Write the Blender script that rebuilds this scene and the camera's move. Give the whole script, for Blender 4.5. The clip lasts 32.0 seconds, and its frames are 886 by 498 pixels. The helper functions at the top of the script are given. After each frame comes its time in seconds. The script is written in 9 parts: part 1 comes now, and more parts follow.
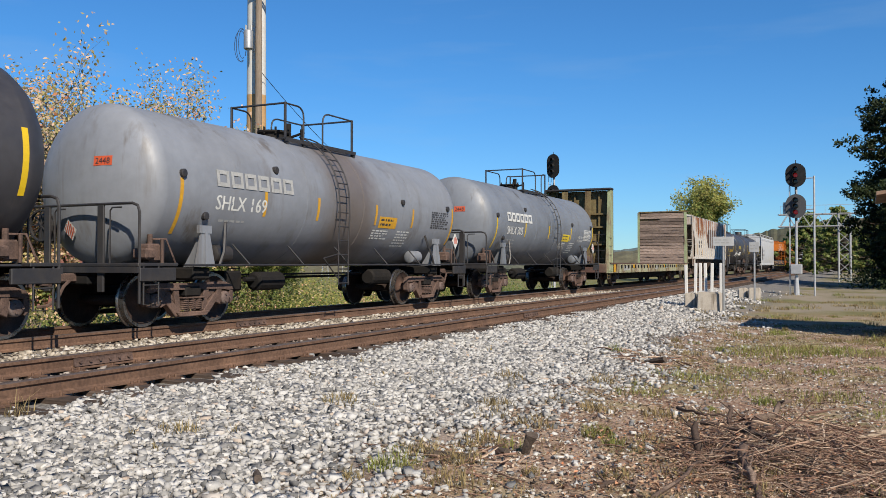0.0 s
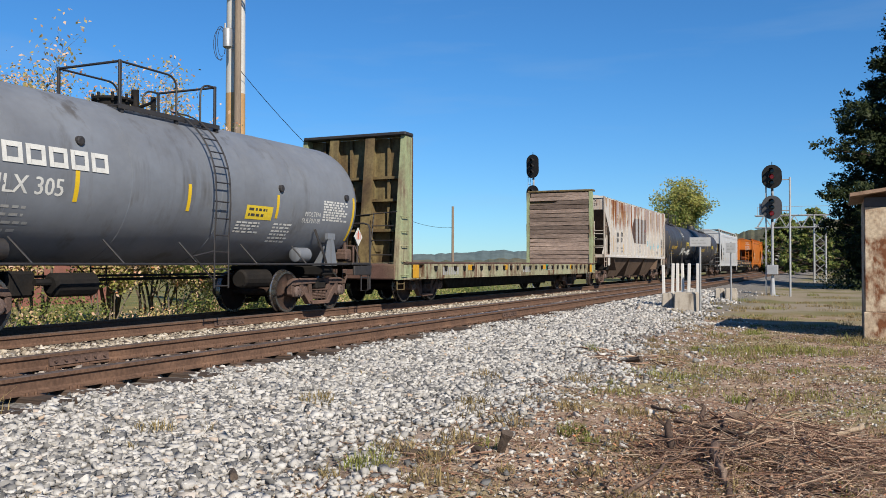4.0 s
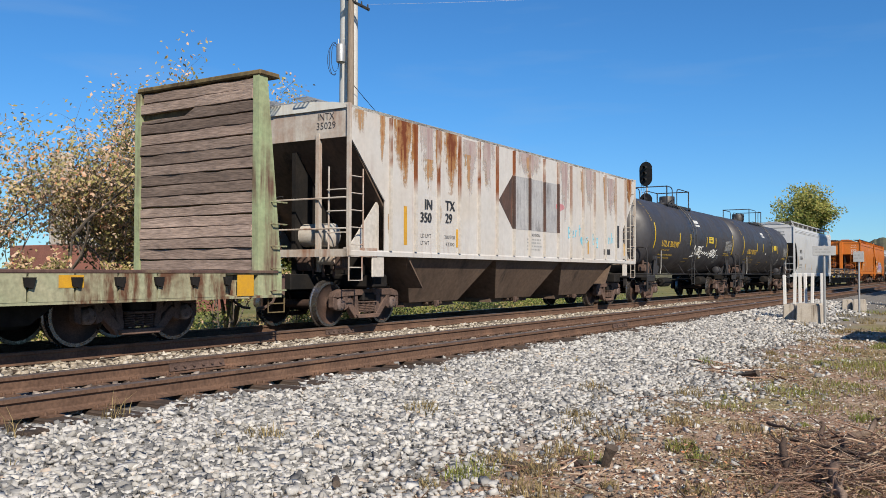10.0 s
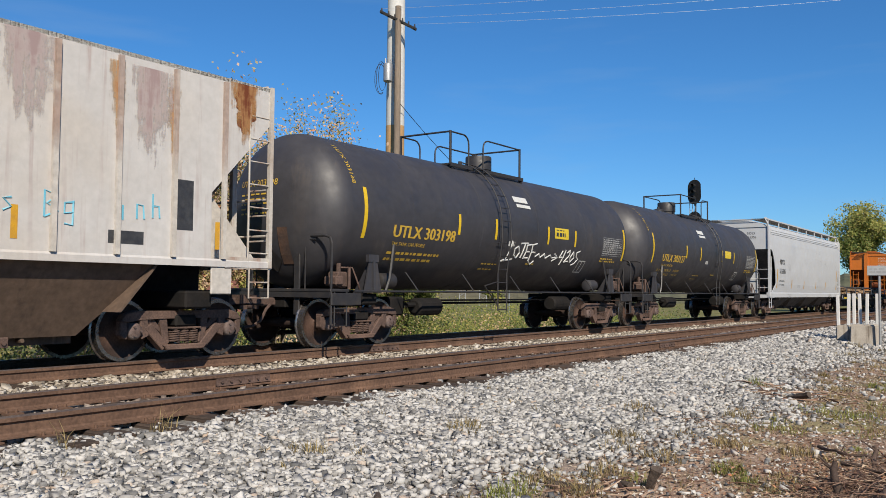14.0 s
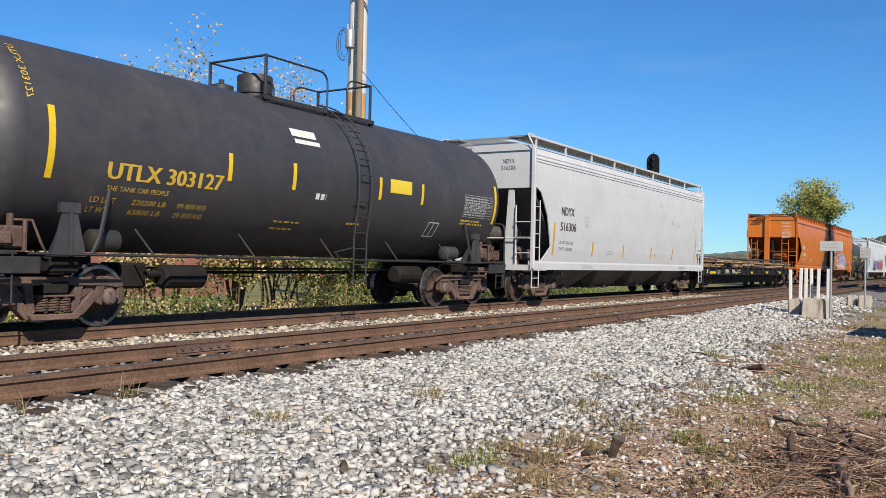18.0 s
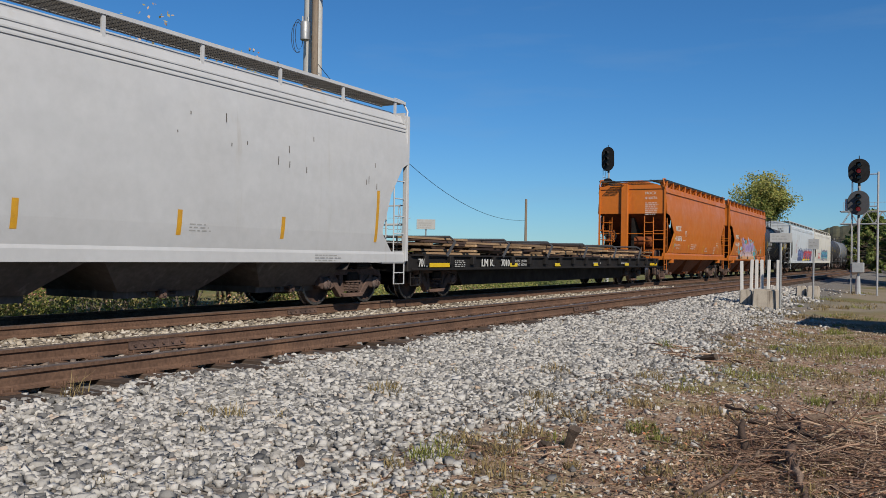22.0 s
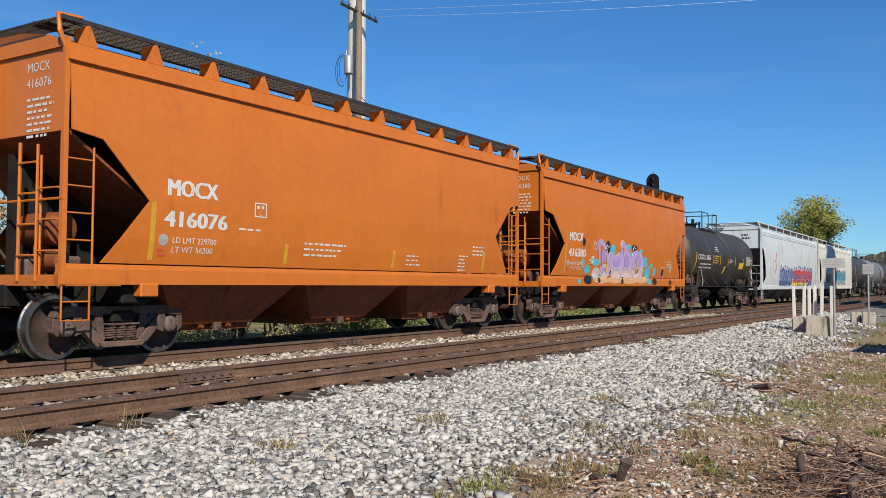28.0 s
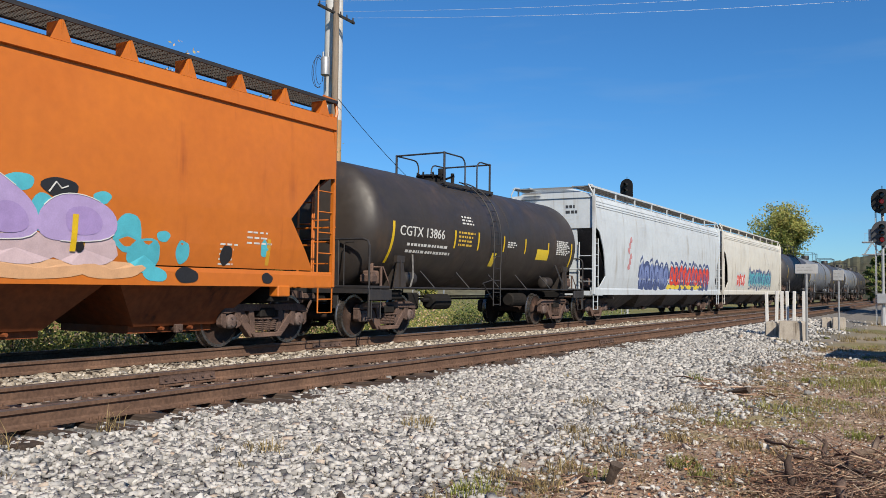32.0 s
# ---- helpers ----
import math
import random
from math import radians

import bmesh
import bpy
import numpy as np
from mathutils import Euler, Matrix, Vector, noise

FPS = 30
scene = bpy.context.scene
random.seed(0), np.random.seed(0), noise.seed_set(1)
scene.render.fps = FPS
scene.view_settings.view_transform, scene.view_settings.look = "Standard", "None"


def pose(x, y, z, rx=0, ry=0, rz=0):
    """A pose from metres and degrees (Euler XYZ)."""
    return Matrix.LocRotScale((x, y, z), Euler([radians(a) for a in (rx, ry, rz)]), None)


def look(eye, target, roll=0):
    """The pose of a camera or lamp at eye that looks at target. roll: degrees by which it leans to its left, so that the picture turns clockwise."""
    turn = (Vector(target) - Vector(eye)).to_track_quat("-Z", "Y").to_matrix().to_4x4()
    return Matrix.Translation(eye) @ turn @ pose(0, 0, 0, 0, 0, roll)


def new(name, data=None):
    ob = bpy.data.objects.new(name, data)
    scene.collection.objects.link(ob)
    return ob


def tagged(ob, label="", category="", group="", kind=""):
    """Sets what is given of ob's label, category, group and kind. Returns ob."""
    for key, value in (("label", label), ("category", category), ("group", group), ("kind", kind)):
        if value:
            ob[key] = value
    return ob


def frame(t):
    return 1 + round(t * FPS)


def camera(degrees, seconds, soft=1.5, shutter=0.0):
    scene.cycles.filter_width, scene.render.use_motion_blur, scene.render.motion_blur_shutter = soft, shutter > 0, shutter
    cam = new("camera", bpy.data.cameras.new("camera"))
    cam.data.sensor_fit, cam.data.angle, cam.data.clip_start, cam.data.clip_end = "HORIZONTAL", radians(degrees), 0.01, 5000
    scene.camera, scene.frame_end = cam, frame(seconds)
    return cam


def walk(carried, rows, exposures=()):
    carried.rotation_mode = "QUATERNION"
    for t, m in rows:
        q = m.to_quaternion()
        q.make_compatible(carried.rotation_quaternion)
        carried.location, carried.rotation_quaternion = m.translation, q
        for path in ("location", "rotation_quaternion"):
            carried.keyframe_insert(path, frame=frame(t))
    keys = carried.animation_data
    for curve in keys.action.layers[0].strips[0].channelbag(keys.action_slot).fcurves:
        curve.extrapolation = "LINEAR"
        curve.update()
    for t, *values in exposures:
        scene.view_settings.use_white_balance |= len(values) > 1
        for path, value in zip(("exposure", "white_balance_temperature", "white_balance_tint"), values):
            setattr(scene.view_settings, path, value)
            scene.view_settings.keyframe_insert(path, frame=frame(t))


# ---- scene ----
cam = camera(54.05, 32.0, soft=0.6)
PATH = [
    (0, pose(-0.048, -0.010, 1.080, 90.981, 0.034, 25.859)),
    (0.5, pose(-0.018, -0.023, 1.081, 90.443, 0.126, 24.617)),
    (1, pose(-0.004, -0.041, 1.077, 89.923, 0.232, 24.639)),
    (1.5, pose(0.006, -0.045, 1.078, 90.100, 0.301, 24.596)),
    (2, pose(0.006, -0.043, 1.084, 90.590, 0.240, 24.264)),
    (2.5, pose(0.011, -0.053, 1.077, 90.867, 0.167, 24.317)),
    (4.5, pose(-0.010, -0.035, 1.077, 91.049, -0.183, 24.548)),
    (5, pose(-0.013, -0.041, 1.080, 91.291, -0.341, 24.148)),
    (5.5, pose(-0.018, 0.014, 1.081, 91.459, -0.487, 24.066)),
    (6, pose(-0.024, 0.011, 1.086, 91.503, -0.618, 24.556)),
    (6.5, pose(-0.023, 0.013, 1.084, 91.277, -0.539, 26.199)),
    (7, pose(-0.004, 0.003, 1.082, 91.395, -0.417, 28.349)),
    (7.5, pose(0.046, 0.000, 1.080, 91.645, -0.288, 30.094)),
    (8, pose(0.092, 0.014, 1.073, 91.427, -0.184, 31.207)),
    (8.5, pose(0.115, 0.039, 1.072, 91.232, -0.109, 32.146)),
    (9, pose(0.121, 0.052, 1.076, 91.210, -0.144, 32.341)),
    (9.5, pose(0.104, 0.052, 1.075, 91.262, -0.075, 32.360)),
    (10, pose(0.059, 0.024, 1.084, 91.589, -0.108, 31.897)),
    (10.5, pose(0.000, -0.012, 1.097, 92.189, -0.171, 32.469)),
    (11, pose(-0.011, -0.011, 1.093, 92.514, -0.150, 33.929)),
    (11.5, pose(0.008, 0.014, 1.091, 92.679, -0.065, 34.699)),
    (12, pose(0.036, 0.028, 1.094, 92.703, -0.092, 34.677)),
    (12.5, pose(0.046, 0.049, 1.089, 92.553, -0.104, 34.473)),
    (13, pose(0.088, 0.044, 1.092, 92.460, -0.204, 34.898)),
    (13.5, pose(0.096, 0.032, 1.087, 92.653, -0.327, 34.863)),
    (15.5, pose(0.054, 0.010, 1.079, 92.741, -0.933, 35.113)),
    (16, pose(0.070, 0.008, 1.082, 92.594, -1.059, 34.562)),
    (16.5, pose(0.070, 0.008, 1.078, 92.389, -1.191, 34.231)),
    (17, pose(0.052, 0.010, 1.074, 92.298, -1.243, 33.893)),
    (17.5, pose(0.031, 0.006, 1.075, 91.519, -1.183, 33.370)),
    (18, pose(0.007, 0.002, 1.075, 90.809, -1.244, 32.157)),
    (18.5, pose(-0.015, 0.002, 1.078, 90.471, -1.235, 31.043)),
    (19, pose(-0.044, 0.011, 1.081, 90.351, -1.281, 30.215)),
    (19.5, pose(-0.046, 0.022, 1.077, 90.121, -1.277, 29.838)),
    (20, pose(-0.037, 0.036, 1.075, 90.082, -1.242, 29.878)),
    (20.5, pose(-0.034, 0.033, 1.074, 90.102, -1.333, 29.577)),
    (21, pose(-0.012, 0.028, 1.076, 90.095, -1.217, 29.249)),
    (21.5, pose(0.009, 0.015, 1.079, 90.088, -0.969, 29.480)),
    (22, pose(0.009, 0.016, 1.074, 90.419, -0.924, 29.340)),
    (22.5, pose(0.023, 0.003, 1.073, 91.215, -0.897, 29.400)),
    (23, pose(0.021, 0.005, 1.074, 91.737, -0.830, 29.617)),
    (23.5, pose(0.015, 0.011, 1.077, 91.714, -0.785, 29.573)),
    (24, pose(0.027, -0.008, 1.084, 91.910, -0.713, 29.370)),
    (24.5, pose(0.038, -0.014, 1.080, 92.035, -0.702, 29.561)),
    (25, pose(0.043, -0.018, 1.076, 92.057, -0.573, 29.974)),
    (25.5, pose(0.035, -0.011, 1.077, 92.356, -0.483, 30.345)),
    (27.5, pose(0.005, -0.011, 1.081, 92.181, -0.409, 32.012)),
    (28, pose(-0.014, 0.012, 1.085, 92.335, -0.279, 32.263)),
    (28.5, pose(-0.027, 0.018, 1.085, 92.296, -0.297, 31.920)),
    (29, pose(-0.053, 0.028, 1.080, 92.659, -0.297, 31.874)),
    (29.5, pose(-0.100, 0.004, 1.087, 93.099, -0.300, 31.495)),
    (30, pose(-0.149, -0.042, 1.078, 93.516, -0.130, 30.271)),
    (30.5, pose(-0.209, -0.080, 1.072, 93.263, -0.311, 29.381)),
    (31, pose(-0.203, -0.067, 1.073, 93.253, -0.540, 29.122)),
    (31.5, pose(-0.167, -0.052, 1.075, 92.891, -0.555, 29.400)),
    (32, pose(-0.165, -0.043, 1.075, 92.553, -0.694, 30.410)),
]
EXPOSURES = [(0, 0.51), (2, 0.51), (5, 0.51), (9, 0.51), (10.2, 0.49), (11, 0.33), (13, 0.33), (15.5, 0.55), (16.5, 0.63), (19, 0.59), (20, 0.29), (21, 0.09), (23, 0.07), (24, 0.29), (25.5, 0.35), (28, 0.45), (32, 0.43)]
walk(cam, PATH, EXPOSURES)

# ---- train travel: metres rolled since the start ----
ROLL = (147.7284, -0.8126, 29.8361, -16.4243)
TRACK_X = -11.883          # centre line of the far track
NEAR_X = -7.844            # centre line of the near track


def rolled(t):
    u = t / 32.0
    return sum(c * u ** (k + 1) for k, c in enumerate(ROLL))


def bend(y):
    """The tracks drift slowly aside as they run on."""
    return -4e-5 * max(0.0, y) ** 2


# ---- daylight ----
SUN_TO = Vector((0.66, -0.53, 0.65)).normalized()
world = bpy.data.worlds.new("sky")
scene.world = world
world.use_nodes = True
wn = world.node_tree
wn.nodes.clear()
w_out = wn.nodes.new("ShaderNodeOutputWorld")
w_bg = wn.nodes.new("ShaderNodeBackground")
w_sky = wn.nodes.new("ShaderNodeTexSky")
w_sky.sky_type = "NISHITA"
w_sky.sun_disc = False
w_sky.sun_elevation = math.asin(SUN_TO.z)
w_sky.sun_rotation = math.atan2(SUN_TO.x, SUN_TO.y)
w_sky.altitude = 300
w_sky.air_density, w_sky.dust_density, w_sky.ozone_density = 1.0, 0.0, 4.0
w_bg.inputs["Strength"].default_value = 0.0575
w_co = wn.nodes.new("ShaderNodeTexCoord")
w_map = wn.nodes.new("ShaderNodeMapping")
w_map.inputs["Scale"].default_value = (2.0, 2.0, 14.0)
w_map.inputs["Rotation"].default_value = (0.1, 0.0, 0.4)
w_noise = wn.nodes.new("ShaderNodeTexNoise")
w_noise.inputs["Scale"].default_value = 2.2
w_noise.inputs["Detail"].default_value = 6.0
w_ramp = wn.nodes.new("ShaderNodeMapRange")
w_ramp.inputs[1].default_value, w_ramp.inputs[2].default_value = 0.52, 0.9
w_ramp.inputs[3].default_value, w_ramp.inputs[4].default_value = 0.0, 0.22
w_mix = wn.nodes.new("ShaderNodeMixRGB")
w_mix.inputs[2].default_value = (4.6, 6.2, 8.0, 1)
wn.links.new(w_co.outputs["Generated"], w_map.inputs["Vector"])
wn.links.new(w_map.outputs["Vector"], w_noise.inputs["Vector"])
wn.links.new(w_noise.outputs["Fac"], w_ramp.inputs[0])
wn.links.new(w_ramp.outputs[0], w_mix.inputs[0])
w_tint = wn.nodes.new("ShaderNodeMixRGB")
w_tint.blend_type = "MULTIPLY"
w_tint.inputs[0].default_value = 1.0
w_tint.inputs[2].default_value = (0.50, 1.06, 1.50, 1)
w_sep = wn.nodes.new("ShaderNodeSeparateXYZ")
w_rise = wn.nodes.new("ShaderNodeMapRange")
w_rise.inputs[1].default_value, w_rise.inputs[2].default_value = 0.0, 0.26
w_rise.interpolation_type = "SMOOTHSTEP"
w_haze = wn.nodes.new("ShaderNodeMixRGB")
w_haze.inputs[1].default_value = (0.63, 1.02, 1.40, 1)
w_haze.inputs[2].default_value = (0.50, 1.06, 1.50, 1)
wn.links.new(w_co.outputs["Generated"], w_sep.inputs[0])
wn.links.new(w_sep.outputs["Z"], w_rise.inputs[0])
wn.links.new(w_rise.outputs[0], w_haze.inputs[0])
wn.links.new(w_haze.outputs[0], w_tint.inputs[2])
wn.links.new(w_sky.outputs["Color"], w_tint.inputs[1])
wn.links.new(w_tint.outputs[0], w_mix.inputs[1])
wn.links.new(w_mix.outputs[0], w_bg.inputs["Color"])
wn.links.new(w_bg.outputs[0], w_out.inputs["Surface"])

sun = new("sun", bpy.data.lights.new("sun", "SUN"))
sun.data.energy = 5.0
sun.data.angle = radians(0.55)
sun.data.color = (1.0, 0.905, 0.76)
sun.matrix_world = look(SUN_TO * 60, (0, 0, 0))
scene.view_settings.exposure = 0.0


# ---- materials ----
def material(name, base, second=None, rough=0.6, metal=0.0, scale=6.0, amount=0.5, bump=0.0, bump_scale=40.0,
             streak=None, streak_amount=0.0, streak_scale=3.0, island=0.0, objvar=0.0, third=None, spread=None,
             low=None, fine=0.12, emit=0.0, thin=0.0, grain=None, along=None, stain=None, patchy=(0.35, 0.65), run=0.07):
    """base and second mix by a coarse noise; fine darkens by a fine one; streak: vertical runs of that colour; island, objvar: per piece."""
    m = bpy.data.materials.new(name)
    m.use_nodes = True
    t = m.node_tree
    n, l = t.nodes, t.links
    bsdf = n["Principled BSDF"]
    raw = n.new("ShaderNodeTexCoord").outputs["Object"]
    co = raw
    if grain:
        mg = n.new("ShaderNodeMapping")
        mg.inputs["Scale"].default_value = grain
        l.new(raw, mg.inputs["Vector"])
        co = mg.outputs["Vector"]

    def tex(sc, detail=4.0, vec=None, rough_=0.55):
        q = n.new("ShaderNodeTexNoise")
        q.inputs["Scale"].default_value = sc
        q.inputs["Detail"].default_value = detail
        q.inputs["Roughness"].default_value = rough_
        l.new(vec or co, q.inputs["Vector"])
        return q.outputs["Fac"]

    def span(v, a, b, c=0.0, d=1.0):
        q = n.new("ShaderNodeMapRange")
        for i, x in enumerate((a, b, c, d)):
            q.inputs[i + 1].default_value = x
        l.new(v, q.inputs[0])
        return q.outputs[0]

    def mix(f, a, b, mode="MIX"):
        q = n.new("ShaderNodeMixRGB")
        q.blend_type = mode
        for i, x in enumerate((f, a, b)):
            if isinstance(x, (int, float)):
                q.inputs[i].default_value = x
            elif isinstance(x, tuple):
                q.inputs[i].default_value = (*x, 1)
            else:
                l.new(x, q.inputs[i])
        return q.outputs[0]

    second = second or tuple(c * 0.7 for c in base)
    coarse = tex(scale)
    col = mix(span(coarse, 0.5 - amount * 0.25, 0.5 + amount * 0.25 + 0.08, 0.0, min(1.0, amount * 1.4)), base, second)
    if third:
        col = mix(span(tex(scale * 0.37, 3.0), 0.55, 0.75), col, third)
    if streak:
        mp = n.new("ShaderNodeMapping")
        mp.inputs["Scale"].default_value = (streak_scale, streak_scale, streak_scale * run)
        l.new(co, mp.inputs["Vector"])
        runs = span(tex(1.0, 5.0, mp.outputs["Vector"], 0.65), 0.62 - streak_amount * 0.3, 0.72 - streak_amount * 0.2)
        fade = span(tex(1.1, 4.0), *patchy)
        q = n.new("ShaderNodeMath")
        q.operation = "MULTIPLY"
        l.new(runs, q.inputs[0])
        l.new(fade, q.inputs[1])
        if low is not None:
            sep = n.new("ShaderNodeSeparateXYZ")
            l.new(co, sep.inputs[0])
            g = span(sep.outputs["Z"], low[0], low[1])
            q2 = n.new("ShaderNodeMath")
            q2.operation = "MULTIPLY"
            l.new(q.outputs[0], q2.inputs[0])
            l.new(g, q2.inputs[1])
            q = q2
        if along is not None:
            sep = n.new("ShaderNodeSeparateXYZ")
            l.new(raw, sep.inputs[0])
            q2 = n.new("ShaderNodeMath")
            q2.operation = "MULTIPLY"
            l.new(q.outputs[0], q2.inputs[0])
            l.new(span(sep.outputs["Y"], *along), q2.inputs[1])
            q = q2
        col = mix(q.outputs[0], col, streak)
    if stain:
        # a spill that has run down from the hatch: middle, half width, colour
        sep = n.new("ShaderNodeSeparateXYZ")
        l.new(raw, sep.inputs[0])
        d = n.new("ShaderNodeMath")
        d.operation = "MULTIPLY_ADD"
        l.new(tex(1.3), d.inputs[0])
        d.inputs[1].default_value = 0.9
        l.new(sep.outputs["Y"], d.inputs[2])
        e = n.new("ShaderNodeMath")
        e.operation = "SUBTRACT"
        l.new(d.outputs[0], e.inputs[0])
        e.inputs[1].default_value = stain[0] + 0.45
        g = n.new("ShaderNodeMath")
        g.operation = "ABSOLUTE"
        l.new(e.outputs[0], g.inputs[0])
        col = mix(span(g.outputs[0], stain[1] * 0.45, stain[1], 0.85, 0.0), col, stain[2])
    if fine:
        f = span(tex(scale * 9.0, 5.0), 0.3, 0.7, 1.0 - fine, 1.0 + fine)
        cc = n.new("ShaderNodeCombineXYZ")
        for i in range(3):
            l.new(f, cc.inputs[i])
        col = mix(1.0, col, cc.outputs[0], "MULTIPLY")
    rnd = None
    if island:
        rnd, k = n.new("ShaderNodeNewGeometry").outputs["Random Per Island"], island
    elif objvar:
        rnd, k = n.new("ShaderNodeObjectInfo").outputs["Random"], objvar
    if rnd is not None:
        if spread:
            ramp = n.new("ShaderNodeValToRGB")
            el = ramp.color_ramp.elements
            while len(el) < len(spread):
                el.new(0.5)
            for i, (pos, c) in enumerate(spread):
                el[i].position, el[i].color = pos, (*c, 1)
            l.new(rnd, ramp.inputs[0])
            col = mix(k, col, ramp.outputs[0])
        else:
            f = span(rnd, 0.0, 1.0, 1.0 - k, 1.0 + k)
            cc = n.new("ShaderNodeCombineXYZ")
            for i in range(3):
                l.new(f, cc.inputs[i])
            col = mix(1.0, col, cc.outputs[0], "MULTIPLY")
    l.new(col, bsdf.inputs["Base Color"])
    r = span(tex(scale * 2.3), 0.3, 0.7, max(0.02, rough - 0.12), min(1.0, rough + 0.12))
    l.new(r, bsdf.inputs["Roughness"])
    bsdf.inputs["Metallic"].default_value = metal
    # dust and rust take the sheen off rough surfaces
    bsdf.inputs["Specular IOR Level"].default_value = 0.5 if rough < 0.56 else 0.22
    if bump:
        b = n.new("ShaderNodeBump")
        b.inputs["Strength"].default_value = 1.0
        b.inputs["Distance"].default_value = bump
        l.new(tex(bump_scale, 6.0), b.inputs["Height"])
        l.new(b.outputs[0], bsdf.inputs["Normal"])
    if emit:
        l.new(col, bsdf.inputs["Emission Color"])
        bsdf.inputs["Emission Strength"].default_value = emit
    if thin:
        tr = n.new("ShaderNodeBsdfTranslucent")
        l.new(col, tr.inputs["Color"])
        ad = n.new("ShaderNodeMixShader")
        ad.inputs[0].default_value = thin
        l.new(bsdf.outputs[0], ad.inputs[1])
        l.new(tr.outputs[0], ad.inputs[2])
        l.new(ad.outputs[0], n["Material Output"].inputs["Surface"])
    return m


RUST = (0.16, 0.065, 0.03)
M = {}
M["tank_grey"] = material("weathered grey tank paint", (0.1832, 0.1954, 0.2198), (0.1425, 0.1482, 0.1612), 0.52, 0.0, 0.7, 0.6, 0.002, 6, streak=(0.1018, 0.0912, 0.0814), streak_amount=0.3, streak_scale=2.2, fine=0.06, stain=(0.25, 1.35, (0.1099, 0.0879, 0.0749)))
M["tank_grey_dark"] = material("dark grey tank paint", (0.148, 0.163, 0.188), (0.108, 0.115, 0.13), 0.55, 0.0, 0.7, 0.6, 0.002, 6, streak=(0.07, 0.065, 0.06), streak_amount=0.25, streak_scale=2.2, fine=0.06)
M["tank_black"] = material("dull black tank paint", (0.0308, 0.03002, 0.03472), (0.04144, 0.03942, 0.04312), 0.55, 0.0, 0.8, 0.6, 0.002, 5, streak=(0.056, 0.04872, 0.04648), streak_amount=0.18, streak_scale=2.0, fine=0.12)
M["tank_brownblack"] = material("sooty brown-black tank paint", (0.0266, 0.0229, 0.0215), (0.0407, 0.0318, 0.0266), 0.5, 0.0, 0.8, 0.7, 0.002, 5, streak=(0.0592, 0.0407, 0.0296), streak_amount=0.3, streak_scale=2.0, fine=0.1)
M["head_rust"] = material("thin brown rust over black", (0.036, 0.030, 0.030), (0.10, 0.055, 0.035), 0.7, 0.0, 4.0, 0.8, 0.002, 20, third=(0.13, 0.075, 0.045), fine=0.2)
M["under"] = material("grimy black underframe", (0.0074, 0.007, 0.007), (0.0192, 0.0155, 0.0133), 0.85, 0.0, 3.0, 0.5, 0.003, 30, fine=0.2)
M["iron"] = material("dark painted iron", (0.0192, 0.0185, 0.0207), (0.037, 0.0311, 0.0266), 0.55, 0.0, 5.0, 0.5, fine=0.15)
M["truck"] = material("rusty cast steel truck", (0.105, 0.068, 0.055), (0.048, 0.033, 0.028), 0.85, 0.0, 4.0, 0.7, 0.004, 25, third=(0.15, 0.094, 0.072), fine=0.3)
M["wheel"] = material("brown wheel plate", (0.055, 0.034, 0.027), (0.022, 0.017, 0.0155), 0.75, 0.1, 5.0, 0.6, third=(0.085, 0.05, 0.038), fine=0.3)
M["tread"] = material("bright rolled wheel tread", (0.2442, 0.222, 0.2072), (0.148, 0.1332, 0.1258), 0.3, 0.9, 8.0, 0.4, fine=0.1)
M["cap"] = material("worn bearing cap", (0.14, 0.10, 0.088), (0.065, 0.046, 0.04), 0.6, 0.1, 14.0, 0.6, third=(0.20, 0.165, 0.15), fine=0.3)
M["rail"] = material("brown rusted rail steel", (0.140, 0.083, 0.056), (0.085, 0.050, 0.035), 0.8, 0.1, 3.0, 0.7, 0.0015, 60, third=(0.18, 0.105, 0.068), fine=0.3)
M["railtop"] = material("worn rail head", (0.15, 0.115, 0.098), (0.085, 0.058, 0.047), 0.42, 0.5, 5.0, 0.5, fine=0.15)
M["tie"] = material("old creosoted timber", (0.085, 0.060, 0.046), (0.035, 0.027, 0.023), 0.9, 0.0, 9.0, 0.7, 0.008, 50, objvar=0.35, fine=0.35, grain=(0.12, 1.0, 1.0))
M["stone"] = material("limestone ballast", (0.376, 0.3619, 0.3431), (0.282, 0.2707, 0.2557), 0.85, 0.0, 14.0, 0.6, 0.005, 90, island=0.85, spread=[(0.0, (0.0517, 0.05264, 0.05452)), (0.16, (0.1316, 0.1297, 0.1278)), (0.30, (0.2632, 0.2519, 0.2369)), (0.65, (0.3854, 0.3713, 0.3497)), (0.95, (0.4888, 0.4747, 0.4512)), (1.0, (0.3572, 0.2632, 0.188))], fine=0.25)
M["stone_tan"] = material("dusty tan ballast", (0.3552, 0.3108, 0.2516), (0.2516, 0.2146, 0.1702), 0.9, 0.0, 9.0, 0.6, 0.004, 90, island=0.85, spread=[(0.0, (0.0962, 0.0814, 0.0666)), (0.35, (0.2442, 0.2072, 0.1628)), (0.75, (0.3848, 0.3367, 0.2738)), (1.0, (0.4736, 0.444, 0.3996))], fine=0.2)
# this ballast colour takes in the shade under the train along with the oil
M["stone_oily_shade"] = material("oily ballast darkened for train shade", (0.037, 0.0333, 0.0311), (0.0222, 0.02, 0.0185), 0.8, 0.0, 9.0, 0.6, 0.003, 90, island=0.6, spread=[(0.0, (0.0148, 0.0133, 0.0126)), (0.6, (0.0407, 0.0355, 0.0318)), (1.0, (0.1036, 0.0925, 0.0814))], fine=0.2)
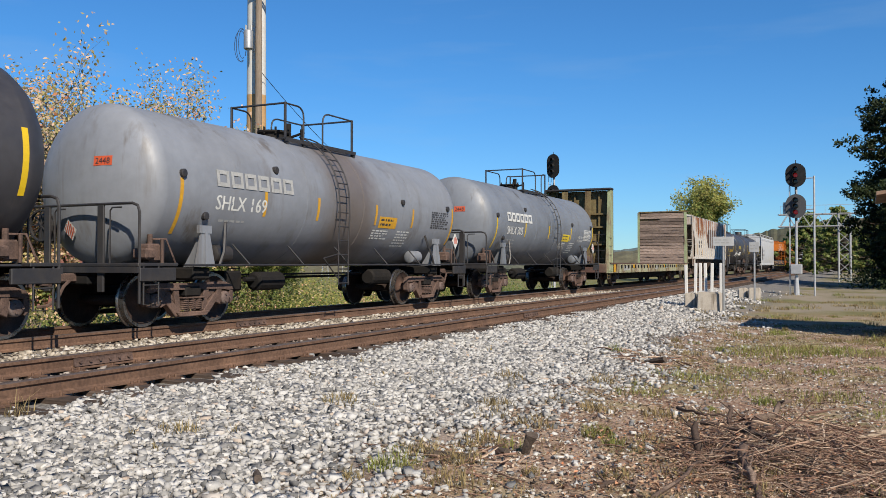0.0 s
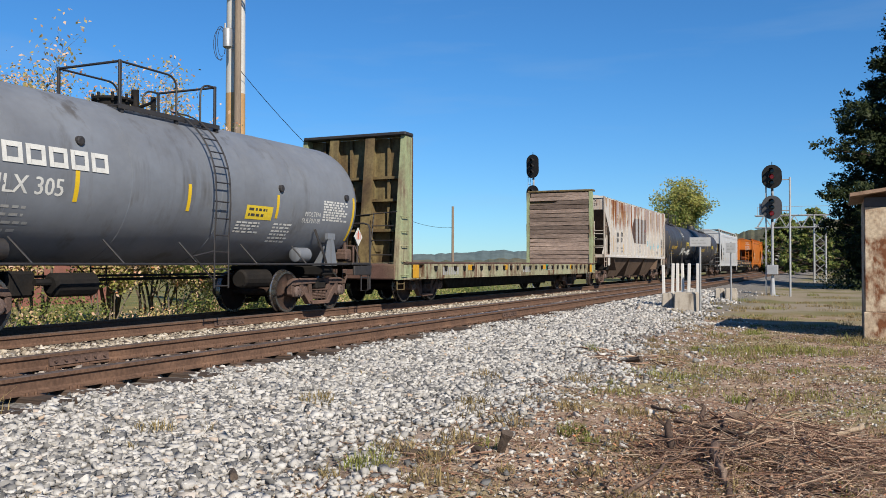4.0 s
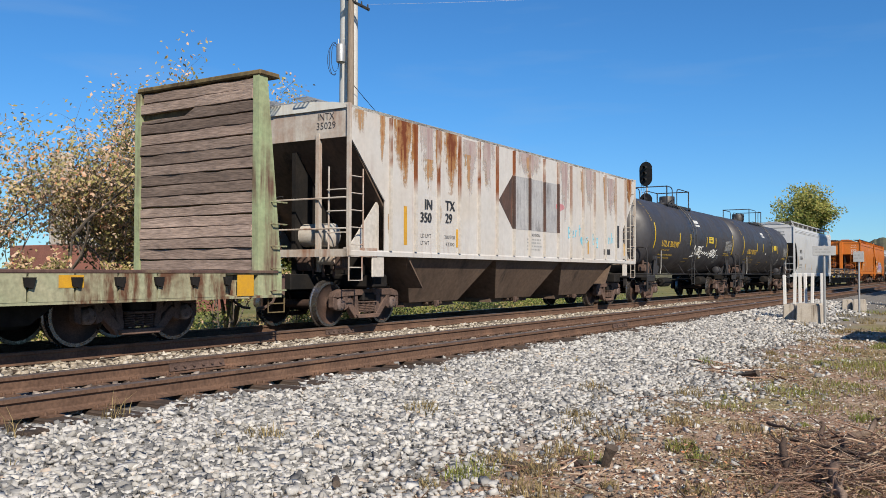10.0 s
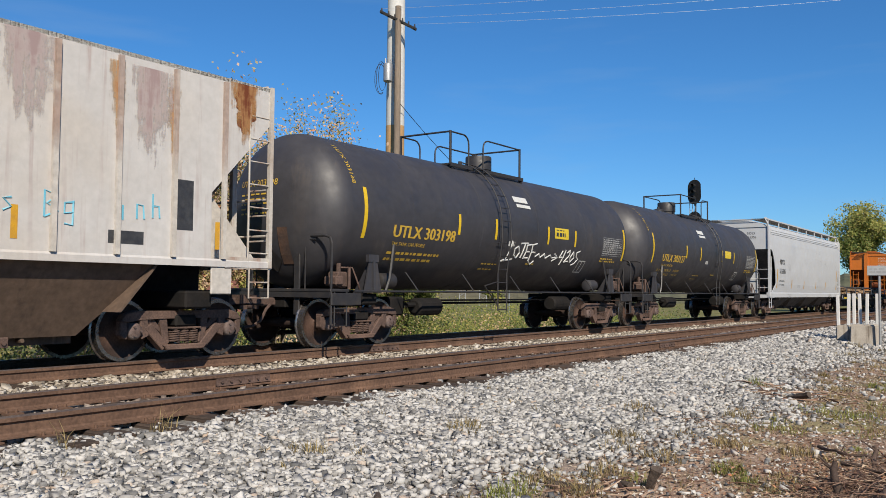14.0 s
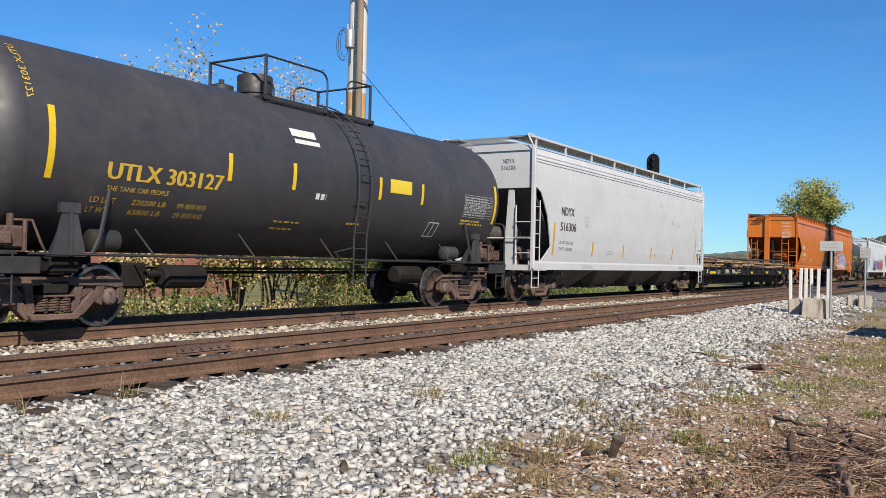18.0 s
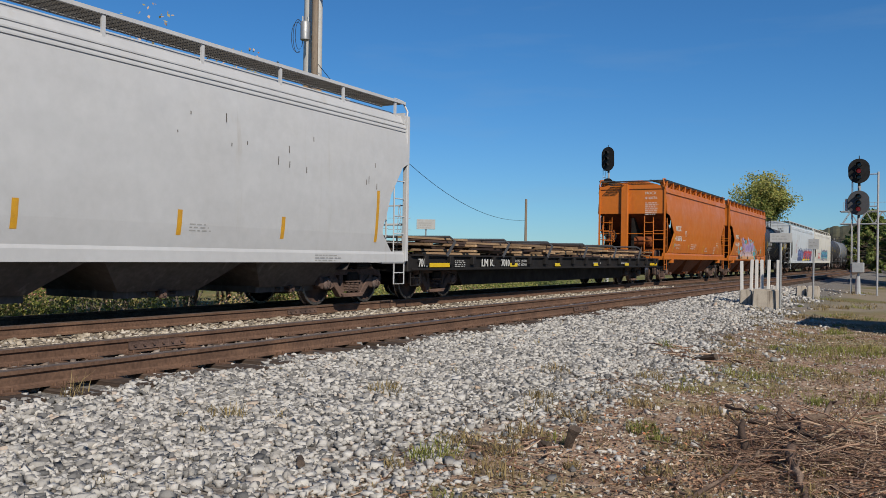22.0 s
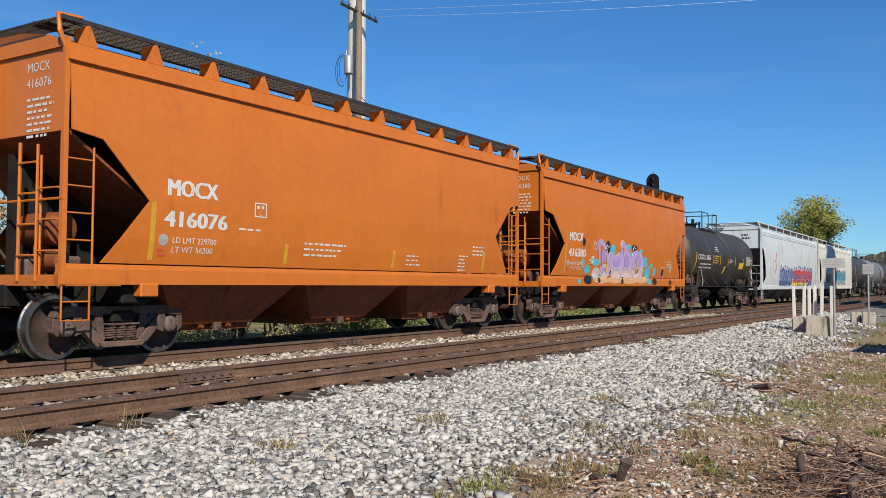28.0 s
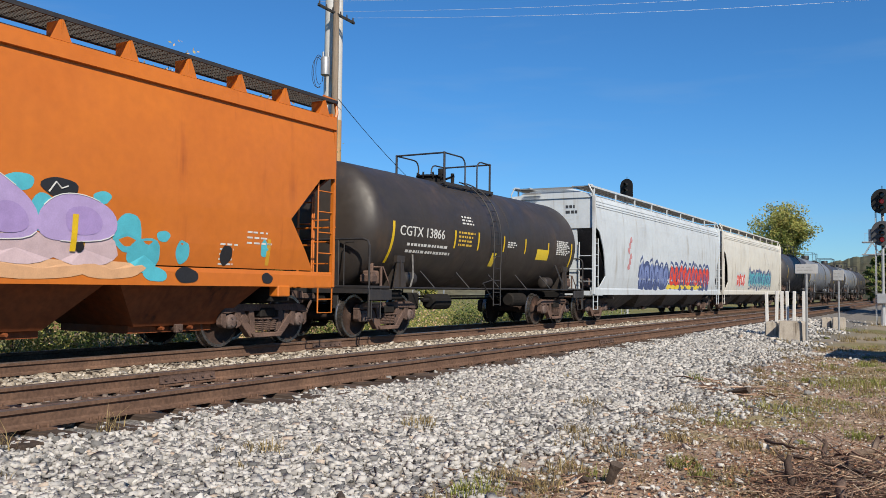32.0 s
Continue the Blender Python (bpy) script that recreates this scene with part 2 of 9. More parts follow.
M["stone_rust"] = material("rust-stained ballast", (0.2664, 0.222, 0.185), (0.1628, 0.1184, 0.0888), 0.9, 0.0, 9.0, 0.6, 0.003, 90, island=0.7, spread=[(0.0, (0.1036, 0.074, 0.0592)), (0.4, (0.2072, 0.1628, 0.1332)), (1.0, (0.3404, 0.3034, 0.2664))], fine=0.2)
M["concrete"] = material("weathered concrete", (0.4144, 0.37, 0.3108), (0.3256, 0.2886, 0.2442), 0.9, 0.0, 4.0, 0.6, 0.004, 50, streak=(0.1628, 0.1332, 0.1036), streak_amount=0.35, streak_scale=7, fine=0.12)
M["white"] = material("white paint", (0.5772, 0.5698, 0.5476), (0.4884, 0.4736, 0.444), 0.5, 0.0, 5.0, 0.4, fine=0.06)
M["hopper_white"] = material("dirty white hopper paint", (0.455, 0.440, 0.425), (0.415, 0.395, 0.375), 0.6, 0.0, 0.9, 0.7, 0.002, 20, streak=(0.36, 0.31, 0.29), streak_amount=0.3, streak_scale=7.0, run=0.05, third=(0.43, 0.385, 0.335), fine=0.06)
M["hopper_post"] = material("rusting white post paint", (0.44, 0.415, 0.385), (0.40, 0.36, 0.31), 0.65, 0.0, 1.2, 0.8, 0.002, 20, streak=(0.17, 0.055, 0.02), streak_amount=1.25, streak_scale=3.5, run=0.1, patchy=(0.3, 0.42), low=(2.75, 3.15), along=(-1.0, 5.0, 1.0, 0.45), fine=0.15)
M["hopper_end"] = material("dirty white end paint", (0.444, 0.4218, 0.3818), (0.3197, 0.2575, 0.2131), 0.65, 0.0, 2.0, 0.7, 0.002, 20, streak=(0.2131, 0.0888, 0.0444), streak_amount=0.5, streak_scale=4, fine=0.1)
M["hopper_grey"] = material("light grey hopper paint", (0.4194, 0.4275, 0.4396), (0.3791, 0.3831, 0.3912), 0.5, 0.0, 0.6, 0.5, 0.0015, 12, streak=(0.363, 0.3549, 0.3428), streak_amount=0.06, streak_scale=3, fine=0.04)
M["hopper_blue"] = material("pale blue-grey hopper paint", (0.4625, 0.5041, 0.5365), (0.407, 0.4347, 0.4625), 0.5, 0.0, 0.6, 0.5, 0.0015, 12, streak=(0.3053, 0.296, 0.2775), streak_amount=0.3, streak_scale=3, fine=0.05)
M["hopper_cream"] = material("off-white hopper paint", (0.5506, 0.5417, 0.4973), (0.4795, 0.4618, 0.4174), 0.5, 0.0, 0.6, 0.5, 0.0015, 12, streak=(0.3374, 0.3019, 0.2575), streak_amount=0.3, streak_scale=3, fine=0.05)
M["bay"] = material("sooty bay and shaded slope sheet steel", (0.115, 0.078, 0.056), (0.075, 0.052, 0.039), 0.8, 0.0, 1.2, 0.7, 0.002, 20, streak=(0.045, 0.033, 0.026), streak_amount=0.3, streak_scale=3, third=(0.15, 0.105, 0.078), fine=0.2)
M["bay_grey"] = material("grimy grey bay and shaded slope sheet", (0.10, 0.086, 0.078), (0.058, 0.050, 0.046), 0.75, 0.0, 1.2, 0.7, 0.002, 20, streak=(0.15, 0.135, 0.12), streak_amount=0.2, streak_scale=4, fine=0.2)
M["orange"] = material("orange hopper paint", (0.465, 0.130, 0.0125), (0.41, 0.108, 0.0115), 0.42, 0.0, 0.7, 0.6, 0.0015, 10, streak=(0.32, 0.08, 0.011), streak_amount=0.10, streak_scale=3, third=(0.43, 0.118, 0.016), fine=0.06)
M["orange_dark"] = material("grimy orange-brown bay and shaded slope sheet", (0.20, 0.056, 0.018), (0.125, 0.037, 0.014), 0.7, 0.0, 1.0, 0.7, 0.002, 20, streak=(0.06, 0.022, 0.012), streak_amount=0.3, streak_scale=4, fine=0.2)
M["yellow"] = material("yellow reflective strip", (0.592, 0.3922, 0.0111), (0.518, 0.3404, 0.0148), 0.4, 0.0, 9.0, 0.5, fine=0.08)
M["amber"] = material("faded amber strip", (0.5032, 0.2664, 0.0148), (0.37, 0.1924, 0.0296), 0.45, 0.0, 9.0, 0.5, fine=0.1)
M["label_yellow"] = material("yellow placard", (0.5772, 0.4292, 0.0296), (0.518, 0.37, 0.0296), 0.4, 0.0, 9.0, 0.4, fine=0.05)
M["letter_white"] = material("white lettering paint", (0.518, 0.518, 0.4958), (0.407, 0.407, 0.3922), 0.5, 0.0, 9.0, 0.5, fine=0.08)
M["letter_dim"] = material("faded lettering paint", (0.3108, 0.3108, 0.3034), (0.2368, 0.2368, 0.2294), 0.6, 0.0, 9.0, 0.6, fine=0.1)
M["letter_black"] = material("black lettering paint", (0.0222, 0.0222, 0.0259), (0.0592, 0.0592, 0.0592), 0.5, 0.0, 9.0, 0.5, fine=0.1)
M["letter_yellow"] = material("yellow lettering paint", (0.518, 0.333, 0.037), (0.37, 0.2368, 0.037), 0.5, 0.0, 9.0, 0.5, fine=0.08)
M["letter_red"] = material("orange-red placard", (0.4588, 0.074, 0.0259), (0.37, 0.0666, 0.0222), 0.5, 0.0, 9.0, 0.4)
M["green_flat"] = material("faded green car paint with rust", (0.245, 0.26, 0.165), (0.30, 0.27, 0.185), 0.75, 0.0, 1.6, 0.9, 0.003, 30, streak=(0.10, 0.048, 0.028), streak_amount=0.72, streak_scale=6, run=0.2, patchy=(0.40, 0.56), third=(0.37, 0.325, 0.235), fine=0.2)
M["brown_bulk"] = material("rusty olive-brown bulkhead paint", (0.1692, 0.1332, 0.0612), (0.0828, 0.0518, 0.0302), 0.8, 0.0, 1.4, 0.8, 0.003, 25, streak=(0.0396, 0.0259, 0.0187), streak_amount=0.6, streak_scale=4.0, third=(0.1944, 0.1764, 0.0864), fine=0.25)
M["green_bulk"] = material("pale green worn paint", (0.265, 0.33, 0.185), (0.225, 0.235, 0.14), 0.7, 0.0, 1.5, 0.8, 0.002, 25, streak=(0.105, 0.058, 0.042), streak_amount=0.62, streak_scale=5.0, third=(0.30, 0.27, 0.18), fine=0.15)
M["rusty_purple"] = material("purple-brown rusted steel", (0.105, 0.062, 0.052), (0.06, 0.036, 0.031), 0.8, 0.0, 3.0, 0.7, 0.002, 30, third=(0.17, 0.13, 0.085), fine=0.25)
M["plank"] = material("weathered grey-brown plank", (0.2597, 0.1972, 0.1635), (0.1154, 0.0846, 0.0693), 0.9, 0.0, 6.0, 0.9, 0.010, 60, objvar=0.38, fine=0.4, grain=(0.09, 1.0, 1.0), third=(0.1539, 0.1106, 0.0914))
M["flat_black"] = material("black flat car paint", (0.0118, 0.0115, 0.0122), (0.0222, 0.0185, 0.017), 0.65, 0.0, 1.5, 0.6, 0.002, 25, fine=0.15)
M["lumber"] = material("rough sawn timber", (0.3108, 0.2109, 0.1221), (0.185, 0.1184, 0.074), 0.85, 0.0, 7.0, 0.6, 0.003, 60, objvar=0.45, fine=0.25, grain=(1.0, 0.1, 1.0))
M["lumber_dark"] = material("weathered dark timber", (0.0777, 0.0488, 0.04), (0.037, 0.0266, 0.0237), 0.9, 0.0, 7.0, 0.6, 0.003, 60, objvar=0.45, fine=0.3, grain=(1.0, 0.1, 1.0))
M["pole"] = material("grey-brown pole timber", (0.222, 0.1776, 0.1369), (0.148, 0.1147, 0.0888), 0.9, 0.0, 6.0, 0.7, 0.008, 30, fine=0.25, grain=(1.0, 1.0, 0.06))
M["pole_tan"] = material("tan painted pole", (0.44, 0.275, 0.135), (0.37, 0.225, 0.105), 0.7, 0.0, 1.0, 0.5, fine=0.1)
M["pole_white"] = material("white painted pole", (0.518, 0.5106, 0.4884), (0.444, 0.4366, 0.4144), 0.6, 0.0, 1.0, 0.5, fine=0.08)
M["tread_plate"] = material("dull perforated walkway steel", (0.115, 0.112, 0.108), (0.065, 0.058, 0.052), 0.6, 0.3, 5.0, 0.6, fine=0.2)
M["galv"] = material("galvanized steel", (0.3108, 0.3182, 0.3256), (0.2368, 0.2442, 0.2516), 0.5, 0.5, 5.0, 0.5, fine=0.1)
M["signal"] = material("matt black signal paint", (0.0111, 0.0111, 0.0118), (0.0222, 0.0222, 0.0237), 0.7, 0.0, 6.0, 0.5, fine=0.1)
M["silver"] = material("aluminium paint", (0.37, 0.3774, 0.3848), (0.296, 0.3034, 0.3108), 0.5, 0.3, 4.0, 0.5, fine=0.1)
M["lens_red"] = material("lit red signal lens", (0.407, 0.0222, 0.0222), (0.333, 0.0148, 0.0148), 0.2, emit=0.16, fine=0.0)
M["lens_dark"] = material("dark lens glass", (0.0148, 0.0163, 0.0185), (0.0222, 0.0222, 0.0222), 0.08, fine=0.0)
M["strap"] = material("grey steel strap", (0.0666, 0.0681, 0.074), (0.0444, 0.0444, 0.0481), 0.6, 0.0, 3.0, 0.5, fine=0.12)
M["wire"] = material("black cable", (0.0148, 0.0148, 0.0163), rough=0.6, fine=0.0)
M["sign"] = material("back of a sign plate", (0.37, 0.37, 0.3626), (0.296, 0.296, 0.296), 0.5, 0.2, 5.0, 0.5, fine=0.08)
M["rusty"] = material("cream paint flaking to rust", (0.46, 0.385, 0.285), (0.36, 0.285, 0.20), 0.75, 0.0, 1.6, 0.6, 0.004, 30, streak=(0.13, 0.05, 0.022), streak_amount=0.75, streak_scale=4.0, run=0.45, patchy=(0.42, 0.52), third=(0.16, 0.068, 0.034), fine=0.25)
M["rust_roof"] = material("brown rusted sheet", (0.27, 0.185, 0.13), (0.18, 0.115, 0.08), 0.8, 0.1, 4.0, 0.7, 0.002, 40, fine=0.2)


# ---- mesh helpers ----
def box(bm, x0, x1, y0, y1, z0, z1):
    v = [bm.verts.new(p) for p in ((x0, y0, z0), (x1, y0, z0), (x1, y1, z0), (x0, y1, z0), (x0, y0, z1), (x1, y0, z1), (x1, y1, z1), (x0, y1, z1))]
    for f in ((3, 2, 1, 0), (4, 5, 6, 7), (0, 1, 5, 4), (1, 2, 6, 5), (2, 3, 7, 6), (3, 0, 4, 7)):
        bm.faces.new([v[i] for i in f])


def soft_box(bm, x0, x1, y0, y1, z0, z1, b=0.02):
    """A box with its twelve edges chamfered."""
    q = bmesh.new()
    box(q, x0, x1, y0, y1, z0, z1)
    bmesh.ops.bevel(q, geom=list(q.edges), offset=b, segments=1, affect="EDGES")
    pour(bm, q)


def pour(bm, q, m=None):
    idx = {}
    for v in q.verts:
        idx[v] = bm.verts.new(m @ v.co if m else v.co)
    for f in q.faces:
        bm.faces.new([idx[v] for v in f.verts])
    q.free()


def prism(bm, poly, x0, x1):
    """A plate of outline poly, in (y, z), from x0 to x1."""
    a = [bm.verts.new((x0, y, z)) for y, z in poly]
    b = [bm.verts.new((x1, y, z)) for y, z in poly]
    n = len(poly)
    bm.faces.new(a)
    bm.faces.new(b[::-1])
    for i in range(n):
        bm.faces.new((a[i], b[i], b[(i + 1) % n], a[(i + 1) % n]))


def prism_y(bm, poly, y0, y1):
    """A plate of outline poly, in (x, z), from y0 to y1."""
    a = [bm.verts.new((x, y0, z)) for x, z in poly]
    b = [bm.verts.new((x, y1, z)) for x, z in poly]
    n = len(poly)
    bm.faces.new(a)
    bm.faces.new(b[::-1])
    for i in range(n):
        bm.faces.new((a[i], b[i], b[(i + 1) % n], a[(i + 1) % n]))


def rod(bm, p, q, r, n=6, r2=None):
    """A round bar from p to q."""
    p, q = Vector(p), Vector(q)
    d = (q - p).normalized()
    u = d.orthogonal().normalized()
    w = d.cross(u)
    r2 = r if r2 is None else r2
    a, b = [], []
    for i in range(n):
        c = math.cos(i * math.tau / n) * u + math.sin(i * math.tau / n) * w
        a.append(bm.verts.new(p + c * r))
        b.append(bm.verts.new(q + c * r2))
    for i in range(n):
        bm.faces.new((a[i], a[(i + 1) % n], b[(i + 1) % n], b[i]))
    bm.faces.new(a[::-1])
    bm.faces.new(b)


def pipe(bm, pts, r, n=6):
    """A bent bar through pts."""
    pts = [Vector(p) for p in pts]
    rings, last = [], None
    for i, p in enumerate(pts):
        d = (pts[min(i + 1, len(pts) - 1)] - pts[max(i - 1, 0)]).normalized()
        u = d.orthogonal().normalized() if last is None else (last - d * last.dot(d)).normalized()
        last = u
        w = d.cross(u)
        rings.append([bm.verts.new(p + (math.cos(k * math.tau / n) * u + math.sin(k * math.tau / n) * w) * r) for k in range(n)])
    for a, b in zip(rings, rings[1:]):
        for k in range(n):
            bm.faces.new((a[k], a[(k + 1) % n], b[(k + 1) % n], b[k]))
    bm.faces.new(rings[0][::-1])
    bm.faces.new(rings[-1])


def turned(bm, prof, n=24, axis="y", at=(0, 0, 0), close=True):
    """A turned body: prof is (along, radius) pairs along the axis."""
    at = Vector(at)
    rings = []
    for s, r in prof:
        ring = []
        for k in range(n):
            c, d = math.cos(k * math.tau / n) * r, math.sin(k * math.tau / n) * r
            p = (c, s, d) if axis == "y" else (s, c, d) if axis == "x" else (c, d, s)
            ring.append(bm.verts.new(at + Vector(p)))
        rings.append(ring)
    for a, b in zip(rings, rings[1:]):
        for k in range(n):
            bm.faces.new((a[k], a[(k + 1) % n], b[(k + 1) % n], b[k]))
    if close:
        bm.faces.new(rings[0][::-1])
        bm.faces.new(rings[-1])
    return rings


def mesh_of(name, bm, mats, smooth=False):
    bmesh.ops.recalc_face_normals(bm, faces=bm.faces)
    me = bpy.data.meshes.new(name)
    bm.to_mesh(me)
    bm.free()
    for m in (mats if isinstance(mats, (list, tuple)) else [mats]):
        me.materials.append(m)
    if smooth:
        me.polygons.foreach_set("use_smooth", [True] * len(me.polygons))
        try:
            me.set_sharp_from_angle(angle=radians(smooth if smooth is not True else 35))
        except AttributeError:
            pass
    return me


def part(name, bm, mat, parent=None, label="", smooth=False, at=None):
    me = bm if isinstance(bm, bpy.types.Mesh) else mesh_of(name, bm, mat, smooth)
    ob = new(name, me)
    ob.parent = parent
    if at is not None:
        ob.location = at
    if label:
        tagged(ob, label)
    return ob


def thing(name, label, category, group="", at=(0, 0, 0), rz=0.0):
    ob = new(name)
    ob.empty_display_size = 0.3
    ob.matrix_basis = pose(*at, 0, 0, rz)
    return tagged(ob, label, category, group)


# ---- lettering, set once and laid on the cars later ----
WORDS = ("SHLX 169", "SHLX 305", "2448", "MOLTEN", "SULPHUR", "UTLX 303198", "UTLX 303127", "THE TANK CAR PEOPLE", "CGTX 13866", "IN", "TX", "350", "29",
         "INTX", "35029", "NDYX", "516306", "LM", "IC", "7010", "LD LMT", "LT WT", "MOCX", "416076", "416380", "LD LMT 229700", "LT WT 56300", "CAUTION", "C", "LD LMT 225300", "LT WT 60700", "200700", "62300", "220200 LB", "65800 LB", "99 850 KG", "29 850 KG", "LD LMT 224500 LBS", "LT WT  61500 LBS")
LETTERS = {}
for w in WORDS:
    cu = bpy.data.curves.new("word", "FONT")
    cu.body = w
    cu.size = 1.0
    cu.resolution_u = 2
    LETTERS[w] = new("word", cu)
dg = bpy.context.evaluated_depsgraph_get()
for w, ob in list(LETTERS.items()):
    me = ob.evaluated_get(dg).to_mesh()
    vs = np.array([v.co[:2] for v in me.vertices])
    fs = [tuple(p.vertices) for p in me.polygons]
    lo, hi = vs.min(axis=0), vs.max(axis=0)
    LETTERS[w] = ((vs - lo) / (hi[1] - lo[1]), fs, (hi[0] - lo[0]) / (hi[1] - lo[1]))
    cu = ob.data
    bpy.data.objects.remove(ob)
    bpy.data.curves.remove(cu)


def letter(word, parent, mat, lay, u, v, h, wide=None, bold=0.0):
    """Lay a word of height h with its lower left corner at (u, v); lay turns (u, v) into a place."""
    vs, fs, asp = LETTERS[word]
    k = (wide / asp) if wide else h
    bm = bmesh.new()
    for dx in ((0,) if not bold else (-bold, bold)):
        vv = [bm.verts.new(lay(u + p[0] * k + dx, v + p[1] * h, 0.004 + (0.0012 if dx > 0 else 0))) for p in vs]
        for f in fs:
            try:
                bm.faces.new([vv[i] for i in f])
            except ValueError:
                pass
    return part("lettering", bm, mat, parent)


def bars(parent, mat, lay, u, v, w, rows, h=0.03, gap=0.055, seed=1, name="small_print"):
    """Lines of print too small to read, as plain bars."""
    rg = random.Random(seed)
    bm = bmesh.new()
    for r in range(rows):
        x = 0.0
        end = w * rg.uniform(0.7, 1.0)
        while x < end:
            dx = rg.uniform(0.05, 0.16)
            x2 = min(end, x + dx)
            z = v - r * gap
            vv = [bm.verts.new(lay(u + a, z + b, 0.004)) for a, b in ((x, 0), (x2, 0), (x2, h), (x, h))]
            bm.faces.new(vv)
            x = x2 + rg.uniform(0.025, 0.06)
    return tagged(part(name, bm, mat, parent), kind="stuff")


def patch(parent, mat, lay, u0, u1, v0, v1, name="reflective_strip", label="", n=4, lift=0.004):
    """A thin plate that follows the surface."""
    bm = bmesh.new()
    g = [[bm.verts.new(lay(u0 + (u1 - u0) * i, v0 + (v1 - v0) * j / n, lift)) for i in (0, 1)] for j in range(n + 1)]
    for a, b in zip(g, g[1:]):
        bm.faces.new((a[0], a[1], b[1], b[0]))
    return part(name, bm, mat, parent, label)


def blot(bm, lay, u, v, ru, rv, lift, seed, n=14, rough=0.18):
    """A hand-sprayed patch with a wavering edge."""
    rg = random.Random(seed)
    ph = [rg.uniform(0, 6.28) for _ in range(3)]
    c = bm.verts.new(lay(u, v, lift))
    ring = []
    for k in range(n):
        a = k * math.tau / n
        s = 1 + rough * (math.sin(2 * a + ph[0]) + 0.7 * math.sin(3 * a + ph[1]) + 0.5 * math.sin(5 * a + ph[2])) / 1.5
        ring.append(bm.verts.new(lay(u + math.cos(a) * ru * s, v + math.sin(a) * rv * s, lift)))
    for k in range(n):
        bm.faces.new((c, ring[k], ring[(k + 1) % n]))

# ---- running gear, shared by all cars ----
MOVERS = []      # (car, place along the train)
SPINNERS = []    # wheelsets


def wheelset_mesh():
    bm = bmesh.new()
    for s in (-1, 1):
        prof = [(0.64, 0.10), (0.655, 0.16), (0.69, 0.30), (0.67, 0.385), (0.66, 0.43), (0.66, 0.485), (0.685, 0.487), (0.70, 0.462), (0.80, 0.452), (0.80, 0.40), (0.775, 0.375), (0.745, 0.30), (0.76, 0.17), (0.80, 0.13), (0.80, 0.09)]
        turned(bm, [(s * a, r) for a, r in prof], 28, "x")
    turned(bm, [(-1.0, 0.075), (-0.8, 0.09), (0.8, 0.09), (1.0, 0.075)], 10, "x")
    me = mesh_of("wheelset", bm, [M["wheel"], M["tread"]], 40)
    idx = []
    for p in me.polygons:
        r = math.hypot(p.center.y, p.center.z)
        idx.append(1 if r > 0.42 else 0)
    me.polygons.foreach_set("material_index", idx)
    return me


def cap_mesh():
    bm = bmesh.new()
    turned(bm, [(0.95, 0.10), (0.97, 0.125), (1.08, 0.125), (1.11, 0.105), (1.125, 0.06), (1.128, 0.02)], 14, "x")
    for k in range(3):
        a = k * math.tau / 3
        rod(bm, (1.11, math.cos(a) * 0.07, math.sin(a) * 0.07), (1.145, math.cos(a) * 0.07, math.sin(a) * 0.07), 0.02, 6)
    return mesh_of("bearing_cap", bm, M["cap"], 40)


def side_frame_mesh():
    bm = bmesh.new()
    x0, x1 = 0.93, 1.09
    prism(bm, [(-1.12, 0.60), (-1.06, 0.70), (-0.86, 0.755), (-0.45, 0.745), (0.45, 0.745), (0.86, 0.755), (1.06, 0.70), (1.12, 0.60), (1.0, 0.585), (0.80, 0.62), (0.40, 0.63), (-0.40, 0.63), (-0.80, 0.62), (-1.0, 0.585)], x0, x1)
    for s in (-1, 1):
        prism(bm, [(s * 1.12, 0.60), (s * 1.12, 0.40), (s * 1.04, 0.34), (s * 1.01, 0.36), (s * 1.01, 0.585)], x0 + 0.012, x1 - 0.012)
        prism(bm, [(s * 0.80, 0.63), (s * 0.66, 0.63), (s * 0.64, 0.38), (s * 0.76, 0.33)], x0 + 0.012, x1 - 0.012)
        prism(bm, [(s * 0.74, 0.50), (s * 0.60, 0.56), (s * 0.28, 0.23), (s * 0.40, 0.155)], x0 + 0.006, x1 - 0.006)
        prism(bm, [(s * 0.46, 0.64), (s * 0.32, 0.64), (s * 0.27, 0.26), (s * 0.37, 0.22)], x0 + 0.018, x1 - 0.018)
        prism(bm, [(s * 0.72, 0.62), (s * 0.55, 0.65), (s * 0.42, 0.50), (s * 0.42, 0.42)], x0 + 0.03, x1 - 0.05)
    prism(bm, [(-0.42, 0.24), (-0.34, 0.155), (0.34, 0.155), (0.42, 0.24)], x0 - 0.02, x1 + 0.03)
    bmesh.ops.bevel(bm, geom=[e for e in bm.edges if e.calc_length() > 0.1], offset=0.012, segments=1, affect="EDGES", clamp_overlap=True)
    return mesh_of("side_frame", bm, M["truck"])


def spring_mesh():
    bm = bmesh.new()
    pts = [(0.078 * math.cos(a), 0.078 * math.sin(a), 0.265 + 0.0343 * a / math.tau) for a in [i * math.tau / 10 for i in range(61)]]
    pipe(bm, pts, 0.013, 5)
    return mesh_of("spring", bm, M["truck"], 40)


def seat_mesh():
    bm = bmesh.new()
    soft_box(bm, 0.95, 1.13, -0.28, 0.28, 0.47, 0.50, 0.008)
    return mesh_of("spring_seat", bm, M["truck"])


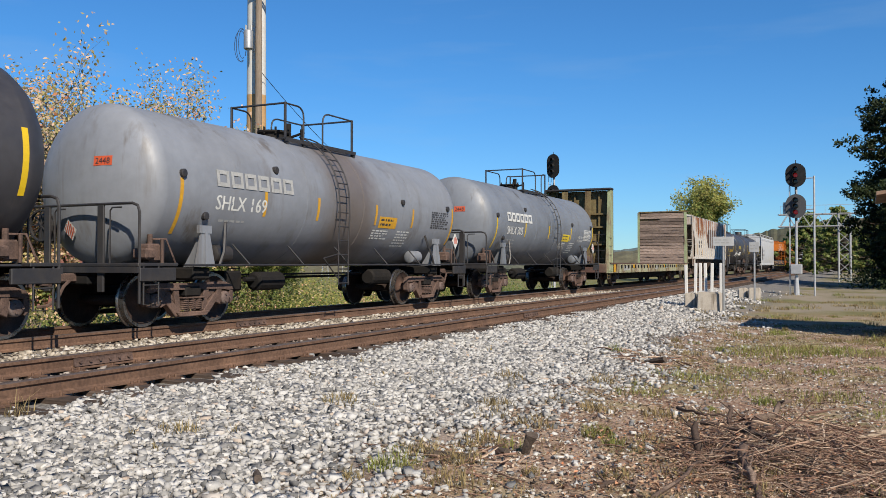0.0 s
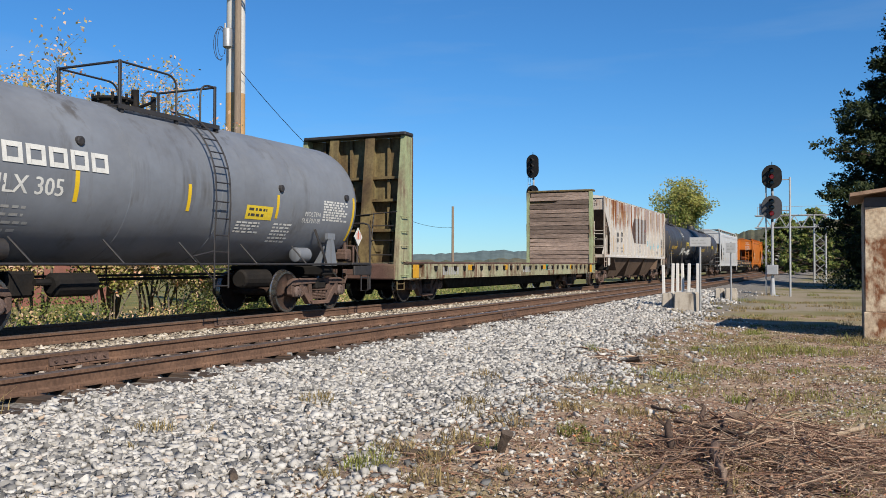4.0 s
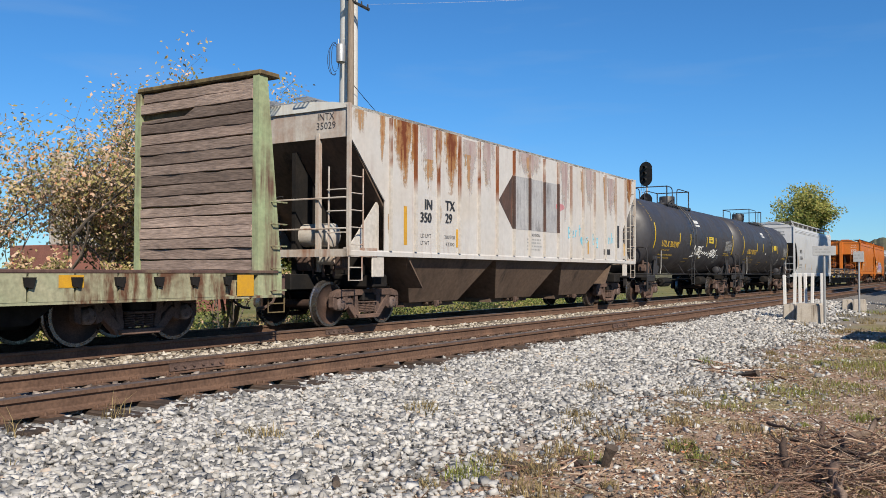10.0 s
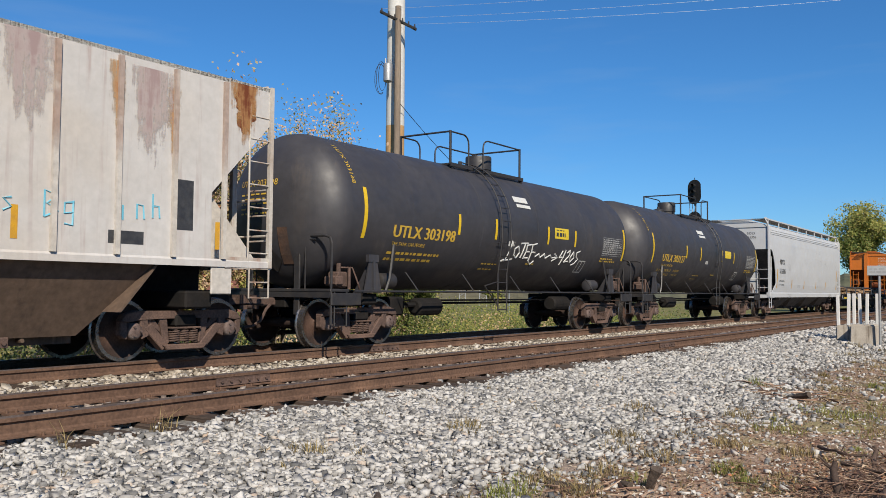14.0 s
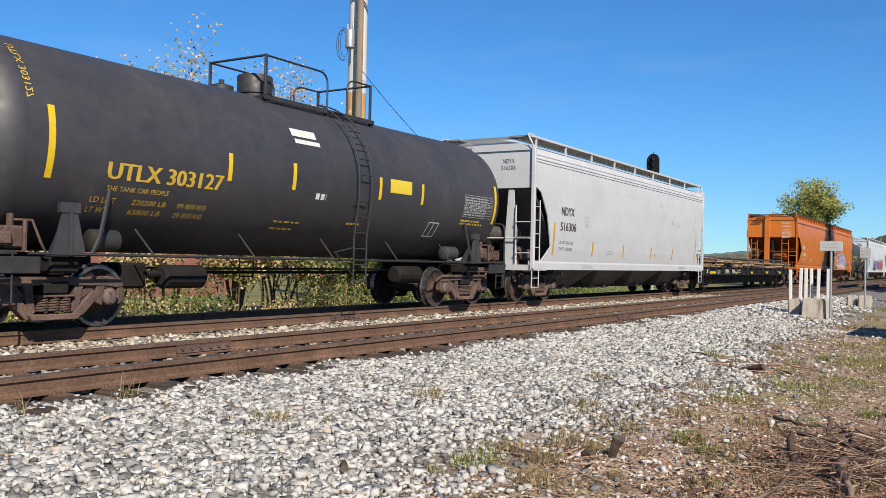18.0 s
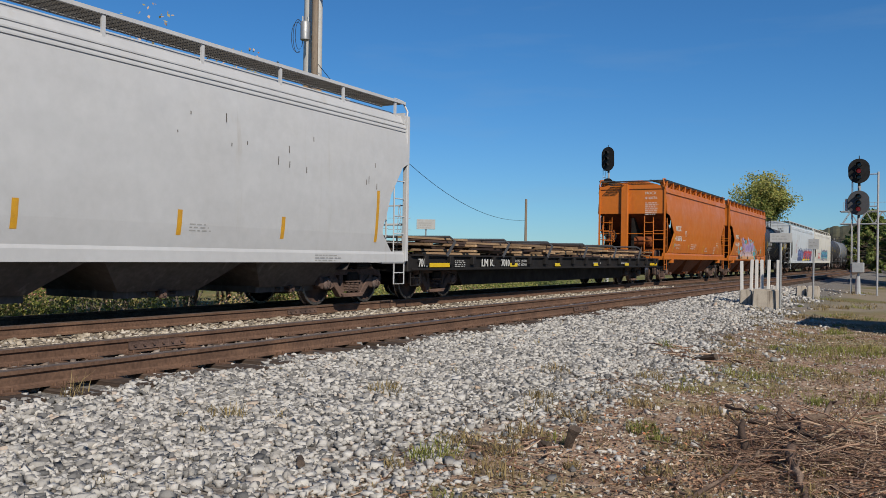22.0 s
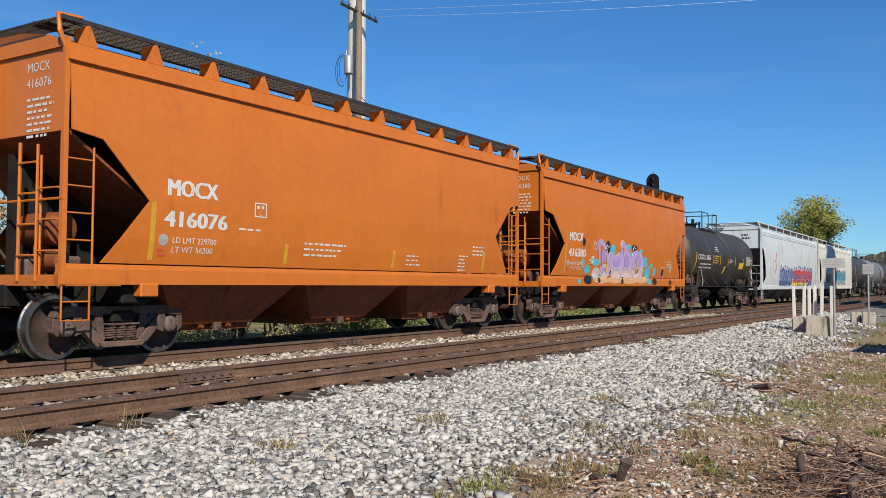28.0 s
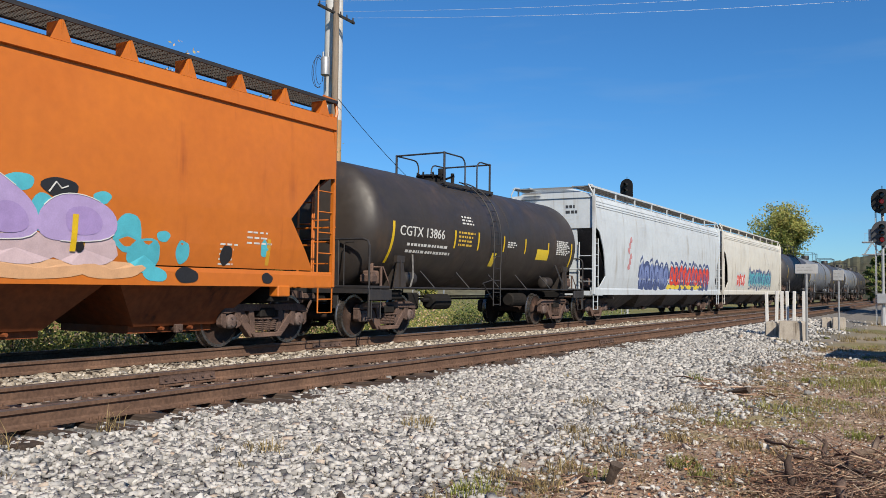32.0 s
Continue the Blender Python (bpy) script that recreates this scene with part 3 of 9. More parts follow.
def bolster_mesh():
    bm = bmesh.new()
    soft_box(bm, -1.12, 1.12, -0.2, 0.2, 0.50, 0.68, 0.03)
    turned(bm, [(0.68, 0.2), (0.78, 0.2)], 14, "z")
    for s in (-1, 1):
        rod(bm, (-0.85, s * 0.36, 0.36), (0.85, s * 0.36, 0.36), 0.04)
        rod(bm, (-0.75, s * 0.36, 0.36), (0, s * 0.16, 0.38), 0.03)
        rod(bm, (0.75, s * 0.36, 0.36), (0, s * 0.16, 0.38), 0.03)
        for e in (-1, 1):
            box(bm, e * 0.75 - 0.05, e * 0.75 + 0.05, s * 0.40 - 0.04, s * 0.40 + 0.03, 0.28, 0.52)
    return mesh_of("bolster", bm, M["under"])


def coupler_mesh():
    bm = bmesh.new()
    soft_box(bm, -0.075, 0.075, -0.05, 0.55, 0.78, 0.93, 0.02)
    prism_y(bm, [(-0.17, 0.72), (0.13, 0.72), (0.17, 0.82), (0.13, 0.98), (-0.17, 0.98)], -0.20, -0.02)
    prism_y(bm, [(0.04, 0.74), (0.17, 0.74), (0.17, 0.96), (0.04, 0.96)], -0.34, -0.19)
    prism_y(bm, [(-0.19, 0.77), (-0.08, 0.77), (-0.08, 0.94), (-0.19, 0.94)], -0.30, -0.19)
    pipe(bm, [(0.25, 0.15, 0.80), (0.30, 0.0, 0.72), (0.30, -0.12, 0.52), (0.22, -0.24, 0.42), (0.1, -0.33, 0.40)], 0.028, 6)
    pipe(bm, [(-0.08, 0.02, 0.8), (-0.5, 0.12, 0.82), (-0.95, 0.15, 0.82)], 0.018, 5)
    return mesh_of("coupler", bm, M["truck"])


GEAR = dict(wheelset=wheelset_mesh(), cap=cap_mesh(), side=side_frame_mesh(), spring=spring_mesh(), seat=seat_mesh(), bolster=bolster_mesh(), coupler=coupler_mesh())


def truck(car, y):
    b = part("truck", GEAR["bolster"], None, car, "rusty cast steel four-wheel truck", at=(0, y, 0))
    for s in (0, 1):
        for key, nm in (("side", "side_frame"), ("seat", "spring_seat")):
            o = part(nm, GEAR[key], None, b)
            o.rotation_euler = (0, 0, math.pi * s)
        for cy in (-0.17, 0.0, 0.17):
            part("spring", GEAR["spring"], None, b, at=(1.04 * (1 - 2 * s), cy, 0))
    for s in (-1, 1):
        w = part("wheelset", GEAR["wheelset"], None, b, at=(0, s * 0.889, 0.457))
        SPINNERS.append((w, s * 0.889))
        for e in (0, 1):
            o = part("bearing_cap", GEAR["cap"], None, b, at=(0, s * 0.889, 0.457))
            o.rotation_euler = (0, 0, math.pi * e)
    return b


def couplers(car, half):
    for s in (0, 1):
        o = part("coupler", GEAR["coupler"], None, car, at=(0, (-half if s == 0 else half), 0))
        o.rotation_euler = (0, 0, math.pi * s)


def ladder(parent, mat, x, y0, y1, z0, z1, rungs, r=0.016, name="ladder", lean=0.0):
    bm = bmesh.new()
    for y in (y0, y1):
        rod(bm, (x, y, z0), (x + lean, y, z1), r)
    for k in range(rungs):
        z = z0 + (z1 - z0) * (k + 0.5) / rungs
        xx = x + lean * (k + 0.5) / rungs
        rod(bm, (xx, y0, z), (xx, y1, z), r * 0.85)
    return part(name, bm, mat, parent)


def stirrup(parent, mat, x, y, z, w=0.33, drop=0.5):
    bm = bmesh.new()
    pipe(bm, [(x, y, z), (x, y, z - drop), (x, y + w, z - drop), (x, y + w, z)], 0.016, 5)
    rod(bm, (x, y, z - drop * 0.5), (x, y + w, z - drop * 0.5), 0.013)
    return part("step", bm, mat, parent)


def grating(bm, x0, x1, y0, y1, z, pitch=0.09, bar=0.012, t=0.03):
    n = max(2, int((x1 - x0) / pitch))
    for k in range(n + 1):
        x = x0 + (x1 - x0) * k / n
        box(bm, x - bar / 2, x + bar / 2, y0, y1, z, z + t)
    m = max(2, int((y1 - y0) / (pitch * 3)))
    for k in range(m + 1):
        y = y0 + (y1 - y0) * k / m
        box(bm, x0, x1, y - bar / 2, y + bar / 2, z + 0.004, z + t - 0.004)


# ---- tank cars ----
def tank_car(q, label, paint, half, shell, radius, zc, trucks, strips, strip_mat, steel, rails=((-1.16, 0.55), (1.2, 1.99)), dome_at=-0.3, dome="low", head=0.72, sump=0.0, slot=None):
    ladder_at = slot if slot is not None else (rails[0][1] + rails[1][0]) / 2
    car = thing("tank_car", label, "railway car", "freight cars of the passing train")
    MOVERS.append((car, q))
    R = radius

    def lay(y, z, lift):
        return (math.sqrt(max(0.0001, R * R - (z - zc) ** 2)) + lift, y, z)

    bm = bmesh.new()
    prof = []
    for k in range(9):
        a = math.pi / 2 * k / 8
        prof.append((-shell + head * (1 - math.cos(a)), R * math.sin(a)))
    prof[0] = (-shell, 0.05)
    for yy in (-shell + head + 0.03, -shell * 0.42, -shell * 0.42 + 0.015, 0.0, 0.015, shell * 0.42, shell * 0.42 + 0.015, shell - head - 0.03):
        prof.append((yy, R - (0.004 if abs(yy - 0.015) < 1e-6 else 0.0)))
    prof += [(-a, r) for a, r in prof[8::-1]]
    turned(bm, prof, 64, "y", (0, 0, zc))
    part("shell", bm, paint, car, smooth=30)
    # weld seams
    for yy in (-shell * 0.62, -shell * 0.25, shell * 0.12, shell * 0.5):
        s = bmesh.new()
        turned(s, [(yy - 0.012, R - 0.01), (yy - 0.008, R + 0.003), (yy + 0.008, R + 0.003), (yy + 0.012, R - 0.01)], 64, "y", (0, 0, zc), close=False)
        part("weld_seam", s, paint, car, smooth=50)
    # draft sills, end platforms and saddles
    for s in (-1, 1):
        bm = bmesh.new()
        soft_box(bm, -0.33, 0.33, min(s * (half - 0.45), s * (trucks - 1.1)), max(s * (half - 0.45), s * (trucks - 1.1)), 0.74, 1.06, 0.02)
        soft_box(bm, -1.3, 1.3, s * trucks - 0.22, s * trucks + 0.22, 0.80, 1.02, 0.03)
        part("draft_sill", bm, M["under"], car)
        bm = bmesh.new()
        y0, y1 = sorted((s * (half - 0.42), s * (shell - 0.75)))
        soft_box(bm, -1.48, 1.48, y0, y1, 1.04, 1.10, 0.012)
        box(bm, -1.48, 1.48, s * (half - 0.42) - 0.02, s * (half - 0.42) + 0.02, 0.94, 1.04)
        part("end_platform", bm, steel, car)
        for e in (-1, 1):
            bm = bmesh.new()
            xw = e * 1.36
            prism(bm, [(s * trucks - 0.26, 1.03), (s * trucks + 0.26, 1.03), (s * trucks + 0.11, 1.64), (s * trucks - 0.11, 1.64)], xw - 0.015, xw + 0.015)
            prism(bm, [(s * trucks - 0.15, 1.62), (s * trucks + 0.15, 1.62), (s * trucks + 0.15, 1.76), (s * trucks - 0.15, 1.76)], xw - 0.05, xw + 0.03)
            prism_y(bm, [(e * 0.9, 1.03), (e * 1.42, 1.03), (e * 1.40, 1.66), (e * 1.26, 1.60), (e * 1.05, 1.25)], s * trucks - 0.03, s * trucks + 0.03)
            part("saddle", bm, paint, car)
            stirrup(car, steel, e * 1.46, s * (half - 0.55) - (0.33 if s > 0 else 0), 1.05, 0.33, 0.62)
            bm = bmesh.new()
            pipe(bm, [(e * 1.44, s * trucks - s * 0.3, 1.06), (e * 1.44, s * trucks - s * 0.42, 1.3), (e * R * 0.93, s * trucks - s * 0.6, zc - 0.62)], 0.03, 5)
            part("saddle_brace", bm, steel, car)
            bm = bmesh.new()
            y0, y1 = sorted((s * (half - 0.44), s * (half - 1.25)))
            soft_box(bm, e * 1.47 - 0.03, e * 1.47 + 0.03, y0, y1, 0.80, 1.02, 0.012)
            part("step_panel", bm, steel, car)
        b0 = s * (half - 0.46)
        bm = bmesh.new()
        pipe(bm, [(-1.46, b0, 0.45), (-1.46, b0, 1.92), (-1.42, b0, 2.02), (-1.30, b0, 2.06), (1.30, b0, 2.06), (1.42, b0, 2.02), (1.46, b0, 1.92), (1.46, b0, 0.45)], 0.024, 7)
        part("handrail", bm, steel, car)
        for x in (-0.62, 0.62):
            bm = bmesh.new()
            soft_box(bm, x - 0.07, x + 0.07, b0 - 0.02, b0 + 0.02, 0.62, 2.05, 0.008)
            part("handrail_post", bm, steel, car)
        for x in (-0.45, 0.82):
            bm = bmesh.new()
            pipe(bm, [(x, b0, 1.08), (x, b0, 1.95), (x + 0.05, b0, 2.0), (x + 0.25, b0, 2.0)], 0.014, 5)
            part("grab_iron", bm, steel, car)
        # valves and reservoir on the platform
        bm = bmesh.new()
        yv = s * (half - 1.05)
        soft_box(bm, 0.95, 1.22, yv - 0.14, yv + 0.14, 1.12, 1.42, 0.03)
        soft_box(bm, 1.0, 1.32, yv - 0.30, yv - 0.08, 1.16, 1.34, 0.03)
        rod(bm, (1.1, yv, 1.3), (1.1, yv, 1.58), 0.045, 8)
        rod(bm, (1.28, yv + 0.1, 1.1), (1.28, yv + 0.1, 1.5), 0.03, 6)
        pipe(bm, [(1.1, yv + 0.05, 1.5), (1.25, yv + 0.22, 1.5), (1.33, yv + 0.3, 1.2), (1.3, yv + 0.4, 1.06)], 0.018, 5)
        part("brake_valve", bm, M["truck"], car)
        bm = bmesh.new()
        turned(bm, [(-0.24, 0.10), (-0.21, 0.16), (0.21, 0.16), (0.24, 0.10)], 14, "y", (1.05, s * (trucks - 0.75), 1.27))
        part("air_reservoir", bm, paint if s > 0 else steel, car, smooth=40)
    # side rod between the platforms
    for e in (-1, 1):
        bm = bmesh.new()
        rod(bm, (e * 1.47, -(shell - 0.9), 1.06), (e * 1.47, shell - 0.9, 1.06), 0.022)
        for k in range(5):
            y = (k / 4 - 0.5) * (shell - 1.5) * 1.5
            rod(bm, (e * 1.47, y, 1.06), (e * (R * 0.86), y - 0.22, 1.45), 0.016)
        part("side_rod", bm, steel, car)
    # ladders curved up the shell
    for e in (-1, 1):
        bm = bmesh.new()
        y0, y1 = ladder_at - 0.2, ladder_at + 0.2
        for y in (y0, y1):
            arc = [(e * (R + 0.13) * math.cos(a), y, zc + (R + 0.13) * math.sin(a)) for a in [radians(k) for k in range(0, 76, 8)]]
            pipe(bm, [(e * 1.52, y, 0.62), (e * 1.52, y, 1.5), (e * (R + 0.14), y, zc - 0.3)] + arc, 0.017, 5)
        zr = 0.66
        while zr < zc - 0.1:
            rod(bm, (e * 1.52, y0, zr), (e * 1.52, y1, zr), 0.014)
            zr += 0.31
        for k in range(7):
            a = radians(4 + k * 11)
            rod(bm, (e * (R + 0.13) * math.cos(a), y0, zc + (R + 0.13) * math.sin(a)), (e * (R + 0.13) * math.cos(a), y1, zc + (R + 0.13) * math.sin(a)), 0.014)
        rod(bm, (e * 1.52, y0, 0.75), (e * 1.5, y0 - 0.55, 1.2), 0.014)
        rod(bm, (e * 1.52, y0, 1.3), (e * 1.5, y0 - 0.55, 1.2), 0.014)
        part("ladder", bm, steel, car)
    # top platform with its rails: two rails a side, square at the outer corners, a gap at the ladder
    top = zc + R
    (a0, a1), (b0, b1) = rails
    h, xr = top + 0.66, 0.72
    deck = zc + math.sqrt(R * R - 0.62 ** 2) + 0.02
    for e in (-1, 1):
        bm = bmesh.new()
        x0, x1 = sorted((e * 0.50, e * 0.80))
        grating(bm, x0, x1, a0 - 0.1, b1 + 0.04, deck, 0.06, 0.012)
        for x in (x0, x1):
            box(bm, x - 0.012, x + 0.012, a0 - 0.1, b1 + 0.04, deck - 0.045, deck + 0.035)
        part("top_platform", bm, steel, car)
        for y in (a0, a1 - 0.05, b0 + 0.05, b1):
            bm = bmesh.new()
            zb = zc + math.sqrt(R * R - 0.76 ** 2) - 0.01
            box(bm, e * 0.76 - 0.025, e * 0.76 + 0.025, y - 0.035, y + 0.035, zb, deck)
            part("platform_bracket", bm, steel, car)
        for yo, yi, sg in ((a0, a1, 1), (b1, b0, -1)):
            bm = bmesh.new()
            pipe(bm, [(e * xr, yo, h), (e * xr, yi - sg * 0.22, h), (e * xr, yi - sg * 0.13, h - 0.02), (e * xr, yi - sg * 0.06, h - 0.065), (e * xr, yi - sg * 0.015, h - 0.13), (e * xr, yi, h - 0.22), (e * xr, yi, deck)], 0.02, 7)
            part("top_rail", bm, steel, car)
            bm = bmesh.new()
            soft_box(bm, e * xr - 0.02, e * xr + 0.02, yo - 0.03, yo + 0.03, deck - 0.15, h + 0.025, 0.006)
            part("rail_post", bm, steel, car)
    for y in (a0, b1):
        bm = bmesh.new()
        rod(bm, (-xr, y, h), (xr, y, h), 0.023, 7)
        part("end_rail", bm, steel, car)
    bm = bmesh.new()
    if dome == "low":
        turned(bm, [(top - 0.08, 0.30), (top + 0.10, 0.30), (top + 0.12, 0.36), (top + 0.16, 0.36), (top + 0.17, 0.1)], 20, "z", (0, dome_at, 0))
        for k in range(8):
            a = k * math.tau / 8
            rod(bm, (0.33 * math.cos(a), dome_at + 0.33 * math.sin(a), top + 0.08), (0.33 * math.cos(a), dome_at + 0.33 * math.sin(a), top + 0.23), 0.025)
        rod(bm, (0, dome_at + 0.55, top - 0.05), (0, dome_at + 0.55, top + 0.42), 0.07, 10)
        rod(bm, (0.25, dome_at + 0.75, top - 0.05), (0.25, dome_at + 0.75, top + 0.3), 0.05, 8)
        rod(bm, (-0.25, dome_at + 0.75, top + 0.1), (0.3, dome_at + 0.75, top + 0.22), 0.03, 6)
    else:
        turned(bm, [(top - 0.10, 0.31), (top + 0.06, 0.31), (top + 0.07, 0.335), (top + 0.40, 0.335), (top + 0.42, 0.32), (top + 0.425, 0.1)], 24, "z", (0, dome_at, 0))
        turned(bm, [(top - 0.10, 0.22), (top + 0.08, 0.22), (top + 0.12, 0.1)], 18, "z", (0, dome_at - 0.85, 0))
        rod(bm, (0, dome_at - 0.85, top + 0.1), (0, dome_at - 0.85, top + 0.2), 0.05, 8)
    part("manway", bm, M["iron"] if dome != "low" else M["under"], car, smooth=40)
    # brake gear on the leading end, air reservoir and pipes below
    bm = bmesh.new()
    turned(bm, [(-0.5, 0.16), (-0.46, 0.2), (0.4, 0.2), (0.44, 0.16)], 14, "y", (0.5, trucks - 1.7, 0.75))
    rod(bm, (-0.3, -trucks + 1, 0.78), (-0.3, trucks - 1, 0.78), 0.03)
    rod(bm, (0.35, -trucks + 1, 0.86), (0.35, trucks - 1, 0.86), 0.022)
    soft_box(bm, 0.2, 0.75, -trucks + 1.3, -trucks + 1.8, 0.55, 0.95, 0.04)
    turned(bm, [(-0.42, 0.13), (-0.38, 0.19), (0.38, 0.19), (0.42, 0.13)], 14, "y", (0.95, -trucks + 2.3, 0.74))
    rod(bm, (0.95, -trucks + 1.6, 0.78), (0.95, -trucks + 2.0, 0.78), 0.05, 8)
    part("brake_gear", bm, M["under"], car)
    bm = bmesh.new()
    yw = -half + 0.60
    turned(bm, [(-0.02, 0.28), (0.02, 0.28), (0.02, 0.25), (-0.02, 0.25), (-0.02, 0.28)], 18, "y", (-0.95, yw, 1.75), close=False)
    for k in range(4):
        g = k * math.pi / 4
        rod(bm, (-0.95 - 0.26 * math.cos(g), yw, 1.75 - 0.26 * math.sin(g)), (-0.95 + 0.26 * math.cos(g), yw, 1.75 + 0.26 * math.sin(g)), 0.012, 5)
    part("brake_wheel", bm, M["iron"], car)
    bm = bmesh.new()
    soft_box(bm, -1.08, -0.82, yw + 0.03, yw + 0.2, 1.45, 1.95, 0.03)
    rod(bm, (-0.95, yw + 0.1, 1.08), (-0.95, yw + 0.1, 1.5), 0.035)
    part("brake_housing", bm, steel, car)
    if sump:
        bm = bmesh.new()
        soft_box(bm, -0.35, 0.35, -0.35, 0.35, zc - R - 0.28, zc - R + 0.1, 0.05)
        turned(bm, [(0.55, 0.09), (zc - R, 0.09)], 10, "z", (0, 0, 0))
        part("outlet", bm, M["under"], car)
    truck(car, -trucks)
    truck(car, trucks)
    couplers(car, half)
    for y, z0, z1, w in strips:
        patch(car, strip_mat, lay, y, y + w, z0, z1, n=8)
    return car, lay


def end_lay(half, R, zc, head, shell):
    """Places on the leading head of a tank."""
    def lay(x, z, lift):
        rr = min(1.0, math.hypot(x, z - zc) / R)
        return (x, -shell + head * (1 - math.sqrt(1 - rr * rr)) - lift - 0.004, z)
    return lay


# short grey tanks
STRIP = 0.085
def grey_tank(q, paint, strip, mark, label, mid, rails):
    st = [(y, 2.0, 2.48, STRIP) for y in mid] + [(-5.3, 1.6, 2.55, STRIP), (5.5, 1.62, 2.62, STRIP)]
    car, lay = tank_car(q, label, paint, 6.72, 6.15, 1.42, 2.45, 4.62, st, strip, M["iron"], rails=rails, dome_at=rails[0][0] + 0.55, dome="low", head=0.55)
    return car, lay


# ---- covered hoppers ----
def hopper_car(q, label, paint, end_paint, bay_paint, steel, half, side_half, trucks, z_sill, sill_h, z_top, ridge, profile, cut, bays=3, posts=None, roof="board", top_rail=True, end_posts=True, sill_drop=None, eave=None, end_xs=(-0.75, 0.75), end_bars=(1.95, 2.55)):
    """profile: (z, x) pairs of the side sheet from sill to eave; cut: (inset, z) pairs of the side's end edge from the sill up."""
    car = thing("covered_hopper_car", label, "railway car", "freight cars of the passing train")
    MOVERS.append((car, q))

    def width(z):
        for (za, xa), (zb, xb) in zip(profile, profile[1:]):
            if z <= zb:
                k = (z - za) / (zb - za)
                return xa + (xb - xa) * max(0.0, k)
        return profile[-1][1]

    def inset(z):
        for (ia, za), (ib, zb) in zip(cut, cut[1:]):
            if z <= zb:
                k = max(0.0, (z - za) / (zb - za))
                return ia + (ib - ia) * k
        return cut[-1][0]

    def lay(y, z, lift):
        return (width(z) + lift, y, z)

    levels = sorted({round(z, 3) for z, _ in profile} | {round(z, 3) for _, z in cut} | {round(profile[0][0] + (profile[-1][0] - profile[0][0]) * k / 8, 3) for k in range(9)})
    levels = [z for z in levels if profile[0][0] <= z <= profile[-1][0]]
    for e in (-1, 1):
        bm = bmesh.new()
        rows = []
        for z in levels:
            yl = side_half - inset(z)
            rows.append([(bm.verts.new((e * width(z), y, z)), bm.verts.new((e * (width(z) - 0.03), y, z))) for y in [-yl + 2 * yl * k / 12 for k in range(13)]])
        for a, b in zip(rows, rows[1:]):
            for k in range(12):
                bm.faces.new((a[k][0], a[k + 1][0], b[k + 1][0], b[k][0]))
                bm.faces.new((a[k][1], b[k][1], b[k + 1][1], a[k + 1][1]))
            for k in (0, 12):
                bm.faces.new((a[k][0], b[k][0], b[k][1], a[k][1]))
        part("side_sheet", bm, paint, car, smooth=25)
        # side sill
        bm = bmesh.new()
        ss = side_half - (sill_drop if sill_drop is not None else 0.0)
        xs = width(profile[0][0]) + 0.02
        prism_y(bm, [(e * (xs - 0.12), z_sill), (e * xs, z_sill), (e * xs, z_sill + sill_h * 0.75), (e * (xs - 0.02), z_sill + sill_h), (e * (xs - 0.12), z_sill + sill_h)], -ss, ss)
        part("side_sill", bm, paint, car)
        if posts:
            for y in posts:
                bm = bmesh.new()
                z0 = z_sill + sill_h
                prism(bm, [(y - 0.035, z0), (y + 0.035, z0), (y + 0.035, z_top - 0.08), (y - 0.035, z_top - 0.08)], e * (width(2.5)) - (0.0 if e > 0 else 0.055), e * width(2.5) + (0.055 if e > 0 else 0.0))
                part("side_post", bm, M["hopper_post"], car)
    # roof
    bm = bmesh.new()
    xe = profile[-1][1]
    pr = [(-xe, z_top), (-xe * 0.75, z_top + ridge * 0.55), (-xe * 0.35, z_top + ridge * 0.95), (0, z_top + ridge), (xe * 0.35, z_top + ridge * 0.95), (xe * 0.75, z_top + ridge * 0.55), (xe, z_top)]
    prism_y(bm, pr + [(xe, z_top - 0.06), (-xe, z_top - 0.06)], -side_half + 0.02, side_half - 0.02)
    part("roof", bm, paint if not posts else M["hopper_cream"], car, smooth=30)
    if eave:
        for e in (-1, 1):
            bm = bmesh.new()
            prism_y(bm, [(e * (xe + 0.0), z_top - eave), (e * (xe + 0.09), z_top - eave + 0.02), (e * (xe + 0.06), z_top - 0.02), (e * xe, z_top + 0.01)], -side_half + 0.03, side_half - 0.03)
            part("eave_rail", bm, paint, car)
    # slope sheets, end walls and the dark hollow below
    zc1 = max(z for i, z in cut if z < z_top - 0.3)
    for s in (-1, 1):
        bm = bmesh.new()
        w = width(z_top - 0.3) - 0.03
        box(bm, -w, w, min(s * (side_half - 0.06), s * (side_half - 0.10)), max(s * (side_half - 0.06), s * (side_half - 0.10)), zc1, z_top + ridge * 0.3)
        part("end_wall", bm, end_paint, car)
        bm = bmesh.new()
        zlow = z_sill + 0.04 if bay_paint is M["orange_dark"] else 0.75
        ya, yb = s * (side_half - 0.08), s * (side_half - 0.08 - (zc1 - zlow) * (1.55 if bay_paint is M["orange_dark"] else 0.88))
        w2 = profile[0][1] - 0.05
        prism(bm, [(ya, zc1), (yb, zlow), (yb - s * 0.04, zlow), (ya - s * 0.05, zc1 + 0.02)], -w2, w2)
        # slope sheets reuse the dark bay colour to paint in roof shade besides dirt
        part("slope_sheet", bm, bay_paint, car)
        # end frame: platform, posts, ladder, grab irons
        bm = bmesh.new()
        y0, y1 = sorted((s * (side_half - 1.5), s * (half - 0.35)))
        soft_box(bm, -0.34, 0.34, y0, y1, 0.74, 1.06, 0.02)
        soft_box(bm, -1.4, 1.4, s * trucks - 0.25, s * trucks + 0.25, 0.78, 1.05, 0.03)
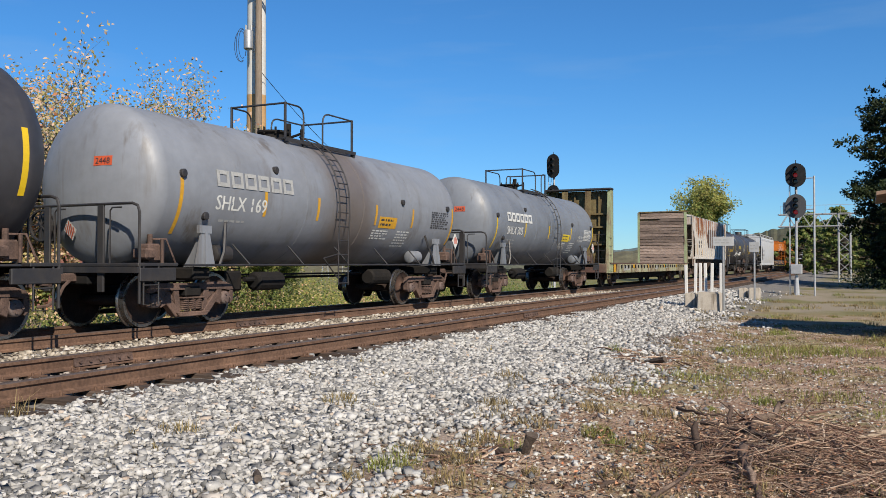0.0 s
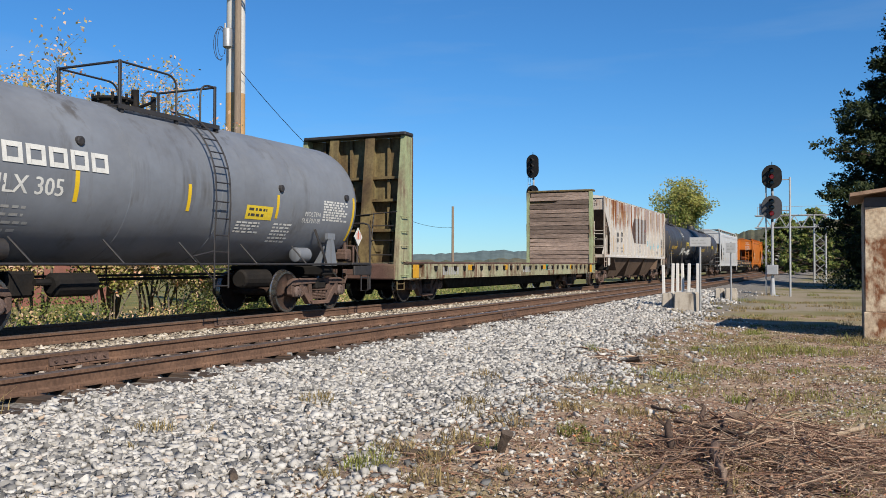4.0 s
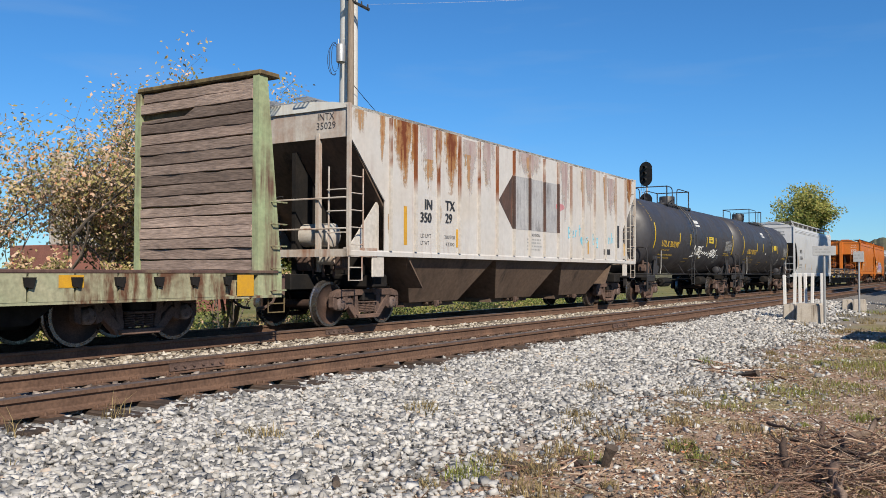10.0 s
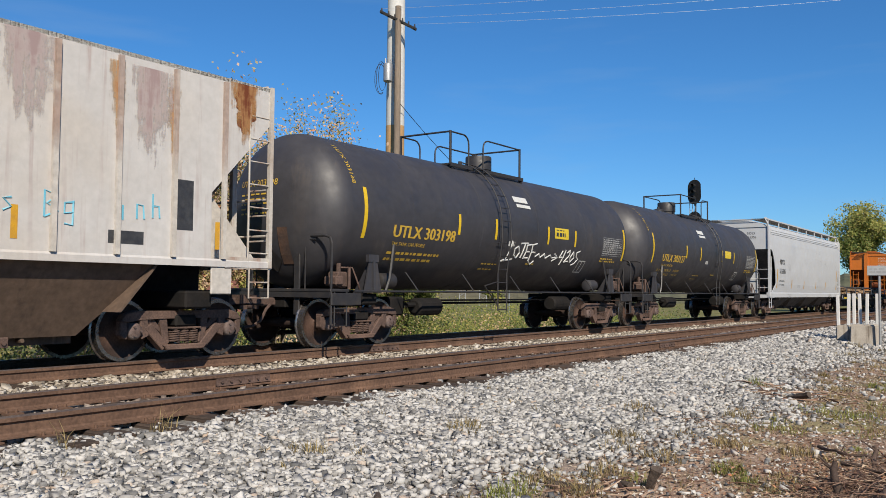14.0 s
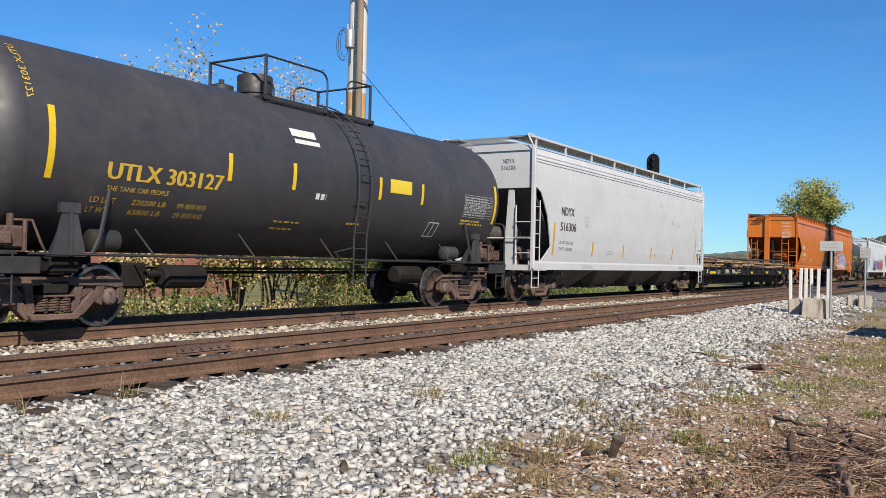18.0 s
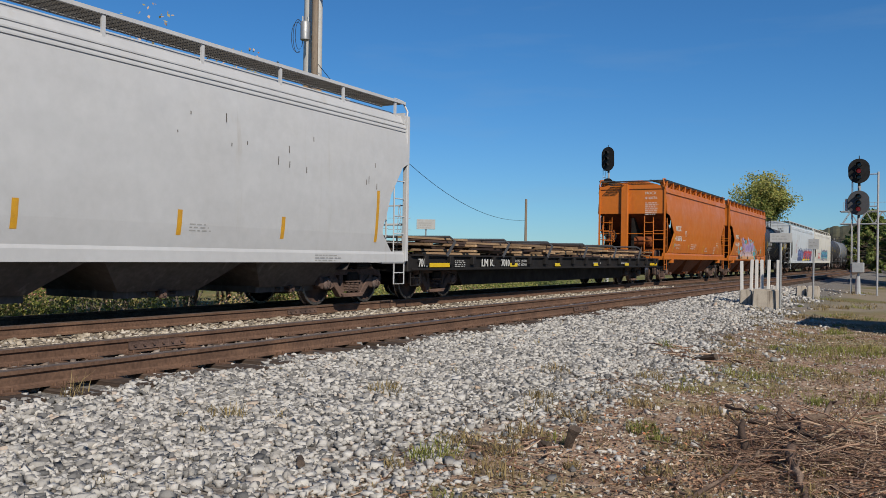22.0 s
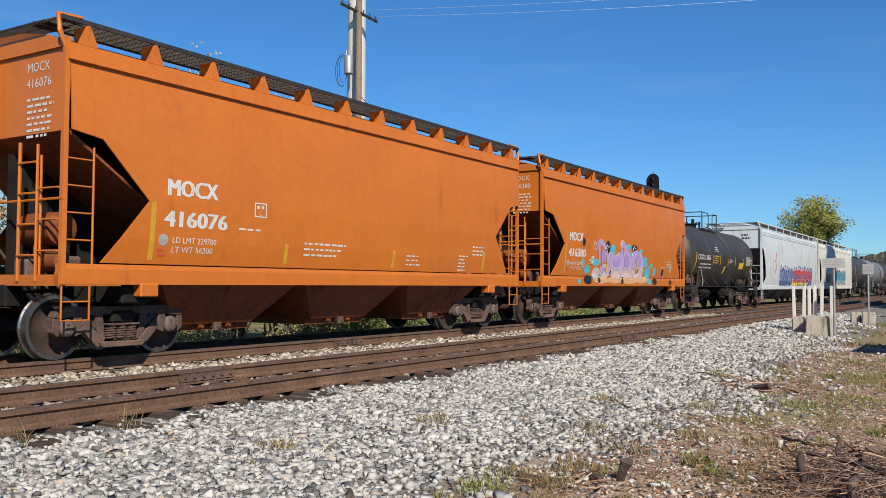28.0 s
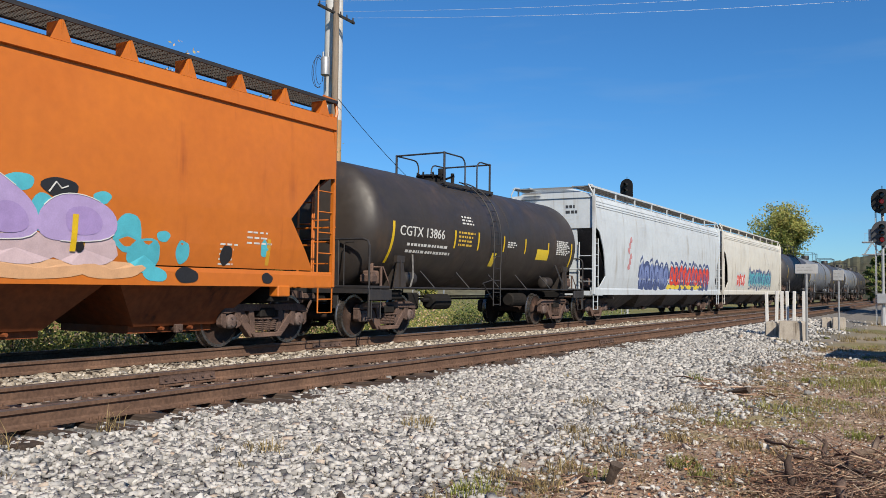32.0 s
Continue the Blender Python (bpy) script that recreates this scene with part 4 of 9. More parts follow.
        box(bm, -0.05, 0.05, min(s * (side_half - 1.6), s * (side_half - 0.2)), max(s * (side_half - 1.6), s * (side_half - 0.2)), 1.06, zc1 - 0.2)
        part("draft_sill", bm, M["under"], car)
        bm = bmesh.new()
        y0, y1 = sorted((s * (side_half - 0.95), s * (side_half + 0.02)))
        for e in (-1, 1):
            xs = width(z_sill) + 0.01
            box(bm, min(e * xs, e * (xs - 0.10)), max(e * xs, e * (xs - 0.10)), y0, y1, z_sill - 0.02, z_sill + 0.16)
        box(bm, -width(z_sill), width(z_sill), min(s * (side_half - 0.06), s * (side_half + 0.02)), max(s * (side_half - 0.06), s * (side_half + 0.02)), z_sill - 0.02, z_sill + 0.13)
        grating(bm, -1.4, 1.4, min(s * (side_half - 0.6), s * (side_half - 0.1)), max(s * (side_half - 0.6), s * (side_half - 0.1)), z_sill + 0.05, 0.14)
        part("end_sill", bm, steel, car)
        if end_posts:
            for x in end_xs:
                bm = bmesh.new()
                prism(bm, [(s * (side_half - 0.04), z_sill + 0.1), (s * (side_half - 0.14), z_sill + 0.1), (s * (side_half - 0.14), zc1 + 0.1), (s * (side_half - 0.04), zc1 + 0.1)], x - 0.04, x + 0.04)
                part("end_post", bm, end_paint, car)
            for z in end_bars:
                bm = bmesh.new()
                rod(bm, (-width(z) + 0.05, s * (side_half + 0.0), z), (width(z) - 0.05, s * (side_half + 0.0), z), 0.018, 6)
                part("grab_iron", bm, end_paint, car)
        for e in (-1, 1):
            xs = width(z_sill) + 0.0
            bm = bmesh.new()
            yy = s * (side_half - 0.03)
            box(bm, e * xs - 0.035, e * xs + 0.035, yy - 0.035, yy + 0.035, z_sill, z_top + 0.02)
            part("corner_post", bm, paint if paint is not M["hopper_white"] else M["hopper_end"], car)
            ladder(car, steel, e * xs, yy, yy - s * 0.45, z_sill + 0.05, (z_sill + z_top) * 0.5 + 0.25 + (0.9 if s > 0 and e > 0 else 0), 5 if not (s > 0 and e > 0) else 7)
            stirrup(car, steel, e * xs, yy - (s * 0.42 if s > 0 else 0), z_sill + 0.02, 0.42, 0.5)
            for k in range(3):
                z = z_sill + 0.45 + k * 0.42
                bm = bmesh.new()
                pipe(bm, [(e * (xs - 0.06), yy, z), (e * (xs - 0.06), yy + s * 0.05, z), (e * (xs - 0.5), yy + s * 0.05, z), (e * (xs - 0.5), yy, z)], 0.014, 5)
                part("grab_iron", bm, steel, car)
            bm = bmesh.new()
            rod(bm, (e * (xs - 0.5), yy, z_sill), (e * (xs - 0.5), yy, z_sill + 1.75), 0.018)
            part("grab_post", bm, steel, car)
    # hand brake and air gear on the leading end
    yb = -side_half + 0.12
    bm = bmesh.new()
    turned(bm, [(-0.02, 0.27), (0.02, 0.27), (0.02, 0.24), (-0.02, 0.24), (-0.02, 0.27)], 18, "y", (-0.95, yb - 0.14, 2.1), close=False)
    for k in range(4):
        g = k * math.pi / 4
        rod(bm, (-0.95 - 0.25 * math.cos(g), yb - 0.14, 2.1 - 0.25 * math.sin(g)), (-0.95 + 0.25 * math.cos(g), yb - 0.14, 2.1 + 0.25 * math.sin(g)), 0.012, 5)
    part("brake_wheel", bm, M["iron"], car)
    bm = bmesh.new()
    soft_box(bm, -1.08, -0.82, yb - 0.10, yb + 0.08, 1.8, 2.35, 0.03)
    part("brake_housing", bm, end_paint, car)
    bm = bmesh.new()
    turned(bm, [(-0.42, 0.14), (-0.38, 0.24), (0.38, 0.24), (0.42, 0.14)], 16, "x", (0.40, yb + 0.40, 1.85))
    rod(bm, (0.40, yb + 0.4, 1.1), (0.40, yb + 0.4, 1.7), 0.06)
    part("brake_cylinder", bm, end_paint if posts else bay_paint, car, smooth=40)
    bm = bmesh.new()
    turned(bm, [(-0.25, 0.1), (-0.22, 0.14), (0.22, 0.14), (0.25, 0.1)], 12, "x", (0.75, yb + 0.3, 1.38))
    part("air_reservoir", bm, end_paint if posts else bay_paint, car, smooth=40)
    bm = bmesh.new()
    soft_box(bm, 0.0, 0.35, yb + 0.15, yb + 0.5, 1.12, 1.42, 0.03)
    part("control_valve", bm, M["truck"], car)
    bm = bmesh.new()
    soft_box(bm, 0.95, 1.2, yb + 0.2, yb + 0.45, 1.15, 1.45, 0.04)
    part("control_valve", bm, M["truck"], car)
    bm = bmesh.new()
    for k in range(5):
        vb = bmesh.new()
        rod(vb, (-0.2 + 0.27 * k, yb + 0.3, 1.0), (-0.16 + 0.27 * k, yb + 0.25, 1.45 + 0.08 * (k % 3)), 0.025, 6)
        part("brake_pipe", vb, M["truck"], car)
    pipe(bm, [(0.1, yb + 0.3, 1.4), (-0.3, yb + 0.3, 1.35), (-0.7, yb + 0.1, 1.9)], 0.02, 5)
    part("brake_rod", bm, M["truck"], car)
    # discharge bays
    inner = side_half - 0.2 - (zc1 - 0.75) * 0.62
    span = 2 * inner / bays
    for k in range(bays):
        yc = -inner + span * (k + 0.5)
        bm = bmesh.new()
        zt = z_sill + sill_h * 0.5
        w = width(z_sill + sill_h) - 0.06
        a = [bm.verts.new(p) for p in ((-w, yc - span / 2, zt), (w, yc - span / 2, zt), (w, yc + span / 2, zt), (-w, yc + span / 2, zt))]
        zb = 0.42
        hb = span * 0.26
        wb = w - 0.56
        b = [bm.verts.new(p) for p in ((-wb, yc - hb, zb), (wb, yc - hb, zb), (wb, yc + hb, zb), (-wb, yc + hb, zb))]
        for i in range(4):
            bm.faces.new((a[i], a[(i + 1) % 4], b[(i + 1) % 4], b[i]))
        bm.faces.new(b)
        box(bm, -0.8, 0.8, yc - hb - 0.02, yc + hb + 0.02, 0.31, 0.425)
        for i in range(3):
            rod(bm, (0.82, yc - 0.3 + 0.3 * i, 0.38), (0.95, yc - 0.3 + 0.3 * i, 0.38), 0.03)
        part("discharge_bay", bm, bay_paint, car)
        for e in (-1, 1):
            bm = bmesh.new()
            rod(bm, (e * 0.8, yc, 0.37), (e * (wb + 0.12), yc, 0.37), 0.035, 8)
            soft_box(bm, min(e * (wb + 0.02), e * (wb + 0.10)), max(e * (wb + 0.02), e * (wb + 0.10)), yc - 0.07, yc + 0.07, 0.30, 0.44, 0.012)
            part("gate_capstan", bm, M["truck"], car)
    bm = bmesh.new()
    box(bm, -0.3, 0.3, -side_half + 1.4, side_half - 1.4, 0.82, z_sill)
    part("centre_sill", bm, M["under"], car)
    # running boards
    zr = z_top + ridge
    if roof == "board":
        bm = bmesh.new()
        for x0 in (-0.62, 0.30):
            grating(bm, x0, x0 + 0.32, -side_half - 0.12, side_half + 0.12, zr + 0.05, 0.10)
        for k in range(9):
            y = -side_half + 0.2 + (2 * side_half - 0.4) * k / 8
            box(bm, -0.62, 0.62, y - 0.02, y + 0.02, zr - 0.04, zr + 0.06)
        grating(bm, -1.25, -0.2, -side_half - 0.14, -side_half + 0.35, zr - 0.02, 0.08)
        part("running_board", bm, M["galv"], car)
        bm = bmesh.new()
        for k in range(5):
            y = -side_half + 1.3 + (2 * side_half - 2.6) * k / 4
            turned(bm, [(zr - 0.08, 0.34), (zr + 0.03, 0.34), (zr + 0.06, 0.30), (zr + 0.07, 0.05)], 16, "z", (0.0, y, 0))
        part("roof_hatch", bm, paint, car, smooth=40)
    elif roof == "edge":
        for e in (-1, 1):
            bm = bmesh.new()
            x0, x1 = sorted((e * (xe - 0.62), e * (xe + 0.02)))
            grating(bm, x0, x1, -side_half - 0.05, side_half + 0.05, z_top + 0.30, 0.05, 0.016)
            part("running_board", bm, M["tread_plate"], car)
            for x in (x0, x1):
                bm = bmesh.new()
                box(bm, x - 0.018, x + 0.018, -side_half - 0.05, side_half + 0.05, z_top + 0.285, z_top + 0.345)
                part("walkway_edge", bm, steel if paint is not M["orange"] else M["iron"], car)
            for k in range(9 if paint is not M["orange"] else 12):
                nn = 9 if paint is not M["orange"] else 12
                y = -side_half + 0.35 + (2 * side_half - 0.7) * k / (nn - 1)
                bm = bmesh.new()
                if paint is M["orange"]:
                    prism_y(bm, [(e * (xe + 0.05), z_top + 0.28), (e * (xe + 0.02), z_top - 0.02), (e * (xe - 0.28), z_top + ridge * 0.3), (e * (xe - 0.28), z_top + 0.28)], y - 0.012, y + 0.012)
                    prism(bm, [(y - 0.16, z_top - 0.0), (y + 0.16, z_top - 0.0), (y + 0.03, z_top + 0.28), (y - 0.03, z_top + 0.28)], e * (xe + 0.02) - 0.01, e * (xe + 0.02) + 0.01)
                else:
                    box(bm, e * (xe + 0.0) - 0.02, e * (xe + 0.0) + 0.02, y - 0.03, y + 0.03, z_top - 0.08, z_top + 0.3)
                part("bracket", bm, paint, car)
            # hoops at the ends
            for s in (-1, 1):
                bm = bmesh.new()
                y = s * (side_half + 0.06)
                xs = width(z_sill)
                pipe(bm, [(e * xs, s * (side_half - 0.03), z_top - 0.1), (e * (xs - 0.02), y, z_top + 0.12), (e * (xe - 0.05), y, z_top + 0.36), (e * (xe - 0.05), y - s * 0.35, z_top + 0.38)], 0.035 if paint is M["orange"] else 0.025, 6)
                part("end_hoop", bm, paint, car)
        bm = bmesh.new()
        grating(bm, -1.2, 1.2, -side_half - 0.1, -side_half + 0.28, z_top + 0.28, 0.07, 0.01)
        grating(bm, -0.95, -0.35, -side_half - 0.32, -side_half - 0.04, z_top + 0.10, 0.06, 0.01)
        part("end_walkway", bm, M["iron"] if paint is M["orange"] else M["galv"], car)
        bm = bmesh.new()
        box(bm, -0.35, 0.35, -side_half + 0.6, side_half - 0.6, z_top + ridge - 0.02, z_top + ridge + 0.12)
        part("roof_hatch", bm, paint, car)
    truck(car, -trucks)
    truck(car, trucks)
    couplers(car, half)

    def endlay(x, z, lift):
        return (x, -side_half + 0.058 - lift, z)
    return car, lay, endlay


# ---- bulkhead flat car ----
def bulkhead_flat(q):
    car = thing("bulkhead_flat_car", "faded green bulkhead flat car, empty, with plank-faced end walls", "railway car", "freight cars of the passing train")
    MOVERS.append((car, q))
    hl = 9.755
    bm = bmesh.new()
    soft_box(bm, -1.45, 1.45, -hl, hl, 1.0, 1.09, 0.01)
    part("deck", bm, M["plank"], car)
    for e in (-1, 1):
        bm = bmesh.new()
        prism_y(bm, [(e * 1.45, 0.66), (e * 1.60, 0.66), (e * 1.60, 0.70), (e * 1.50, 0.72), (e * 1.50, 1.04), (e * 1.60, 1.06), (e * 1.60, 1.11), (e * 1.45, 1.11)], -hl, hl)
        part("side_sill", bm, M["green_flat"], car)
        bm = bmesh.new()
        soft_box(bm, min(e * 1.46, e * 1.618), max(e * 1.46, e * 1.618), -hl, hl, 1.074, 1.124, 0.008)
        part("deck_edge", bm, M["rusty_purple"], car, "rusted brown deck edge")
        n = 25
        for k in range(n):
            y = -hl + 1.55 + (2 * hl - 3.1) * k / (n - 1)
            bm = bmesh.new()
            x0, x1 = sorted((e * 1.50, e * 1.606))
            prism(bm, [(y - 0.325, 0.70), (y + 0.325, 0.70), (y + 0.325, 1.07), (y - 0.325, 1.07)], x0, x1)
            part("stake_panel", bm, M["green_flat"], car)
            bm = bmesh.new()
            x0, x1 = sorted((e * 1.5, e * 1.65))
            prism(bm, [(y + 0.27, 1.02), (y + 0.29, 0.90), (y + 0.40, 0.87), (y + 0.44, 1.02)], x0, x1)
            part("stake_pocket", bm, M["under"], car)
    bm = bmesh.new()
    prism(bm, [(-hl + 3.3, 0.98), (-hl + 4.0, 0.28), (hl - 4.0, 0.28), (hl - 3.3, 0.98)], -0.45, -0.38)
    prism(bm, [(-hl + 3.3, 0.98), (-hl + 4.0, 0.28), (hl - 4.0, 0.28), (hl - 3.3, 0.98)], 0.38, 0.45)
    prism(bm, [(-hl + 3.3, 0.98), (-hl + 4.2, 0.36), (hl - 4.2, 0.36), (hl - 3.3, 0.98)], 0.92, 0.98)
    soft_box(bm, -0.4, 0.4, -hl + 0.1, hl - 0.1, 0.72, 1.0, 0.02)
    for k in range(11):
        y = -hl + 1.2 + (2 * hl - 2.4) * k / 10
        box(bm, -1.45, 1.45, y - 0.04, y + 0.04, 0.74, 1.0)
    turned(bm, [(-0.6, 0.15), (-0.55, 0.2), (0.5, 0.2), (0.55, 0.15)], 12, "y", (0.8, 1.2, 0.62))
    part("underframe", bm, M["under"], car)
    for s in (-1, 1):
        yb = s * (hl - 0.12)        # planked face looks inward
        yin = yb - s * 0.32
        # planks on the inner face
        n = 17
        zt = 4.42
        for k in range(n):
            z0, z1 = 1.12 + (zt - 1.12) * k / n, 1.12 + (zt - 1.12) * (k + 1) / n
            rg = random.Random(k * 7 + (s > 0))
            bm = bmesh.new()
            t0 = rg.uniform(0.0, 0.035)
            ya, yb2 = sorted((yin - s * t0, yin + s * 0.06))
            q = bmesh.new()
            soft_box(q, -1.43, 1.43, ya, yb2, z0 + rg.uniform(0.002, 0.010), z1 - rg.uniform(0.004, 0.018), 0.008)
            bmesh.ops.subdivide_edges(q, edges=[ed for ed in q.edges if abs(ed.verts[0].co.x - ed.verts[1].co.x) > 2], cuts=9)
            ph = rg.uniform(0, 6.3)
            for v in q.verts:
                j = int(round((v.co.x + 1.43) * 3.5))
                v.co.z += 0.006 * math.sin(v.co.x * 1.3 + ph) + 0.006 * math.sin(j * j * 2.7 + k * 1.9 + (2.0 if v.co.z > (z0 + z1) / 2 else 0.0))
                v.co.y += 0.010 * math.sin(j * 1.7 + ph)
            if k == n - 3:
                for v in q.verts:
                    if v.co.x < -0.2 and v.co.z > (z0 + z1) / 2:
                        v.co.z -= 0.12
            pour(bm, q)
            o = part("plank", bm, M["plank"], car)
            if k == n - 1:
                o.rotation_euler = (0, radians(0.6), 0)
        # corner posts, tapered toward the top
        for e in (-1, 1):
            bm = bmesh.new()
            x0, x1 = sorted((e * 1.44, e * 1.58))
            wb, wt = (0.74, 0.34) if s < 0 else (0.56, 0.17)
            prism(bm, [(yin - s * 0.03, 0.67), (yin + s * wb, 0.66), (yin + s * wb, 1.05), (yin + s * wt, 4.46), (yin - s * 0.03, 4.46)], x0, x1)
            part("corner_post", bm, M["green_bulk"], car)
            if s < 0:
                bm = bmesh.new()
                x0, x1 = sorted((e * 1.45, e * 1.588))
                soft_box(bm, x0, x1, yin + 0.032, yin + 0.10, 1.13, 4.44, 0.01)
                part("post_flange", bm, M["rusty_purple"], car, "purple-brown rusted edge strip")
            for k in range(5):
                z = 0.78 + k * 0.38
                yy = yb + s * 0.12
                bm = bmesh.new()
                pipe(bm, [(e * 1.58, yy - 0.16, z), (e * 1.65, yy - 0.16, z), (e * 1.65, yy + 0.16, z), (e * 1.58, yy + 0.16, z)], 0.014, 5)
                part("grab_iron", bm, M["green_bulk"], car)
        # outer framing
        bm = bmesh.new()
        box(bm, -1.45, 1.45, min(yin + s * 0.07, yin + s * 0.09), max(yin + s * 0.07, yin + s * 0.09), 1.1, 4.42)
        part("back_sheet", bm, M["brown_bulk"], car)
        for x in (-0.55, 0.55):
            bm = bmesh.new()
            prism(bm, [(yin + s * 0.09, 1.08), (yb + s * 0.45, 1.08), (yb + s * 0.05, 4.42), (yin + s * 0.09, 4.42)], x - 0.012, x + 0.012)
            prism(bm, [(yb + s * 0.45, 1.08), (yb + s * 0.47, 1.08), (yb + s * 0.07, 4.42), (yb + s * 0.05, 4.42)], x - 0.14, x + 0.14)
            part("main_post", bm, M["brown_bulk"], car)
        for z in (1.95, 2.75, 3.35):
            bm = bmesh.new()
            dep = 0.36 - (z - 1.1) * 0.085
            box(bm, -1.44, 1.44, min(yin + s * 0.09, yin + s * (0.09 + dep)), max(yin + s * 0.09, yin + s * (0.09 + dep)), z - 0.03, z + 0.04)
            part("cross_beam", bm, M["brown_bulk"], car)
        for x in (-1.0, -0.15, 1.0):
            bm = bmesh.new()
            box(bm, x - 0.035, x + 0.035, min(yin + s * 0.09, yin + s * 0.19), max(yin + s * 0.09, yin + s * 0.19), 1.1, 4.4)
            part("stiffener", bm, M["brown_bulk"], car)
        bm = bmesh.new()
        y0, y1 = sorted((yin - s * 0.05, yb + s * 0.12))
        soft_box(bm, -1.52, 1.62, y0, y1, 4.44, 4.53, 0.02)
        part("cap_beam", bm, M["iron"] if s < 0 else M["brown_bulk"], car)
        ladder(car, M["brown_bulk"], -1.25, yb + s * 0.42, yb + s * 0.40, 1.1, 4.2, 2)
        for k in range(8):
            z = 1.3 + k * 0.38
            yy = yb + s * (0.45 - (z - 1.1) * 0.12)
            for x0, x1 in ((-1.45, -1.02), (0.75, 1.4))[:2 if k < 3 else 1]:
                bm = bmesh.new()
                rod(bm, (x0, yy, z), (x1, yy, z), 0.014)
                part("grab_iron", bm, M["iron"], car)
        bm = bmesh.new()
        rod(bm, (0.75, yb + s * 0.45, 1.1), (0.75, yb + s * 0.22, 2.4), 0.018)
        pipe(bm, [(-1.5, yb + s * 0.32, 2.2), (0.0, yb + s * 0.34, 2.32), (1.5, yb + s * 0.34, 2.42)], 0.015, 5)
        part("hand_rail", bm, M["iron"], car)
        bm = bmesh.new()
        soft_box(bm, -1.5, 1.5, min(s * (hl - 0.05), s * (hl + 0.32)), max(s * (hl - 0.05), s * (hl + 0.32)), 0.66, 1.06, 0.03)
        part("end_sill", bm, M["rusty_purple"], car)
        for e in (-1, 1):
            stirrup(car, M["brown_bulk"], e * 1.52, s * (hl + 0.05) - 0.2, 0.7, 0.4, 0.3)

    def lay(y, z, lift):
        return (1.626 + lift, y, z)
    for y, m in ((-9.1, "amber"), (-5.32, "amber"), (-2.21, "amber"), (2.04, "amber"), (5.74, "amber"), (8.96, "amber")):
        patch(car, M[m], lambda a, b, c: (1.610 + c, a, b), y - 0.18, y + 0.2, 0.70 if abs(y) > 8 else 0.88, 1.05)
    patch(car, material("teal panel", (0.05, 0.32, 0.25), fine=0.1), lambda a, b, c: (1.610 + c, a, b), 2.3, 2.52, 0.86, 1.06, "stencil_panel")
    bars(car, M["letter_dim"], lambda a, b, c: (1.607 + c, a, b), -7.35, 0.76, 1.5, 1, 0.22, 0.3, 18)
    bars(car, M["letter_dim"], lambda a, b, c: (1.607 + c, a, b), -0.4, 0.78, 0.9, 1, 0.2, 0.3, 19)
    bars(car, M["letter_dim"], lambda a, b, c: (1.608 + c, a, b), 2.57, 0.93, 0.8, 2, 0.045, 0.09, 17)
    truck(car, -7.3)
    truck(car, 7.3)
    couplers(car, hl + 0.75)
    return car


